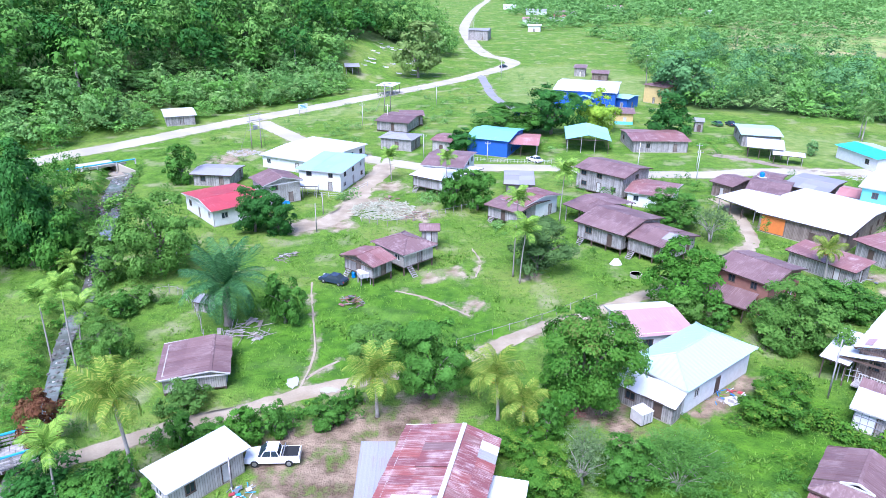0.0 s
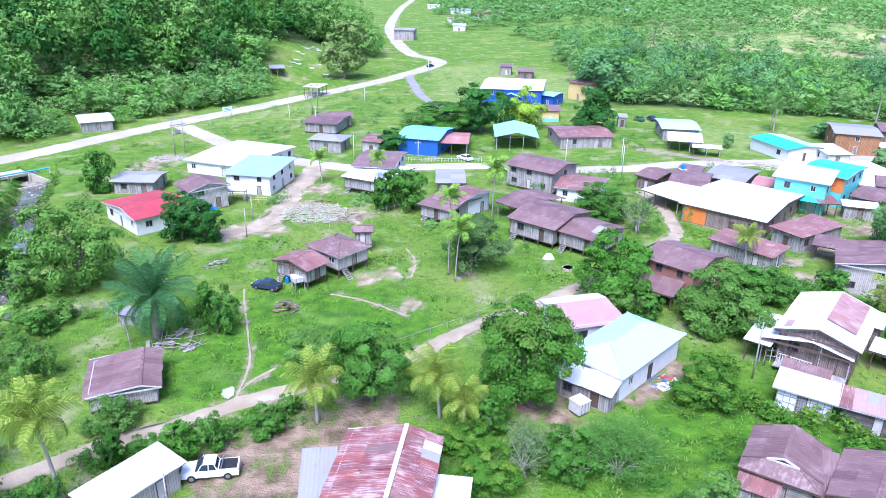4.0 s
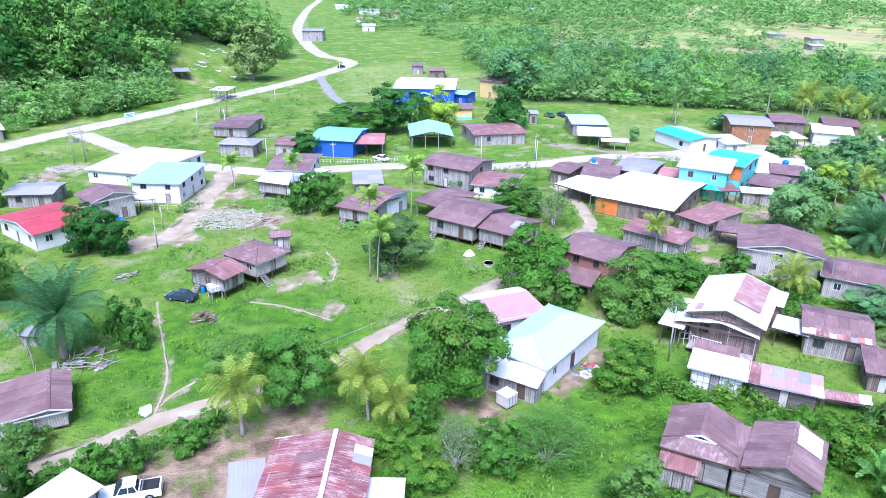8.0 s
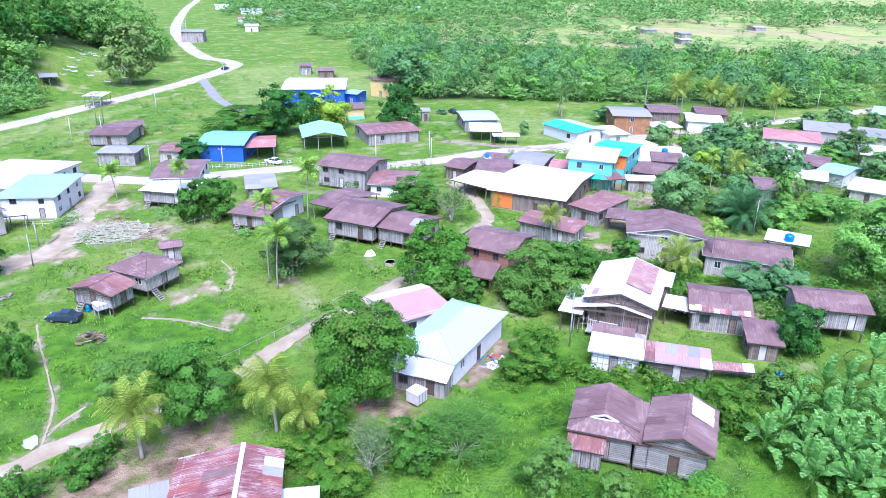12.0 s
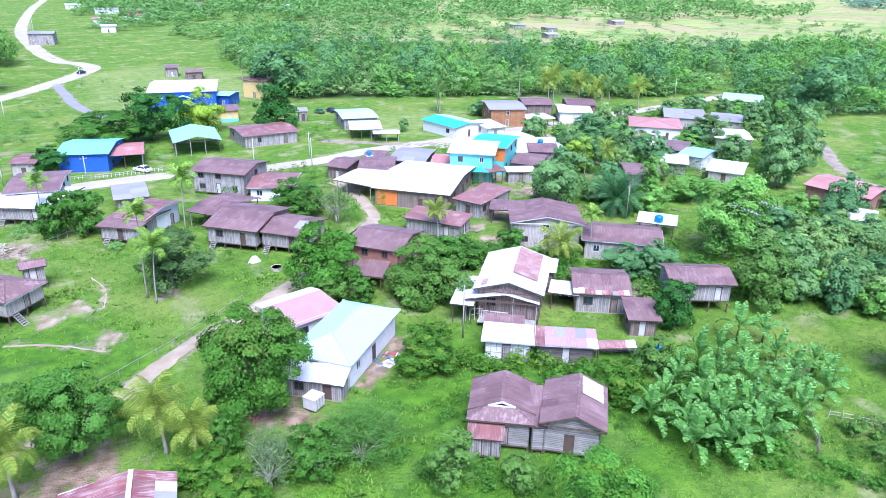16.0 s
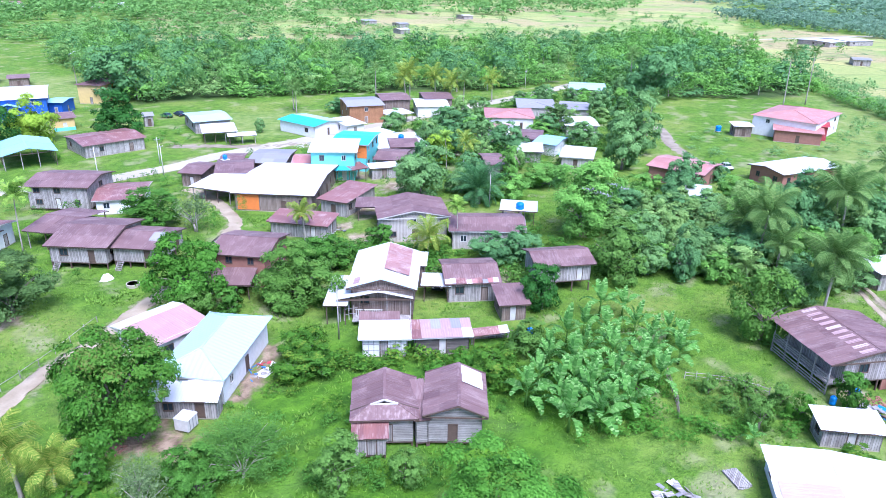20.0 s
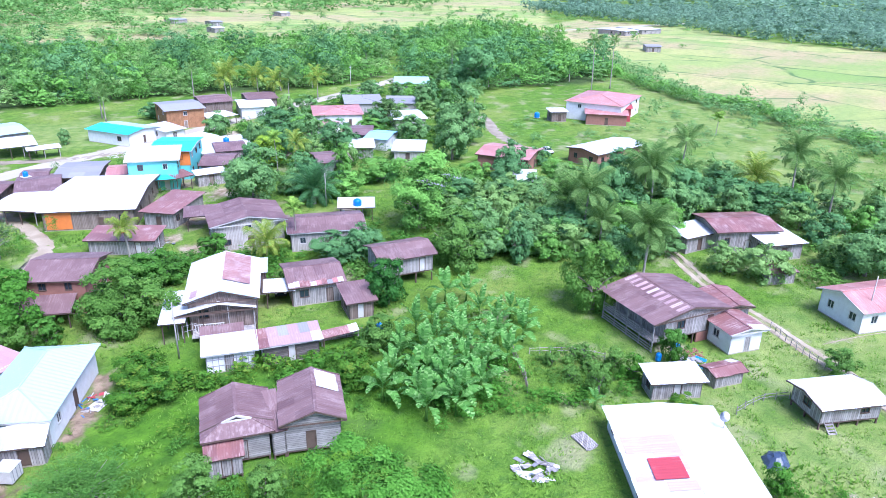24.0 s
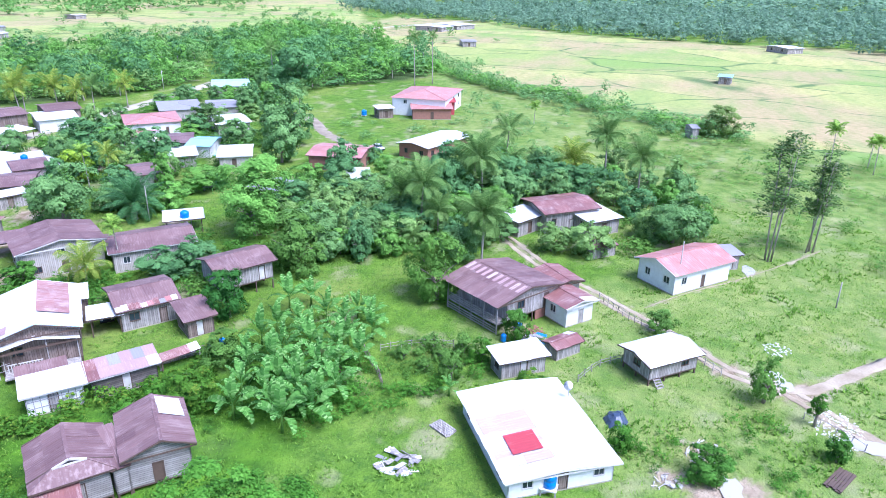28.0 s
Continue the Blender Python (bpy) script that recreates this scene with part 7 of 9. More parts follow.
grove("forest", "tall forest behind a burial ground", scatter([(-60, 345), (-34, 349), (6, 356), (4, 380), (2, 450), (-8, 560), (-70, 560)], 9.0, 71, lambda r: (r.uniform(12, 22), r.uniform(8, 13)), lambda x, y: inside(HILL, x, y) > 1, 6.0), "FOREST", 72, 720, 0.148)
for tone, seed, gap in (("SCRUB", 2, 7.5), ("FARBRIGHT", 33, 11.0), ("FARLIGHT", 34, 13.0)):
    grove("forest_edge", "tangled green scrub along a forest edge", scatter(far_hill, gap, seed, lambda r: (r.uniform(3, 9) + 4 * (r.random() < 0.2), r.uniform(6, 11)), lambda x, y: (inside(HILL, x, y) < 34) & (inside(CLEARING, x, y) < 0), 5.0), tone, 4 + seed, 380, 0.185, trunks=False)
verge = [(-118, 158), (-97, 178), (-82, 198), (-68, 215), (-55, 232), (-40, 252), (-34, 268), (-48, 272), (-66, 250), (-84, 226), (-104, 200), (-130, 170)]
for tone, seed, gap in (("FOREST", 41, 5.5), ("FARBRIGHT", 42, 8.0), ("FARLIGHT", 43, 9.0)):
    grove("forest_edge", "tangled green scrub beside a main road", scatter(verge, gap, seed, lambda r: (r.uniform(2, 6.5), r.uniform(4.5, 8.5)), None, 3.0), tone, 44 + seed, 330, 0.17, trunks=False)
# the belt beyond the village, in leaf tones with haze painted in
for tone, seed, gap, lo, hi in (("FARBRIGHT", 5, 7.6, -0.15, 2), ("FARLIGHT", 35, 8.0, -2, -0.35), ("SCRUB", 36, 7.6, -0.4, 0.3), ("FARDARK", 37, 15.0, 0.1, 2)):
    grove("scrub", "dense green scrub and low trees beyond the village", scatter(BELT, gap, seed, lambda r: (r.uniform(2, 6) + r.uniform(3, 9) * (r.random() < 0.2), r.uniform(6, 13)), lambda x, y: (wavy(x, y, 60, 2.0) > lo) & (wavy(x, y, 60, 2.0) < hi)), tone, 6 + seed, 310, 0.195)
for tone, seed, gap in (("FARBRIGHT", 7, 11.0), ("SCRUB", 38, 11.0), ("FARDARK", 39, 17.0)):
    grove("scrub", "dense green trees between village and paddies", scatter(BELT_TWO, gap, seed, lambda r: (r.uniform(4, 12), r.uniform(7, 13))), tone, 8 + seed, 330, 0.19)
hedge = [(311, 115), (262, 68), (255, 46), (233, 24), (220, 4), (208, -14), (204, -10), (215, 4), (228, 22), (248, 44), (256, 66), (305, 115)]
grove("hedge", "overgrown hedge along the paddy edge", scatter(hedge, 3.0, 9, lambda r: (r.uniform(2, 5), r.uniform(4.5, 8))), "FARBRIGHT", 10, 300, 0.17, "hedge")
hedge_line = [(330, 128), (262, 68), (255, 46), (233, 24), (220, 4), (206, -14)]
grove("hedge", "bushes and young trees along the paddy edge", scatter([(345, 125), (270, 84), (240, 50), (215, 18), (196, -12), (208, -24), (238, 14), (268, 44), (350, 108)], 5.0, 93, lambda r: (r.uniform(1.5, 4.5) + 4 * (r.random() < 0.12), r.uniform(4, 8)), lambda x, y: along(hedge_line, x, y) < 13), "FARMID", 94, 230, 0.18, "hedge", False)
# plantation and rear wood share leaf colours that stand in for haze
plantation = [(760, 400), (626, 262), (568, 150), (510, 86), (490, 8), (478, -58), (450, -110), (440, -250), (900, -350), (1300, 200), (1100, 600)]
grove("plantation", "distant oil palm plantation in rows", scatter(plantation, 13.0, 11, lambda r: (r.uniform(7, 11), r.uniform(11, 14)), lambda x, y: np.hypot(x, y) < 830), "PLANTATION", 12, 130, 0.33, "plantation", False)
rear = [(1000, 560), (860, 330), (840, 60), (840, -300), (1300, -700), (1900, 0), (1500, 900)]
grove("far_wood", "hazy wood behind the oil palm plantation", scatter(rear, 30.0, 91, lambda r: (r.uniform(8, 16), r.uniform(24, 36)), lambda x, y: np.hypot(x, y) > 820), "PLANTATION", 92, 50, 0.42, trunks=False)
beyond = [(60, 430), (124, 455), (146, 380), (196, 340), (260, 330), (420, 700), (500, 1100), (120, 1100), (60, 800)]
grove("far_trees", "distant trees round the far village", scatter(beyond, 12.0, 13, lambda r: (r.uniform(3, 9) + 4 * (r.random() < 0.2), r.uniform(8, 18)), lambda x, y: wavy(x, y, 150, 1.0) + 0.25 * wavy(x, y, 40, 2.0) > (0.1 + (np.hypot(x, y) < 470) * 0.3)), "SCRUB", 14, 150, 0.26)
back_fields = [(96, 355), (146, 352), (196, 322), (252, 302), (329, 246), (425, 228), (430, 330), (340, 480), (250, 580), (130, 600), (110, 470)]
grove("field_scrub", "low light green scrub and banana rows on far fields", scatter(back_fields, 6.5, 81, lambda r: (r.uniform(1.2, 3.4), r.uniform(4, 9)), lambda x, y: (np.abs(wavy(x, y, 130, 6.0)) < 0.10) | (wavy(x, y, 95, 3.0) > 0.45)), "FARLIGHT", 82, 90, 0.25, "scrub", False)
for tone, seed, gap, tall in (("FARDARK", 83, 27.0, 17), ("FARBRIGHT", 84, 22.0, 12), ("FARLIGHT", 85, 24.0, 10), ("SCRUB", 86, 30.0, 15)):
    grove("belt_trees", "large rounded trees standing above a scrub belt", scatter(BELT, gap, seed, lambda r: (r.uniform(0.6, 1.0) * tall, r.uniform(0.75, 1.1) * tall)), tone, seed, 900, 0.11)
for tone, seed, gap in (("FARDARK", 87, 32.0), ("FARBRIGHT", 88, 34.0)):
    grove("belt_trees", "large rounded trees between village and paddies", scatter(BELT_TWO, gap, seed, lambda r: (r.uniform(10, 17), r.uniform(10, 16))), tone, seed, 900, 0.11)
ridge_line = [(70, 640), (420, 520), (640, 420), (900, 560), (700, 1200), (80, 1250)]
grove("far_wood", "distant dark wood along the valley", scatter(ridge_line, 17.0, 89, lambda r: (r.uniform(7, 16), r.uniform(14, 22)), lambda x, y: wavy(x, y, 140, 3.0) + 0.5 * wavy(x, y, 47, 5.0) > -0.15 + 0.5 * (np.hypot(x, y) < 620)), "SCRUB", 90, 70, 0.33, trunks=False)
midfield = [(160, 330), (250, 230), (330, 150), (430, 100), (620, 160), (700, 420), (640, 640), (420, 700), (200, 600)]
grove("field_trees", "scattered trees among the paddy fields", scatter(midfield, 10.0, 15, lambda r: (r.uniform(1.5, 5) + 4 * (r.random() < 0.1), r.uniform(5, 10)), lambda x, y: (np.abs(wavy(x, y, 170, 5.0)) < 0.05) | (wavy(x, y, 120, 1.0) > 0.88)), "SCRUB", 16, 170, 0.23)
thicket = [(98, 62), (112, 78), (128, 72), (140, 55), (128, 30), (100, 34), (92, 42), (84, 40), (86, 54)]
for k, (x, y, h, w) in enumerate(scatter(thicket, 5.8, 17, lambda r: (r.uniform(3.5, 8), r.uniform(4, 7.5)), clear=1.5)):
    broadleaf(x, y, h, w, ("LIGHT", "MID", "BRIGHT", "LIGHT", "DARK")[k % 5])
village = [(95, 95), (150, 100), (215, 130), (240, 165), (160, 158), (110, 150), (95, 120)]
gardens = [(-12, 152), (5, 118), (20, 104), (34, 100), (46, 92), (60, 100), (75, 100), (100, 95), (112, 128), (100, 150), (60, 152), (30, 150)]
grove("garden_shrubs", "shrubs and garden plants between village houses", scatter(gardens, 5.0, 61, lambda r: (r.uniform(1.0, 4.2), r.uniform(1.8, 4.8)), lambda x, y: (wavy(x, y, 19, 4.0) > -0.2) & (x > 24), 0.5), "MID", 62, 420, 0.12)
uphill = [(-60, 190), (-15, 172), (60, 172), (100, 185), (80, 228), (40, 300), (10, 290), (-30, 240)]
grove("roadside_shrubs", "shrubs scattered over a grassy slope", scatter(uphill, 7.5, 63, lambda r: (r.uniform(0.7, 2.6), r.uniform(1.5, 4.0)), lambda x, y: wavy(x, y, 31, 2.0) > 0.15, 1.5), "SCRUB", 64, 200, 0.16)
for k, (x, y, h, w) in enumerate(scatter(village, 9.0, 77, lambda r: (r.uniform(3.5, 8.5), r.uniform(4, 7.5)), None, 1.2)):
    broadleaf(x, y, h, w, ("MID", "BRIGHT", "DARK", "LIGHT", "MID")[k % 5])
grove("garden_trees", "garden trees and bushes between village houses", scatter(village, 4.6, 19, lambda r: (r.uniform(1.2, 4.2), r.uniform(2.5, 5)), lambda x, y: wavy(x, y, 25, 3.0) > -0.6, 0.5), "MID", 20, 420, 0.13)
rough = [(190, 20), (160, 0), (128, -5), (112, -16), (120, -60), (200, -70), (215, -20), (205, 8)]
grove("rough_scrub", "rough green scrub on open ground", scatter(rough, 4.0, 21, lambda r: (r.uniform(0.7, 2.6), r.uniform(2.5, 5.5)), lambda x, y: wavy(x, y, 22, 1.0) > -0.1), "LIGHT", 22, 150, 0.17, "scrub", False)
meadow = [(142, 52), (160, 78), (186, 104), (222, 90), (262, 72), (235, 28), (212, -8), (170, -16), (140, -2)]
grove("rough_scrub", "low green bushes over a rough meadow", scatter(meadow, 5.5, 65, lambda r: (r.uniform(0.8, 3.2) + 3 * (r.random() < 0.08), r.uniform(2.2, 5.0)), lambda x, y: wavy(x, y, 26, 5.0) + 0.4 * wavy(x, y, 9, 2.0) > 0.0), "FARMID", 66, 150, 0.19, "scrub", False)
palm_wood = [(96, 24), (100, 48), (128, 48), (156, 44), (160, 16), (146, -2), (128, 2), (124, 22)]
for k, (x, y, h, w) in enumerate(scatter(palm_wood, 7.5, 67, lambda r: (r.uniform(3.0, 7.5), r.uniform(4, 7)), None, 1.6)):
    broadleaf(x, y, h, w, ("MID", "LIGHT", "DARK", "BRIGHT", "GREYG")[k % 5])
bank = [(-70, 140), (-62, 112), (-55, 92), (-52, 72), (-47, 56), (-36, 56), (-39, 72), (-43, 92), (-48, 112), (-56, 140)]
grove("bank_scrub", "leafy scrub on a stream bank", scatter(bank, 3.6, 23, lambda r: (r.uniform(0.6, 2.4), r.uniform(1.6, 3.6)), lambda x, y: wavy(x, y, 13, 3.0) > -0.5), "LIGHT", 24, 200, 0.19, "scrub", False)
grove("riverside_trees", "dense trees beside a stream", scatter(LEFT_WOOD, 6.0, 25, lambda r: (r.uniform(6, 13), r.uniform(6, 9)), clear=5.0), "MID", 26, 700, 0.1)

# grass tufts and low weeds
rng_g = np.random.default_rng(5)
count = 90000
rr = np.sqrt(rng_g.uniform(30 ** 2, 140 ** 2, count))
aa = np.radians(rng_g.uniform(-112, 42, count))
tx, ty = -np.sin(aa) * rr, np.cos(aa) * rr
ok = wavy(tx, ty, 11, 2.0) + 0.6 * wavy(tx, ty, 4, 3.0) + rng_g.uniform(-0.9, 0.9, count) > 0.0
for pts, width, _ in TRACKS:
    ok &= along(pts, tx, ty) > width / 2 + 0.3
for spots, size in BARES:
    for px, py in spots:
        ok &= np.hypot(tx - px, ty - py) > size * 0.9
for hx, hy, yaw, hl, hd in HOUSES:
    c, s_ = math.cos(radians(yaw)), math.sin(radians(yaw))
    u, v = (tx - hx) * c + (ty - hy) * s_, -(tx - hx) * s_ + (ty - hy) * c
    ok &= ~((u > 0) & (u < hl) & (v > 0) & (v < hd))
tx, ty = tx[ok], ty[ok]
tz = ground_z(tx, ty)
tufts = []
tall = 1 + 1.2 * np.clip(wavy(tx, ty, 17, 6.0), 0, 1)
for k in range(4):
    a = k * 1.57 + rng_g.uniform(0, 1.5, len(tx))
    h = rng_g.uniform(0.10, 0.24, len(tx)) * tall
    dx, dy = np.cos(a), np.sin(a)
    cx, cy = tx + rng_g.normal(0, 0.12, len(tx)), ty + rng_g.normal(0, 0.12, len(tx))
    w, lean = h * 0.34, 1.1 * h
    q = np.stack([np.column_stack([cx - dx * w, cy - dy * w, tz - 0.02]), np.column_stack([cx + dx * w, cy + dy * w, tz - 0.02]),
                  np.column_stack([cx + dy * lean, cy - dx * lean, tz + h])], 1)
    tufts.append(q.reshape(-1, 3))
tv = np.concatenate(tufts)
tagged(new("grass", mesh_of("grass", tv, np.arange(len(tv)).reshape(-1, 3), LEAF["GRASS"])), "uneven tufts of bright green grass and weeds", "grass", kind="stuff")


# ---- vehicles ----
def shell(profile, half, material, name, parent, tuck=0.0, label=""):
    """A body from its side outline, extruded across with the upper edge tucked in."""
    top = max(z for x, z in profile)
    low = min(z for x, z in profile)
    n = len(profile)
    v, f = [], []
    for side in (-1, 1):
        for x, z in profile:
            k = (z - low) / (top - low)
            v.append((x, side * (half - tuck * k), z))
    f.append(tuple(range(n)))
    f.append(tuple(range(2 * n - 1, n - 1, -1)))
    for i in range(n):
        j = (i + 1) % n
        f.append((j, i, n + i, n + j))
    ob = part(name, Solid().add(v, f), material, parent, label)
    return ob


def wheels(root, xs, half, radius):
    for x in xs:
        for side in (-1, 1):
            tyre = part("wheel", Solid().tube([(x, side * (half - 0.2), radius), (x, side * half, radius)], [radius, radius], 16), RUBBER, root)
            part("rim", Solid().tube([(x, side * (half - 0.02), radius), (x, side * (half + 0.012), radius)], [radius * 0.62, radius * 0.55], 12), STEEL, tyre)


def car(x, y, heading, paint, label, kind="car"):
    root = thing(kind, pose(x, y, gz(x, y) + 0.02, 0, 0, heading), label, kind)
    if kind == "pickup_truck":
        shell([(-2.6, 0.45), (2.55, 0.45), (2.62, 0.75), (2.5, 1.0), (1.25, 1.12), (1.2, 1.14), (-2.58, 1.14), (-2.62, 0.8)], 0.9, paint, "body", root, 0.06)
        shell([(-0.75, 1.13), (1.25, 1.13), (0.55, 1.74), (-0.45, 1.78)], 0.82, PANE, "cabin_glass", root, 0.14)
        shell([(-0.6, 1.70), (0.6, 1.70), (0.42, 1.79), (-0.42, 1.81)], 0.72, paint, "roof", root, 0.05)
        for px in (-0.72, 0.05, 0.98):
            part("pillar", Solid().tube([(px, -0.83, 1.12), (px * 0.62, -0.71, 1.74)], [0.045, 0.04], 5).tube([(px, 0.83, 1.12), (px * 0.62, 0.71, 1.74)], [0.045, 0.04], 5), paint, root)
        part("load_bed", Solid().box(-2.45, -0.85, -0.72, 0.72, 1.1, 1.155), RUBBER, root, "black load bed liner")
        part("sport_bar", Solid().tube([(-1.0, -0.74, 1.14), (-1.15, -0.7, 1.55), (-1.15, 0.7, 1.55), (-1.0, 0.74, 1.14)], [0.05] * 4, 6), STEEL, root)
        wheels(root, (-1.6, 1.6), 0.92, 0.38)
        long_ = 2.6
    else:
        shell([(-2.1, 0.35), (2.1, 0.35), (2.18, 0.62), (1.95, 0.82), (1.0, 0.93), (-1.5, 0.97), (-2.15, 0.9), (-2.18, 0.6)], 0.84, paint, "body", root, 0.08)
        shell([(-1.55, 0.95), (1.05, 0.92), (0.35, 1.42), (-0.9, 1.44)], 0.76, PANE, "cabin_glass", root, 0.16)
        shell([(-0.95, 1.38), (0.45, 1.38), (0.3, 1.45), (-0.85, 1.47)], 0.64, paint, "roof", root, 0.05)
        for px in (-1.4, -0.3, 0.95):
            part("pillar", Solid().tube([(px, -0.76, 0.93), (px * 0.55 - 0.1, -0.62, 1.42)], [0.04, 0.035], 5).tube([(px, 0.76, 0.93), (px * 0.55 - 0.1, 0.62, 1.42)], [0.04, 0.035], 5), paint, root)
        wheels(root, (-1.3, 1.32), 0.85, 0.31)
        long_ = 2.17
    for side in (-1, 1):
        part("headlight", Solid().box(long_ - 0.12, long_ + 0.01, side * 0.62 - 0.16, side * 0.62 + 0.16, 0.68, 0.83), TRIM, root, "clear headlight")
        part("tail_light", Solid().box(-long_ - 0.012, -long_ + 0.1, side * 0.7 - 0.1, side * 0.7 + 0.1, 0.66, 0.88), RED, root, "red tail light")
    part("bumper", Solid().box(long_ - 0.05, long_ + 0.07, -0.8, 0.8, 0.38, 0.58), RUBBER, root)
    return root


car(-15.7, 54.0, 183, CARWHITE, "white pickup truck parked on wet dirt", "pickup_truck")
car(-15.9, 94.3, 155, CARDARK, "dark blue saloon car parked on grass")
car(61.9, 131.4, 125, CARWHITE, "white car parked under a carport roof")
car(22.2, 165.0, 125, CARWHITE, "white van parked beside the road")
car(62.8, 69.0, 225, CARDARK, "dark car parked inside a carport")
car(114.2, 171.2, 178, CARDARK, "dark car parked under a house roof")
car(158.9, 72.2, 230, CARWHITE, "white car parked beside a lane")
car(27.4, 331.4, 52, CARDARK, "dark car driving on the main road")
car(82.6, 210.0, 100, plain("green_paint", (0.05, 0.17, 0.05), rough=0.4), "dark green old truck parked on grass")
car(86.6, 210.0, 95, CARDARK, "dark old vehicle parked on grass")
car(-17.0, 46.3, 215, CARWHITE, "white car parked beside a shed")


# ---- poles, rails, fences ----
def pole(x, y, h, cross=True):
    root = thing("utility_pole", pose(x, y, gz(x, y)), "slim grey utility pole with a cross-arm" if cross else "thin leaning wooden pole", "pole")
    part("shaft", Solid().tube([(0, 0, -0.3), (0, 0, h)], [0.11, 0.07], 8), TRIM if cross else GREYWOOD, root, smooth=True)
    if cross:
        part("cross_arm", Solid().box(-0.7, 0.7, -0.05, 0.05, h - 0.6, h - 0.48), STEEL, root)
        for k in (-0.6, 0.0, 0.6):
            part("insulator", Solid().lathe([(0.05, 0), (0.07, 0.06), (0.04, 0.16)], 8, (k, 0, h - 0.48)), TRIM, root)


for x, y, h, cross in [(-23.6, 203.4, 6.4, True), (-4.7, 167.0, 6.0, True), (59.7, 160.1, 6.2, True), (91.2, 239.9, 7.6, True), (43.7, 152.5, 8.0, True), (43.0, 65.8, 7.4, False), (98.4, -1.6, 7.5, False),
                       (56.6, 150.7, 6.9, True), (-22.1, 115.5, 5.2, False), (-22.4, 124.6, 4.2, False), (10.7, 164.5, 5.0, True), (-16.1, 201.4, 6.7, True)]:
    pole(x, y, h, cross)
for x, y, h, cross in [(-2.4, 237.4, 6.6, True), (210.7, 179.1, 7.0, True), (95.1, 89.1, 6.6, False), (99.8, -22.8, 3.9, False), (46.5, 112.7, 3.6, False), (19.9, 501.5, 12.0, True), (-18.6, 50.2, 3.6, False), (24.0, 300.0, 8.0, True)]:
    pole(x, y, h, cross)


def h_frame(x, y, turn, h):
    root = thing("power_frame", pose(x, y, gz(x, y), 0, 0, turn), "twin-pole power frame with cross-arms and stays", "power pole")
    for k in (-1.3, 1.3):
        part("shaft", Solid().tube([(k, 0, -0.3), (k, 0, h)], [0.14, 0.1], 8), PALEBARK, root, smooth=True)
        part("stay", Solid().tube([(k, 0, h * 0.85), (k * 2.6, 2.0, 0)], [0.03, 0.03], 4), STEEL, root)
    for z in (h * 0.55, h * 0.8, h - 0.2):
        part("cross_arm", Solid().box(-2.0, 2.0, -0.07, 0.07, z - 0.08, z + 0.08), STEEL, root)
    part("transformer", Solid().box(-0.5, 0.5, -0.35, 0.35, h * 0.56, h * 0.56 + 0.9), STEEL, root)


h_frame(-47.3, 174.3, 40, 9.0)
h_frame(-17.9, 224.2, 50, 9.0)


def fence(name, label, line, gap, h, rails, material=GREYWOOD, wobble=0.06, seed=1):
    rng = random.Random(seed)
    pts = smooth_line(line, 0.2)
    run = np.concatenate([[0], np.cumsum(np.linalg.norm(np.diff(pts, axis=0), axis=1))])
    n = max(2, int(run[-1] / gap))
    spots = [(np.interp(run[-1] * k / n, run, pts[:, 0]), np.interp(run[-1] * k / n, run, pts[:, 1])) for k in range(n + 1)]
    x0, y0 = spots[0]
    root = thing(name, pose(x0, y0, gz(x0, y0)), label, "fence")
    tops = []
    for x, y in spots:
        hh = h * rng.uniform(0.85, 1.12)
        lx, ly = rng.uniform(-wobble, wobble), rng.uniform(-wobble, wobble)
        p = (x - x0, y - y0, 0)
        part("post", Solid().tube([(p[0], p[1], -0.2), (p[0] + lx, p[1] + ly, hh)], [0.055, 0.045], 5), material, root)
        tops.append(p)
    for k in range(rails):
        z = h * (0.85 - 0.4 * k)
        for a, b in zip(tops[:-1], tops[1:]):
            part("rail", Solid().tube([(a[0], a[1], z + rng.uniform(-0.05, 0.05)), (b[0], b[1], z + rng.uniform(-0.05, 0.05))], [0.035, 0.03], 4), material, root)
    return root


fence("fence", "weathered timber post fence behind a clearing", [(-14.8, 121.1), (-9.4, 118.9), (-2.4, 123.8), (5.2, 129.0)], 1.7, 1.2, 1, seed=2)
fence("fence", "broken grey timber fence round a yard", [(-43.1, 87.0), (-37.9, 89.9), (-32.5, 83.1), (-29.8, 77.1)], 1.3, 1.3, 1, wobble=0.2, seed=3)
fence("fence", "rough bamboo fence beside a dirt track", [(91.0, 8.8), (86.2, 4.5), (83.4, 0.7)], 1.1, 1.1, 2, wobble=0.12, seed=4)
fence("fence", "rough timber rail fence beside a hut", [(68.5, 8.4), (72.6, 6.6), (74.8, 4.2)], 1.5, 1.0, 2, wobble=0.1, seed=5)
fence("fence", "rough timber rail fence by a track", [(78.3, -3.0), (77.2, -5.2), (75.5, -7.0)], 1.1, 1.0, 2, wobble=0.12, seed=6)
fence("fence", "pale stick fence beside a track", [(69.6, -15.0), (67.1, -18.7), (65.6, -19.9)], 1.4, 0.9, 1, wobble=0.15, seed=7)
fence("fence", "dark bamboo garden fence", [(66.2, 33.8), (64.2, 32.0), (62.4, 30.4), (59.8, 28.6)], 0.5, 1.2, 2, BARK, 0.1, 8)
fence("fence", "garden fence overgrown with plants", [(67.3, 32.1), (70.1, 28.1), (71.2, 24.0)], 1.2, 1.0, 2, wobble=0.08, seed=9)
fence("fence", "thin wire fence posts along a track", [(2.0, 76.2), (13.4, 83.3), (22.2, 90.0)], 2.6, 1.0, 1, wobble=0.05, seed=10)
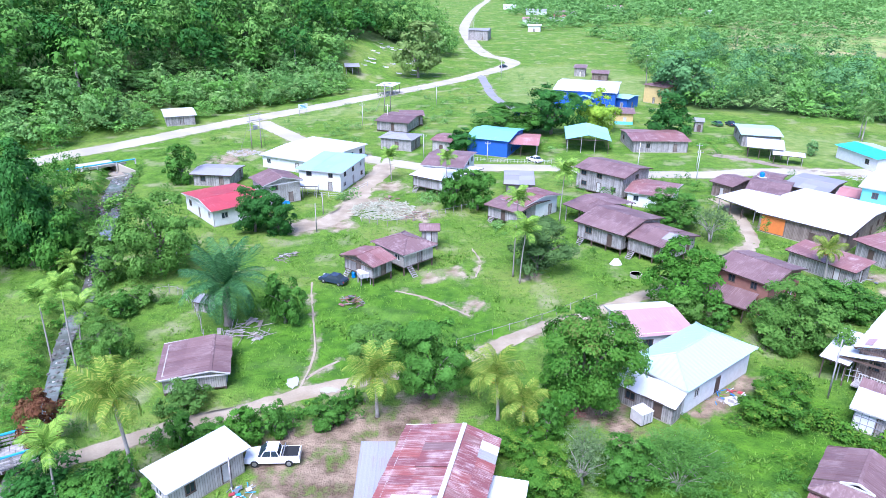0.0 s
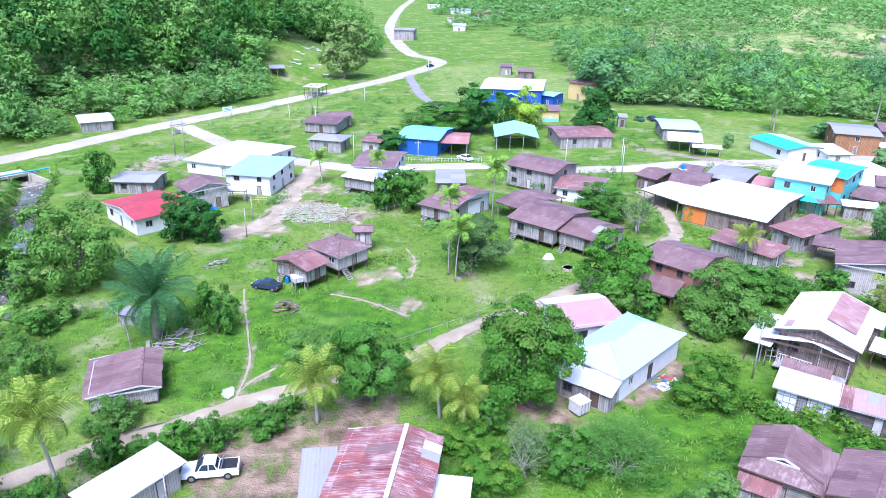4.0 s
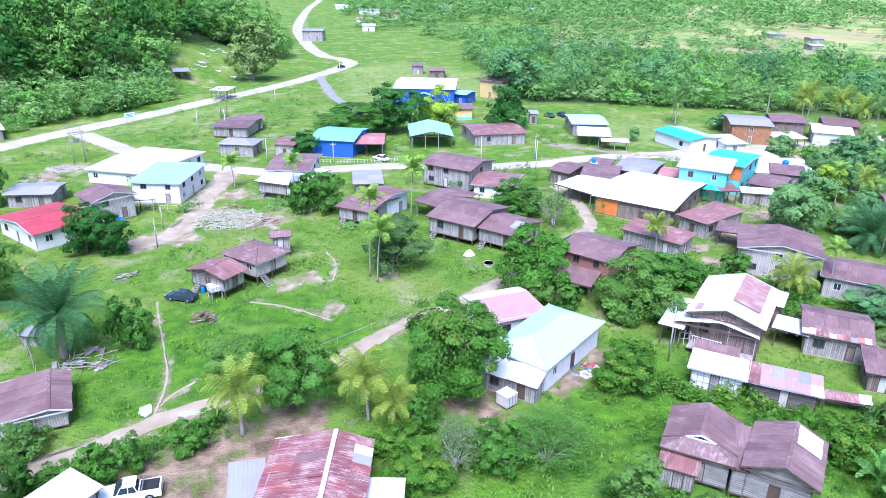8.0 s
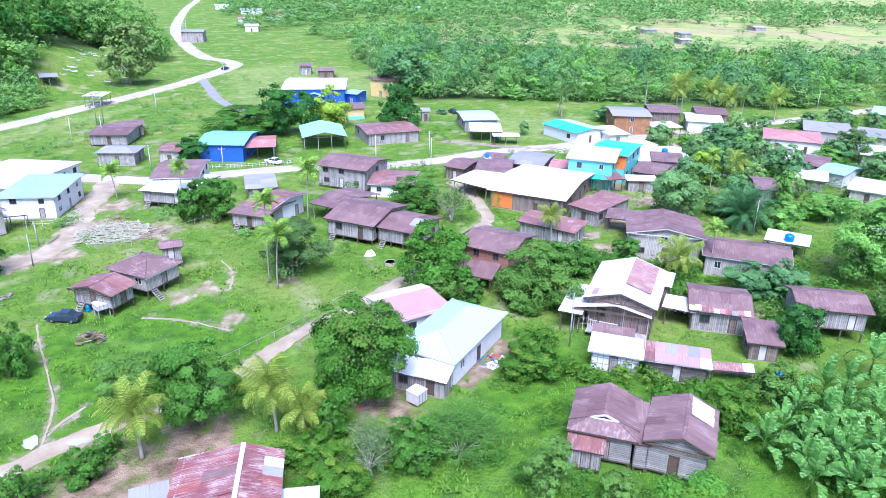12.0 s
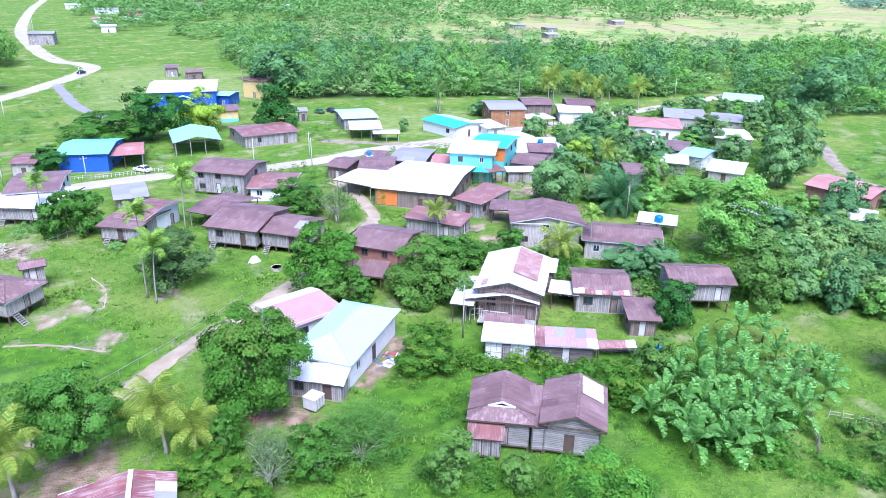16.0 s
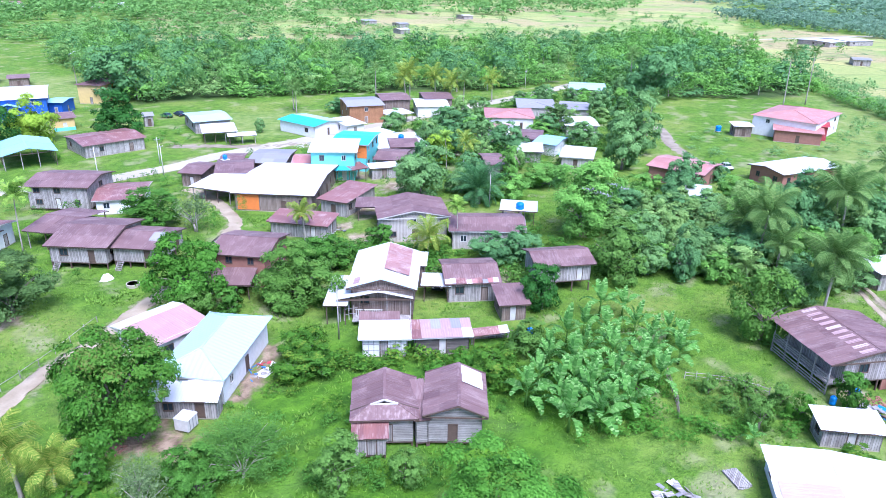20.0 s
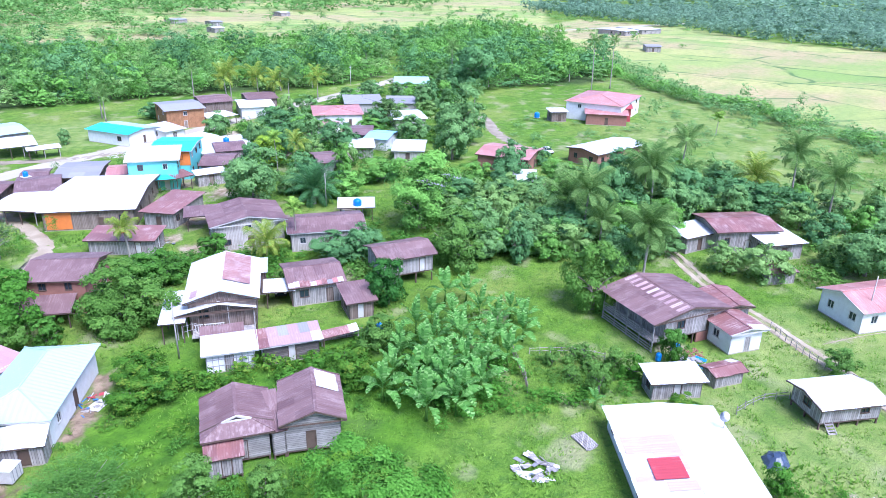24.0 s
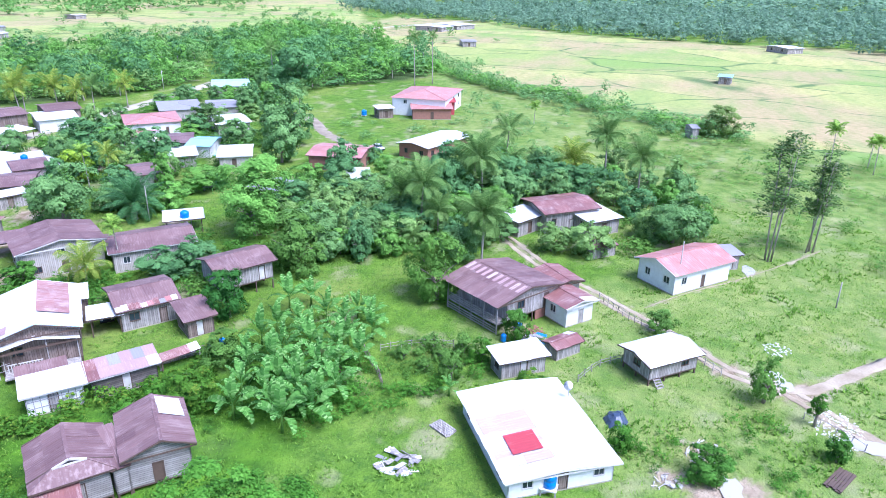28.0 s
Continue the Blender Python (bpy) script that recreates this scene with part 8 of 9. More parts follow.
fence("fence", "white rail fence round a house", [(-27.5, 136.6), (-20.9, 135.0), (-16.0, 143.0)], 1.6, 1.1, 2, TRIM, 0.02, 11)
fence("fence", "white picket fence before a blue house", [(6.0, 165.5), (15.0, 163.8), (26.0, 163.4)], 0.8, 1.0, 2, TRIM, 0.02, 12)
fence("fence", "timber verandah railing of a stilt house", [(86.0, 28.0), (82.0, 24.6), (77.6, 20.6)], 1.0, 2.2, 2, GREYWOOD, 0.01, 13)
fence("fence", "timber porch railing of a plank house", [(46.4, 69.4), (48.6, 68.4), (50.8, 66.9)], 0.6, 1.9, 2, TRIM, 0.01, 14)
fence("fence", "timber garden fence behind a shed", [(51.0, 58.0), (55.6, 54.6), (60.2, 51.0)], 0.9, 1.3, 2, BARK, 0.08, 15)


# ---- culvert and bridge ----
def culvert():
    a, b = Vector((-84.3, 147.3, 0)), Vector((-71.6, 158.3, 0))
    d = (b - a).normalized()
    yaw = math.degrees(math.atan2(d.y, d.x))
    ln = (b - a).length
    root = thing("culvert", pose(a.x, a.y, 0.0, 0, 0, yaw), "concrete twin-cell road culvert with a blue handrail", "culvert")
    part("headwall", Solid().box(2.5, ln - 2.0, 0.0, 0.35, 0.25, 0.75), CONCRETE, root)
    for x in (5.4, 9.0, 12.6):
        part("pier", Solid().box(x - 0.16, x + 0.16, -0.3, 5.5, -1.9, 0.25), CONCRETE, root)
    part("roof_slab", Solid().box(5.3, 12.7, 0.0, 5.5, 0.22, 0.5), CONCRETE, root)
    part("apron", Solid().box(5.0, 13.2, -4.5, 5.5, -1.45, -1.2), DIRT, root)
    part("sill", Solid().box(4.8, 13.4, -5.0, -4.5, -1.5, -0.95), CONCRETE, root)
    for x, e in ((5.2, -2.6), (12.8, 2.6)):
        part("wing_wall", Solid().add([(x, 0, -1.8), (x + e, -4.2, -1.8), (x + e, -4.2, -0.7), (x, 0, 0.7), (x + 0.3, 0, -1.8), (x + e + 0.3, -4.2, -1.8), (x + e + 0.3, -4.2, -0.7), (x + 0.3, 0, 0.7)],
                                      [(0, 1, 2, 3), (4, 7, 6, 5), (3, 2, 6, 7), (1, 5, 6, 2), (0, 3, 7, 4), (0, 4, 5, 1)]), CONCRETE, root)
    part("handrail", Solid().tube([(0, -0.1, 1.15), (ln, -0.1, 1.15)], [0.16, 0.16], 8), BLUERAIL, root, "thick turquoise-blue pipe rail")
    for k in range(5):
        part("rail_post", Solid().box(k * ln / 4 - 0.12, k * ln / 4 + 0.12, -0.22, 0.02, 0.0, 1.2), TRIM, root)


culvert()


def timber_bridge():
    root = thing("bridge", pose(-47.0, 47.6, 0.05, 0, 0, 32), "short timber bridge with slatted sides and blue rail", "bridge")
    for k in range(24):
        part("deck_board", Solid().box(k * 0.46, k * 0.46 + 0.43, 0.2, 4.0, -0.05, 0.05), GREYWOOD, root)
    for y in (0.1, 4.05):
        for z in (0.35, 0.75, 1.15):
            part("side_board", Solid().box(0, 11, y, y + 0.06, z - 0.1, z + 0.1), GREYWOOD, root)
        for k in range(12):
            part("side_post", Solid().box(k * 0.98, k * 0.98 + 0.12, y + 0.07, y + 0.17, -0.3, 1.35), GREYWOOD, root)
        part("top_rail", Solid().box(-0.2, 11.2, y - 0.03, y + 0.2, 1.36, 1.5), BLUERAIL, root, "bright blue painted rail")
    for y in (0.4, 3.6):
        part("beam", Solid().box(-0.4, 11.4, y, y + 0.4, -0.5, -0.06), DARKTRIM, root)


timber_bridge()


# ---- water tanks, dishes, heaps ----
def water_tank(x, y, stand, material, label, h=1.5, r=0.55):
    root = thing("water_tank", pose(x, y, gz(x, y)), label, "water tank")
    part("tank", Solid().lathe([(r * 0.96, 0), (r, 0.1), (r, h * 0.42), (r * 0.95, h * 0.45), (r, h * 0.48), (r, h * 0.82), (r * 0.7, h * 0.95), (r * 0.3, h)], 20, (0, 0, stand)), material, root, smooth=True)
    part("lid", Solid().lathe([(r * 0.32, 0), (r * 0.32, 0.06), (r * 0.1, 0.09)], 14, (0, 0, stand + h)), material, root)
    if stand > 0.2:
        part("platform", Solid().box(-0.75, 0.75, -0.75, 0.75, stand - 0.12, stand), TRIM, root)
        for a in (-0.65, 0.65):
            for b in (-0.65, 0.65):
                part("leg", Solid().box(a - 0.06, a + 0.06, b - 0.06, b + 0.06, -0.1, stand - 0.12), GREYWOOD, root)


water_tank(49.6, 8.2, 0.8, BRIGHTBLUE, "blue plastic water tank on a white stand", 1.6, 0.6)
water_tank(93.0, 79.6, 2.3, BRIGHTBLUE, "blue plastic water tank on a timber stand", 1.6, 0.75)
water_tank(60.4, 49.5, 0.9, BRIGHTBLUE, "small blue water drum on a stand", 1.1, 0.42)
water_tank(21.0, 200.0, 4.2, BRIGHTBLUE, "blue-green water tank behind a house", 1.8, 0.9)
water_tank(109.0, 132.4, 3.4, BRIGHTBLUE, "blue water tank above a roof", 1.4, 0.7)
water_tank(74.6, 18.6, 0.1, BRIGHTBLUE, "blue plastic drum standing by a house", 1.0, 0.35)
water_tank(-13.2, 96.2, 0.05, BRIGHTBLUE, "blue plastic barrel beneath a stilt house", 0.95, 0.32)
water_tank(67.0, 142.0, 3.6, BRIGHTBLUE, "small blue tank on a roof", 1.0, 0.5)
water_tank(196.0, 93.0, 0.3, BRIGHTBLUE, "blue water tank beside a villa shed", 1.6, 0.8)


def box_tank(x, y, yaw, stand, label, w=1.5, h=1.2):
    root = thing("cistern", pose(x, y, gz(x, y), 0, 0, yaw), label, "water tank")
    part("tank", Solid().box(-w / 2, w / 2, -w / 2, w / 2, stand, stand + h), TRIM, root)
    part("lid", Solid().box(-w / 2 - 0.04, w / 2 + 0.04, -w / 2 - 0.04, w / 2 + 0.04, stand + h, stand + h + 0.06), WHITEWALL, root)
    for k in (-0.3, 0.0, 0.3):
        part("rib", Solid().box(k * w - 0.04, k * w + 0.04, -w / 2 - 0.03, -w / 2, stand, stand + h), ZINC, root)
    if stand > 0.3:
        for a in (-1, 1):
            for b in (-1, 1):
                part("leg", Solid().box(a * w * 0.42 - 0.07, a * w * 0.42 + 0.07, b * w * 0.42 - 0.07, b * w * 0.42 + 0.07, -0.1, stand), GREYWOOD, root)


box_tank(21.0, 60.9, 30, 0.3, "pale square cistern on blocks", 1.6, 1.3)
box_tank(64.5, 63.4, 320, 0.0, "white square water cistern on the lawn", 1.3, 1.3)
box_tank(-11.4, 94.2, 25, 1.2, "white cistern on tall timber legs", 1.7, 0.7)


def dish(x, y, z, yaw, label, r=0.55):
    root = thing("satellite_dish", pose(x, y, z, 0, 0, yaw), label, "satellite dish")
    prof = [(0.02, 0.0), (r * 0.4, 0.03), (r * 0.75, 0.11), (r, 0.2), (r * 0.98, 0.22), (r * 0.7, 0.14), (r * 0.3, 0.06)]
    ob = part("bowl", Solid().lathe(prof, 18), WHITEWALL, root, smooth=True)
    ob.matrix_basis = pose(0, 0, 0.9, 55, 0, 0)
    part("mast", Solid().tube([(0, 0, -0.4), (0, 0, 0.9)], [0.04, 0.04], 6), STEEL, root)
    part("feed_arm", Solid().tube([(0, -0.05, 0.85), (0, -0.55, 1.15)], [0.02, 0.02], 4), STEEL, root)


dish(83.2, 25.2, 3.6, 200, "white satellite dish on a verandah roof edge")
dish(61.6, 8.6, 2.8, 250, "white satellite dish at a roof corner", 0.5)


def plank_stack(x, y, yaw, n, length, label, material=GREYWOOD):
    root = thing("plank_stack", pose(x, y, gz(x, y), 0, 0, yaw), label, "timber")
    rng = random.Random(int(x * 3))
    for k in range(n):
        row, lvl = k % 6, k // 6
        ob = part("plank", Solid().box(-length / 2 * rng.uniform(0.85, 1.05), length / 2, row * 0.26, row * 0.26 + 0.22, 0.05 + lvl * 0.09, 0.11 + lvl * 0.09), material, root)
        ob.rotation_euler = (0, 0, rng.uniform(-0.03, 0.03))


plank_stack(55.8, 19.6, 60, 12, 2.6, "neat stack of grey planks on grass")
plank_stack(59.7, -17.5, 330, 12, 3.6, "dark stack of planks on grass", DARKTRIM)
plank_stack(62.3, 33.8, 80, 18, 2.8, "stack of dark weathered boards among bananas", DARKTRIM)
plank_stack(57.0, 53.6, 325, 24, 5.0, "pile of weathered boards beside a shed", GREYWOOD)
plank_stack(32.2, 64.2, 20, 6, 1.6, "small heap of pale boards on grass", TRIM)


def heap(name, label, x, y, r, n, materials, long_, seed, flat=0.25, category="debris", boards=0.3):
    """A heap of sticks, sheets and scraps lying across one another."""
    rng = random.Random(seed)
    root = thing(name, pose(x, y, gz(x, y)), label, category)
    for k in range(n):
        a, d = rng.uniform(0, 6.28), r * math.sqrt(rng.random())
        px, py, pz = math.cos(a) * d, math.sin(a) * d, flat * r * (1 - (d / r) ** 2) * rng.uniform(0.2, 1.0) + 0.05
        b, ln = rng.uniform(0, 6.28), long_ * rng.uniform(0.5, 1.2)
        dx, dy, dz = math.cos(b) * ln / 2, math.sin(b) * ln / 2, rng.uniform(-0.15, 0.25)
        dz = min(dz, max(0.0, pz - 0.03))
        if rng.random() < boards:
            s = Solid().box(-ln * 0.3, ln * 0.3, -0.25, 0.25, -0.02, 0.02, pose(px, py, pz, rng.uniform(-15, 15), rng.uniform(-15, 15), math.degrees(b)))
            part("board", s, rng.choice(materials), root)
        else:
            part("stick", Solid().tube([(px - dx, py - dy, pz - dz), (px + dx, py + dy, pz + dz)], [0.06, 0.035], 5), rng.choice(materials), root)


heap("scrap_heap", "heap of white roofing scraps and boards on grass", 48.8, 22.3, 1.9, 26, [WHITEWALL, TRIM, GREYWOOD, ZINC, GREYWOOD], 2.2, 1, 0.3, boards=0.85)
heap("brushwood", "tangled fallen logs and branches beneath a palm", -25.2, 79.0, 3.2, 46, [BARK, PALEBARK, GREYWOOD], 2.6, 2)
heap("log_pile", "reddish-brown cut logs and roots", -5.0, 124.2, 2.6, 24, [BRICK, WOOD], 1.6, 3)
heap("log_pile", "reddish-brown cut stumps on bare ground", -10.5, 134.0, 2.4, 20, [BRICK, WOOD], 1.4, 4)
heap("scrap_heap", "rusty heap of old machinery on grass", -12.6, 87.6, 1.8, 42, [RUST, STEEL, DARKTRIM, BRICK, GREYWOOD], 1.3, 5, 0.55)
heap("scrap_heap", "scattered household clutter beside a white house", 29.6, 66.4, 2.2, 22, [TRIM, STEEL, BRIGHTBLUE, BRICK], 0.9, 6, 0.2)
heap("scrap_heap", "scattered clutter in front of a shed", -17.6, 49.6, 1.3, 22, [BLUERAIL, RED, TRIM, STEEL], 0.8, 7, 0.25)
heap("brushwood", "small heap of dark branches on grass", -24.6, 103.6, 2.0, 22, [BARK, GREYWOOD], 1.6, 8)
heap("brushwood", "cut branches by a garden edge", 36.6, 62.0, 1.5, 18, [GREYWOOD, PALEBARK], 1.6, 9)
heap("scrap_heap", "white rubble and scraps beside a track", 60.4, -4.8, 2.0, 24, [WHITEWALL, TRIM, GRAVEL], 0.7, 10, 0.12)
heap("scrap_heap", "boards and clutter behind a stream tree", -43.1, 104.4, 2.6, 30, [WHITEWALL, RED, DARKTRIM, GREYWOOD], 1.6, 11, 0.2)
heap("scrap_heap", "stored goods under a shelter", 93.4, 82.6, 2.0, 26, [TRIM, STEEL, DARKTRIM, BRIGHTBLUE], 1.2, 12, 0.35)
heap("scrap_heap", "clutter and a red motor in a yard", 64.6, 97.4, 2.0, 20, [RED, STEEL, DARKTRIM, TRIM], 1.0, 13, 0.3)
heap("scrap_heap", "rubble and boards in front of a house wall", 54.6, -1.6, 1.4, 16, [TRIM, GRAVEL, GREYWOOD], 0.8, 14, 0.15)

# cut pale branches over a clearing, and rubble
def litter(name, label, cx, cy, rx, ry, n, size, material, seed, z0=0.05):
    r = np.random.default_rng(seed)
    s = Solid()
    for k in range(n):
        a, d = r.uniform(0, 6.28), math.sqrt(r.random())
        x, y = cx + math.cos(a) * d * rx, cy + math.sin(a) * d * ry
        b, ln = r.uniform(0, 6.28), size * r.uniform(0.4, 1.3)
        z = gz(x, y) + z0 + (r.uniform(0, 0.25) if size > 1 else 0.0)
        s.tube([(x, y, z), (x + math.cos(b) * ln, y + math.sin(b) * ln, z + (r.uniform(-0.04, 0.25) if size > 1 else 0.0))], [0.1, 0.05], 4)
    tagged(new(name, s.mesh(name, material)), label, "litter", kind="stuff")


litter("branch_litter", "pale felled branches strewn over a clearing", -11.0, 127.0, 6.5, 5.5, 420, 1.3, plain("pale_branches", (0.52, 0.50, 0.36), (0.36, 0.36, 0.24), 0.9), 1)
litter("stone_litter", "white stones and gravel at a track fork", 68.6, -18.0, 3.4, 2.4, 160, 0.35, WHITEWALL, 2, 0.02)
litter("stone_litter", "white stones beside the rutted track", 76.2, -12.6, 2.6, 1.6, 90, 0.3, WHITEWALL, 3, 0.02)
litter("stone_litter", "grey rubble at the roadside", -49.5, 169.5, 4.0, 3.0, 120, 0.8, GRAVEL, 4, 0.02)
def stream_stones(name, label, n, seed):
    """Rounded stones of many sizes on the stream bed and along its edges."""
    r = np.random.default_rng(seed)
    s = Solid()
    for k in range(n):
        i = int(r.integers(2, len(sl) - 2))
        w = float(half[i, 0]) * r.uniform(-1.25, 1.25)
        x, y = sl[i] + sn[i] * w
        q = r.uniform(0.12, 0.42)
        z = -1.25 if abs(w) < half[i, 0] else gz(x, y)
        v = [(x + q * a * r.uniform(0.75, 1.15), y + q * b * r.uniform(0.75, 1.15), z + q * c) for a, b, c in ((1, 0, -0.2), (0, 1, -0.2), (-1, 0, -0.2), (0, -1, -0.2), (0.55, 0.45, 0.42), (-0.45, 0.55, 0.5), (-0.55, -0.45, 0.4), (0.45, -0.55, 0.48))]
        s.add(v, [(0, 1, 4), (1, 5, 4), (1, 2, 5), (2, 6, 5), (2, 3, 6), (3, 7, 6), (3, 0, 7), (0, 4, 7), (4, 5, 6, 7)])
    tagged(new(name, s.mesh(name, GRAVEL if seed % 2 else plain("wet_stone", (0.10, 0.095, 0.085), (0.17, 0.16, 0.14), 0.5))), label, "stones", kind="stuff")


stream_stones("stream_stones", "wet dark stones in a shallow stream", 520, 2)
stream_stones("stream_stones", "pale stones along a stream", 50, 3)
litter("stone_litter", "dark stones in the stream bed", -66.0, 132.0, 3.5, 9.0, 160, 0.5, DARKTRIM, 5, -1.2 + 1.9)
litter("stone_litter", "white rubble scattered over grass", 84.0, -13.8, 1.8, 1.6, 50, 0.3, WHITEWALL, 6, 0.02)
litter("stone_litter", "pale scraps by the village road", 101.0, 154.0, 9.0, 3.0, 200, 0.7, TRIM, 7, 0.02)
litter("brick_litter", "broken red bricks on bare ground", 14.2, 62.4, 1.6, 0.9, 60, 0.25, BRICK, 8, 0.02)
litter("brick_litter", "orange bricks heaped by a house", 78.8, 15.6, 1.2, 1.2, 70, 0.3, BRICK, 9, 0.05)

# graves on the hillside clearing
for k in range(26):
    gx_, gy_ = random.Random(k).uniform(-36, -12), random.Random(k + 99).uniform(300, 345)
    root = thing("grave", pose(gx_, gy_, gz(gx_, gy_), 0, 0, random.Random(k).uniform(-15, 15)), "white-painted low grave on a grassy slope", "grave", "burial ground")
    part("slab", Solid().box(-1.1, 1.1, -0.55, 0.55, -0.2, 0.2), GRAVEL if k % 3 else WHITEWALL, root)
    part("headstone", Solid().box(-1.2, -1.05, -0.35, 0.35, -0.2, 0.6), TRIM, root)

# roadside sign, hutch, tarpaulins, concrete ring
root = thing("sign_board", pose(-43.3, 216.1, gz(-43.3, 216.1), 0, 0, 35), "white roadside sign board on two posts", "sign")
part("panel", Solid().box(-1.5, 1.5, -0.05, 0.05, 1.8, 3.6), WHITEWALL, root)
for k in (-1.2, 1.2):
    part("post", Solid().tube([(k, 0.1, -0.2), (k, 0.1, 3.6)], [0.06, 0.06], 6), STEEL, root)
for z, w in ((3.2, 1.0), (2.8, 0.8), (2.4, 1.1)):
    part("text_bar", Solid().box(-w, w, -0.06, -0.052, z - 0.09, z + 0.09), BLUERAIL, root)
house(-33.6, 84.6, 340, 2.6, 2.0, 1.4, 0.3, "mono", ZINC, GREYWOOD, "small animal hutch with scrap sheet roof", stilt=0.4)
for x, y, r, material, label in ((62.6, 3.6, 1.7, plain("dark_tarp", (0.03, 0.05, 0.09), (0.06, 0.08, 0.12), 0.35), "dark blue tarpaulin over a heap"), (27.8, 102.7, 1.0, WHITEWALL, "white tarpaulin heap on grass"),
                                 (78.6, 17.6, 1.0, BRIGHTBLUE, "crumpled bright blue tarpaulin"), (139.6, 108.2, 3.2, LBLUE, "light blue tarpaulin spread over goods"), (-31.4, 131.0, 1.6, BRIGHTBLUE, "bright blue tarpaulin under a canopy"),
                                 (119.0, 170.0, 1.2, BRIGHTBLUE, "blue tarpaulin beside the road")):
    rt = random.Random(int(x))
    pts = [(math.cos(a * 0.5236) * r * q * rt.uniform(0.85, 1.15), math.sin(a * 0.5236) * r * q * 0.7 * rt.uniform(0.85, 1.15), h * rt.uniform(0.8, 1.2)) for q, h in ((1.0, 0.0), (0.72, 0.45), (0.35, 0.8)) for a in range(12)]
    faces = [(i * 12 + k, i * 12 + (k + 1) % 12, (i + 1) * 12 + (k + 1) % 12, (i + 1) * 12 + k) for i in range(2) for k in range(12)] + [tuple(range(24, 36))]
    ob = new("tarpaulin", Solid().add(pts, faces).mesh("tarpaulin", material))
    ob.location = (x, y, gz(x, y))
    tagged(ob, label, "tarpaulin")
root = thing("well_ring", pose(29.8, 97.9, gz(29.8, 97.9)), "round concrete well ring on grass", "well")
part("ring", Solid().lathe([(0.9, 0), (0.95, 0.5), (0.8, 0.5), (0.75, 0.1)], 20), CONCRETE, root)

# standing water; its base colour is lightened to paint in the sky's reflection
m_, nt_, b_ = nodes_of("puddle_water")
b_.inputs["Base Color"].default_value, b_.inputs["Roughness"].default_value = (0.42, 0.40, 0.37, 1), 0.06
for x, y, rx, ry in ((66.6, -20.6, 1.4, 3.0), (55.2, -7.4, 2.6, 1.0), (75.6, -14.0, 1.2, 1.0), (109.5, -12.0, 2.4, 1.0), (-16.6, 67.4, 0.8, 1.4), (-12.4, 66.0, 1.4, 0.6)):
    rp_ = random.Random(int(x))
    pts = [(0, 0, 0)] + [(math.cos(a * 0.3927) * rx * rp_.uniform(0.6, 1.15), math.sin(a * 0.3927) * ry * rp_.uniform(0.6, 1.15), 0) for a in range(16)]
    ob = new("puddle", Solid().add(pts, [(0, 1 + k, 1 + (k + 1) % 16) for k in range(16)]).mesh("puddle", m_))
    ob.location = (x, y, gz(x, y) + 0.09)
    tagged(ob, "pale puddle of standing water on mud", "puddle")

ob = part("wall_panel", Solid().box(0.5, 4.6, -0.03, -0.004, 0.3, 3.3), ORANGE, [o for o in bpy.data.objects if o.get("label") == "orange-walled house with a wide white roof"][0], "bright orange painted boards")
ob.location = (0.55, 0.55, 0)
ob = part("wall_panel", Solid().box(0.0, 4.0, -0.03, -0.004, 3.2, 6.2), ORANGE, [o for o in bpy.data.objects if o.get("label") == "two-storey turquoise house with a bright turquoise roof"][0], "bright orange painted boards")
ob.location = (4.6, 0.55, 0)

# faded red patch on the broad white roof
big = [o for o in bpy.data.objects if o.get("label") == "large white house with a broad white sheet roof"][0]
lay_sheets(big, (0.4, 9.4, 2.3 + 0.4 * 0.4 / 5.65 + 0.035), (0, -1, 0), (5.65, 0, 0.4), 7.6, 5.0, PALEPINK, 0, random.Random(9), [WHITE], 0.25)
lay_sheets(big, (2.0, 6.0, 2.3 + 0.4 * 2.0 / 5.65 + 0.15), (0, -1, 0), (5.65, 0, 0.4), 2.8, 2.8, RED, 0, random.Random(4))


# ---- low garden plants and weeds between the houses ----
def weeds(spots, r, n, tone, seed, h=(0.4, 1.3), label="low leafy garden plants and weeds"):
    rng = np.random.default_rng(seed)
    out = []
    for px, py in spots:
        for k in range(n):
            a, d = rng.uniform(0, 6.28), r * math.sqrt(rng.random())
            hh = rng.uniform(*h)
            out.append((px + math.cos(a) * d, py + math.sin(a) * d, hh, hh * rng.uniform(1.1, 2.0)))
    ok = []
    for q in out:
        inside_house = False
        for hx, hy, yaw, hl, hd in HOUSES:
            c, s_ = math.cos(radians(yaw)), math.sin(radians(yaw))
            u, v = (q[0] - hx) * c + (q[1] - hy) * s_, -(q[0] - hx) * s_ + (q[1] - hy) * c
            if 0 < u < hl and 0 < v < hd:
                inside_house = True
        if not inside_house:
            ok.append(q)
    grove("undergrowth", label, ok, tone, seed, 110, 0.26, "plants", False)


weeds([(40.1, 59.5), (43.5, 57.2), (47.9, 54.0), (52.0, 51.5), (57.9, 50.0)], 2.0, 14, "GARDEN", 41, (0.8, 2.2))
weeds([(59.0, 42.8), (56.0, 40.0), (52.0, 40.5), (62.0, 38.0), (49.0, 43.5)], 3.2, 14, "MID", 42)
weeds([(56.7, 30.1), (61.5, 24.5), (67.7, 20.2), (58.5, 27.0), (53.5, 33.0)], 2.4, 16, "BRIGHT", 43)
weeds([(66.0, 28.0), (70.0, 26.5), (67.5, 24.0), (64.0, 26.5)], 2.6, 16, "LIGHT", 44)
weeds([(-15.1, 60.4), (-19.0, 58.6), (-23.0, 57.0), (-27.0, 57.0), (-10.5, 61.2)], 1.7, 12, "MID", 45)
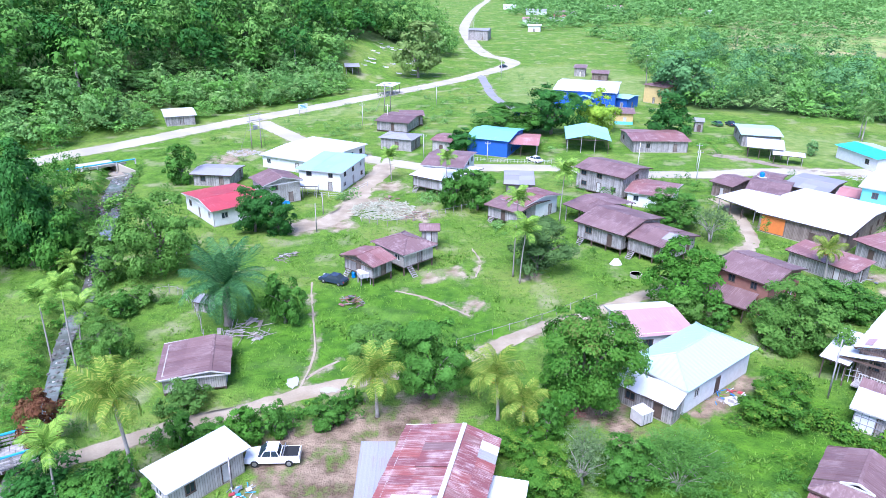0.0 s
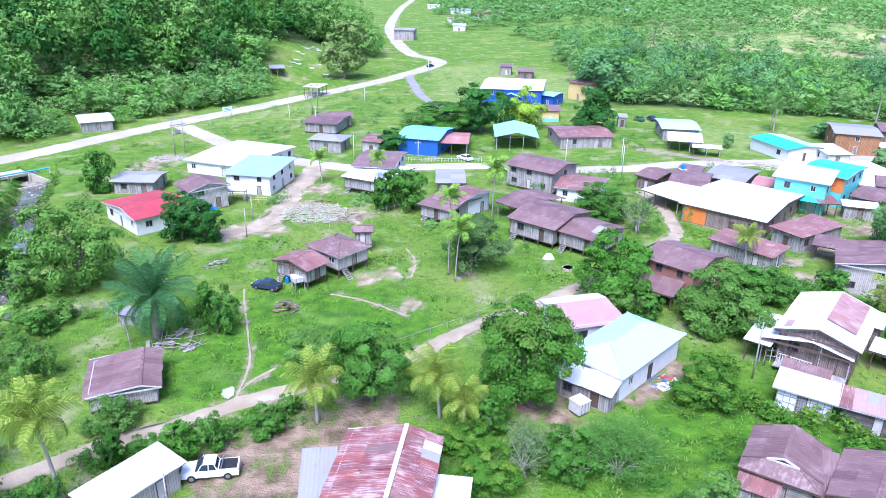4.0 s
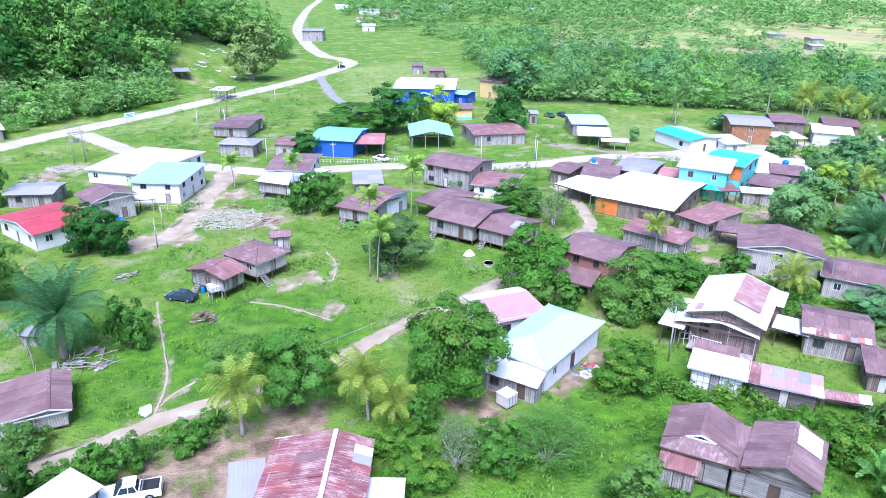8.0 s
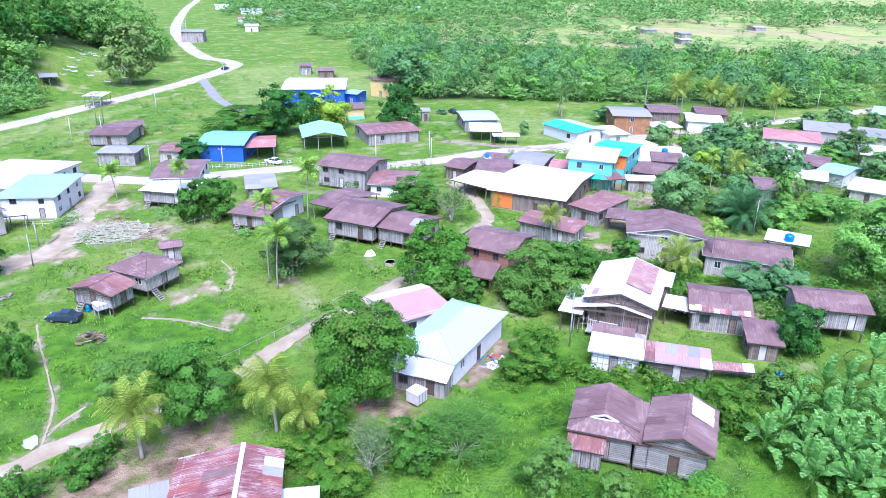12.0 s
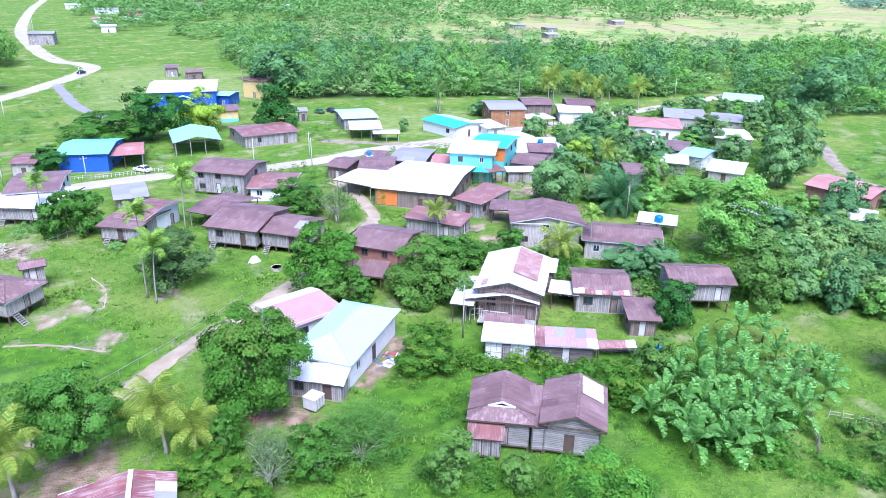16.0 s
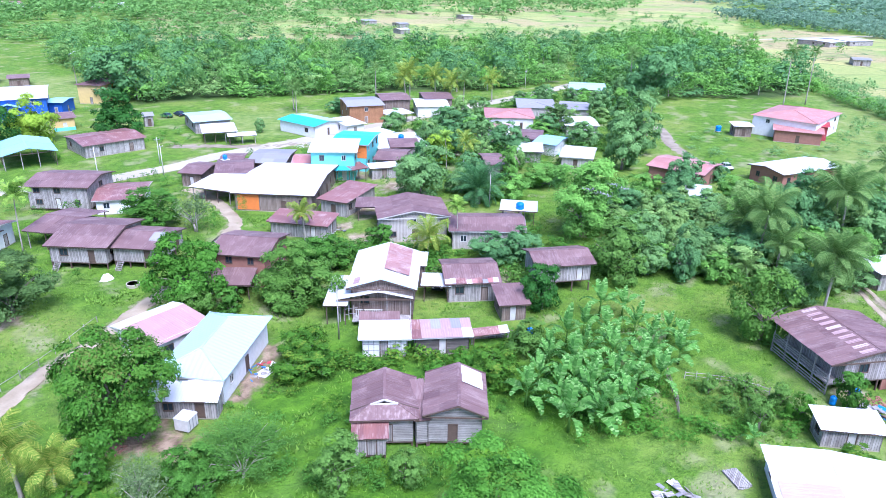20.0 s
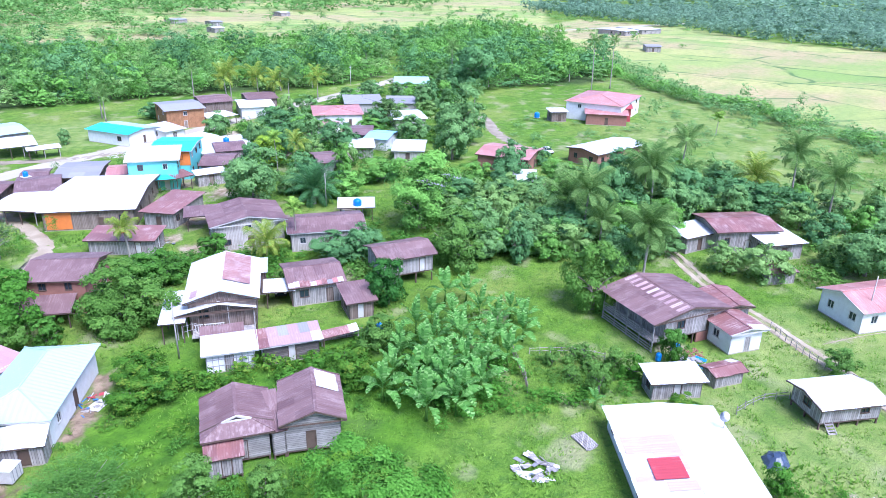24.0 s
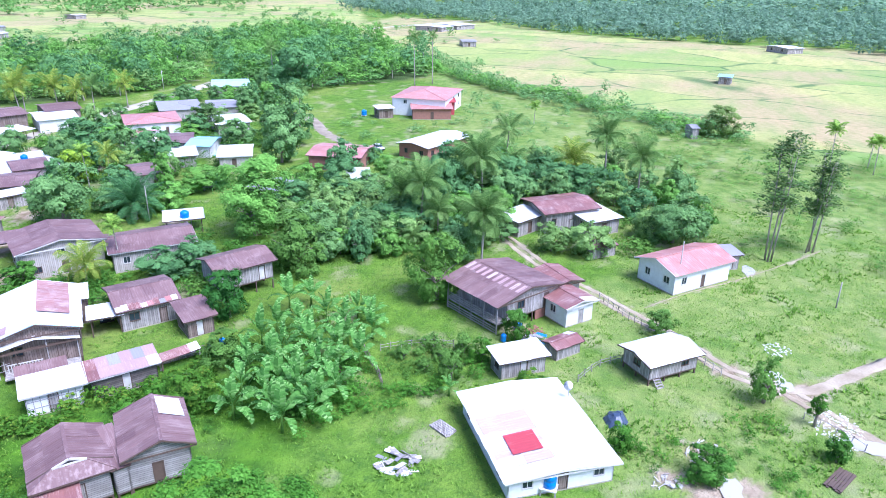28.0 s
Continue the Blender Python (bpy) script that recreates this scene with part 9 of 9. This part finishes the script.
weeds([(5.2, 56.7), (9.0, 56.5), (12.3, 54.6), (8.0, 53.0), (15.0, 52.0)], 2.2, 14, "GARDEN", 46)
weeds([(-34.0, 51.0), (-30.0, 49.0), (-33.0, 46.0), (-37.0, 46.0)], 2.6, 14, "DARK", 47, (0.6, 2.2))
weeds([(-42.0, 86.5), (-46.0, 86.0), (-38.5, 87.5)], 1.8, 12, "LIGHT", 48)
weeds([(62.0, 88.0), (58.0, 90.0), (55.0, 87.0), (66.0, 82.0), (71.0, 76.0)], 3.0, 12, "MID", 49, (0.6, 2.2))
weeds([(60.0, 0.0), (57.0, -3.0), (62.0, -7.0), (66.0, -10.0), (58.0, -12.0)], 3.2, 14, "BRIGHT", 50, (0.3, 1.0))
weeds([(75.0, 62.0), (79.0, 58.0), (84.0, 56.0), (88.0, 60.0)], 3.4, 14, "LIGHT", 51, (0.6, 2.4))
weeds([(-18.0, 134.0), (-2.0, 133.0), (3.0, 140.0), (12.0, 118.0)], 3.0, 10, "SCRUB", 52, (0.6, 1.8))
weeds([(30.0, 185.0), (45.0, 180.0), (60.0, 186.0), (20.0, 185.0), (70.0, 180.0)], 8.0, 18, "BRIGHT", 53, (0.6, 1.8))
weeds([(-20.0, 215.0), (-5.0, 205.0), (0.0, 225.0), (-30.0, 200.0), (5.0, 250.0)], 12.0, 24, "SCRUB", 54, (0.5, 1.6))
weeds([(27.0, 64.0), (32.0, 60.5), (34.0, 55.0)], 1.6, 8, "GARDEN", 55)
weeds([(20.0, 52.5), (24.0, 50.5), (28.0, 46.0), (31.0, 42.0), (35.0, 39.0)], 2.4, 14, "MID", 56)
weeds([(70.0, 80.0), (78.0, 70.0), (86.0, 66.0), (74.0, 66.0), (66.0, 72.0), (90.0, 74.0)], 2.6, 8, "MID", 57, (0.8, 2.4))
weeds([(-68.0, 168.0), (-58.0, 180.0), (-75.0, 160.0), (-52.0, 160.0), (-44.0, 150.0)], 5.0, 16, "LIGHT", 58, (0.3, 1.2))
weeds([(118.0, 20.0), (124.0, 10.0), (112.0, 4.0), (130.0, 24.0)], 4.0, 12, "LIGHT", 59, (0.8, 2.6))
weeds([(51.0, 33.5), (54.5, 36.5), (58.0, 33.0), (61.0, 36.0), (56.5, 30.5), (63.5, 32.0)], 2.6, 16, "BRIGHT", 60, (0.4, 1.5))
weeds([(24.0, 62.0), (28.0, 56.0), (33.0, 51.0)], 2.0, 7, "MID", 61, (0.3, 0.9))
bank_spots = [tuple(sl[i] + sn[i] * side * (float(half[i, 0]) + 1.5)) for i in range(4, len(sl) - 2, 3) for side in (-1, 1)]
weeds(bank_spots[0::2], 1.3, 5, "BRIGHT", 63, (0.4, 1.3), "weeds and ferns along a stream bank")
weeds(bank_spots[1::2], 1.3, 5, "LIGHT", 64, (0.4, 1.5), "weeds and ferns along a stream bank")
for x, y, h in ((69.4, 26.3, 2.4), (70.3, 22.4, 2.6), (66.5, 28.8, 2.2), (67.8, 24.6, 2.0), (64.6, 25.4, 1.8)):
    broadleaf(x, y, h, h * 0.9, "PALE")
heap("scrap_heap", "grey and blue tarpaulins and boards heaped by a coop", 75.6, 14.6, 2.4, 30, [TRIM, ZINC, BRIGHTBLUE, ZINC, GREYWOOD], 1.9, 21, 0.22, boards=0.8)
heap("scrap_heap", "rusty sheets and boards stacked by a shed wall", 53.4, 56.6, 1.8, 20, [DUSTY, GREYWOOD, DARKTRIM, ZINC], 1.8, 22, 0.3, boards=0.7)
heap("scrap_heap", "pale boards and buckets along a house wall", 32.4, 65.6, 1.6, 18, [TRIM, GREYWOOD, BRIGHTBLUE, RED], 1.1, 23, 0.25, boards=0.6)

# bands, caps and patches on single roofs and walls
labelled = {o["label"]: o for o in bpy.data.objects if o.get("label") and not o.parent}
yellow = labelled["yellow house with a mauve roof"]
part("wall_band", Solid().box(0.5, 6.0, 0.46, 0.536, 0.0, 0.95), TURQWALL, yellow, "turquoise painted lower wall")
near_roof = labelled["house with a streaked red and white rusted roof"]
up_left = Vector((5.58, 0, 1.1)).normalized()
lay_sheets(near_roof, Vector((0, 6.4, 3.88)), (0, -1, 0), up_left, 6.3, 5.6, PURPLE, 0, random.Random(11))
lay_sheets(near_roof, Vector((0, 7.2, 3.9)) + up_left * 1.6, (0, -1, 0), up_left, 0.9, 3.4, WHITE, 0, random.Random(12))
lay_sheets(near_roof, Vector((0, 15.2, 3.88)) + up_left * 2.6, (0, -1, 0), up_left, 4.4, 2.9, PURPLE, 0, random.Random(13), [STREAKED, DUSTY], 0.4)
part("ridge_cap", Solid().box(5.38, 5.78, 0.0, 17.0, 4.98, 5.04), TRIM, near_roof, "pale ridge capping")
shed = labelled["low whitewashed shed with a white sheet roof"]
for k in range(9):
    part("batten", Solid().box(0.5 + k * 0.65, 0.56 + k * 0.65, 0.42, 0.47, 0.15, 2.45), ZINC, shed)
for z in (0.9, 1.7):
    part("rail", Solid().box(0.5, 5.8, 0.425, 0.468, z, z + 0.06), ZINC, shed)
porch = labelled["plank house with a white roof and a red-rusted slope"]
for k in range(12):
    part("baluster", Solid().box(1.2 + k * 0.3, 1.3 + k * 0.3, -0.1, -0.04, 0.8, 1.65), TRIM, porch)
part("handrail", Solid().box(1.1, 4.7, -0.12, -0.02, 1.65, 1.73), TRIM, porch)
part("verandah_floor", Solid().box(0.9, 8.4, -1.6, 0.5, 0.62, 0.78), GREYWOOD, porch)
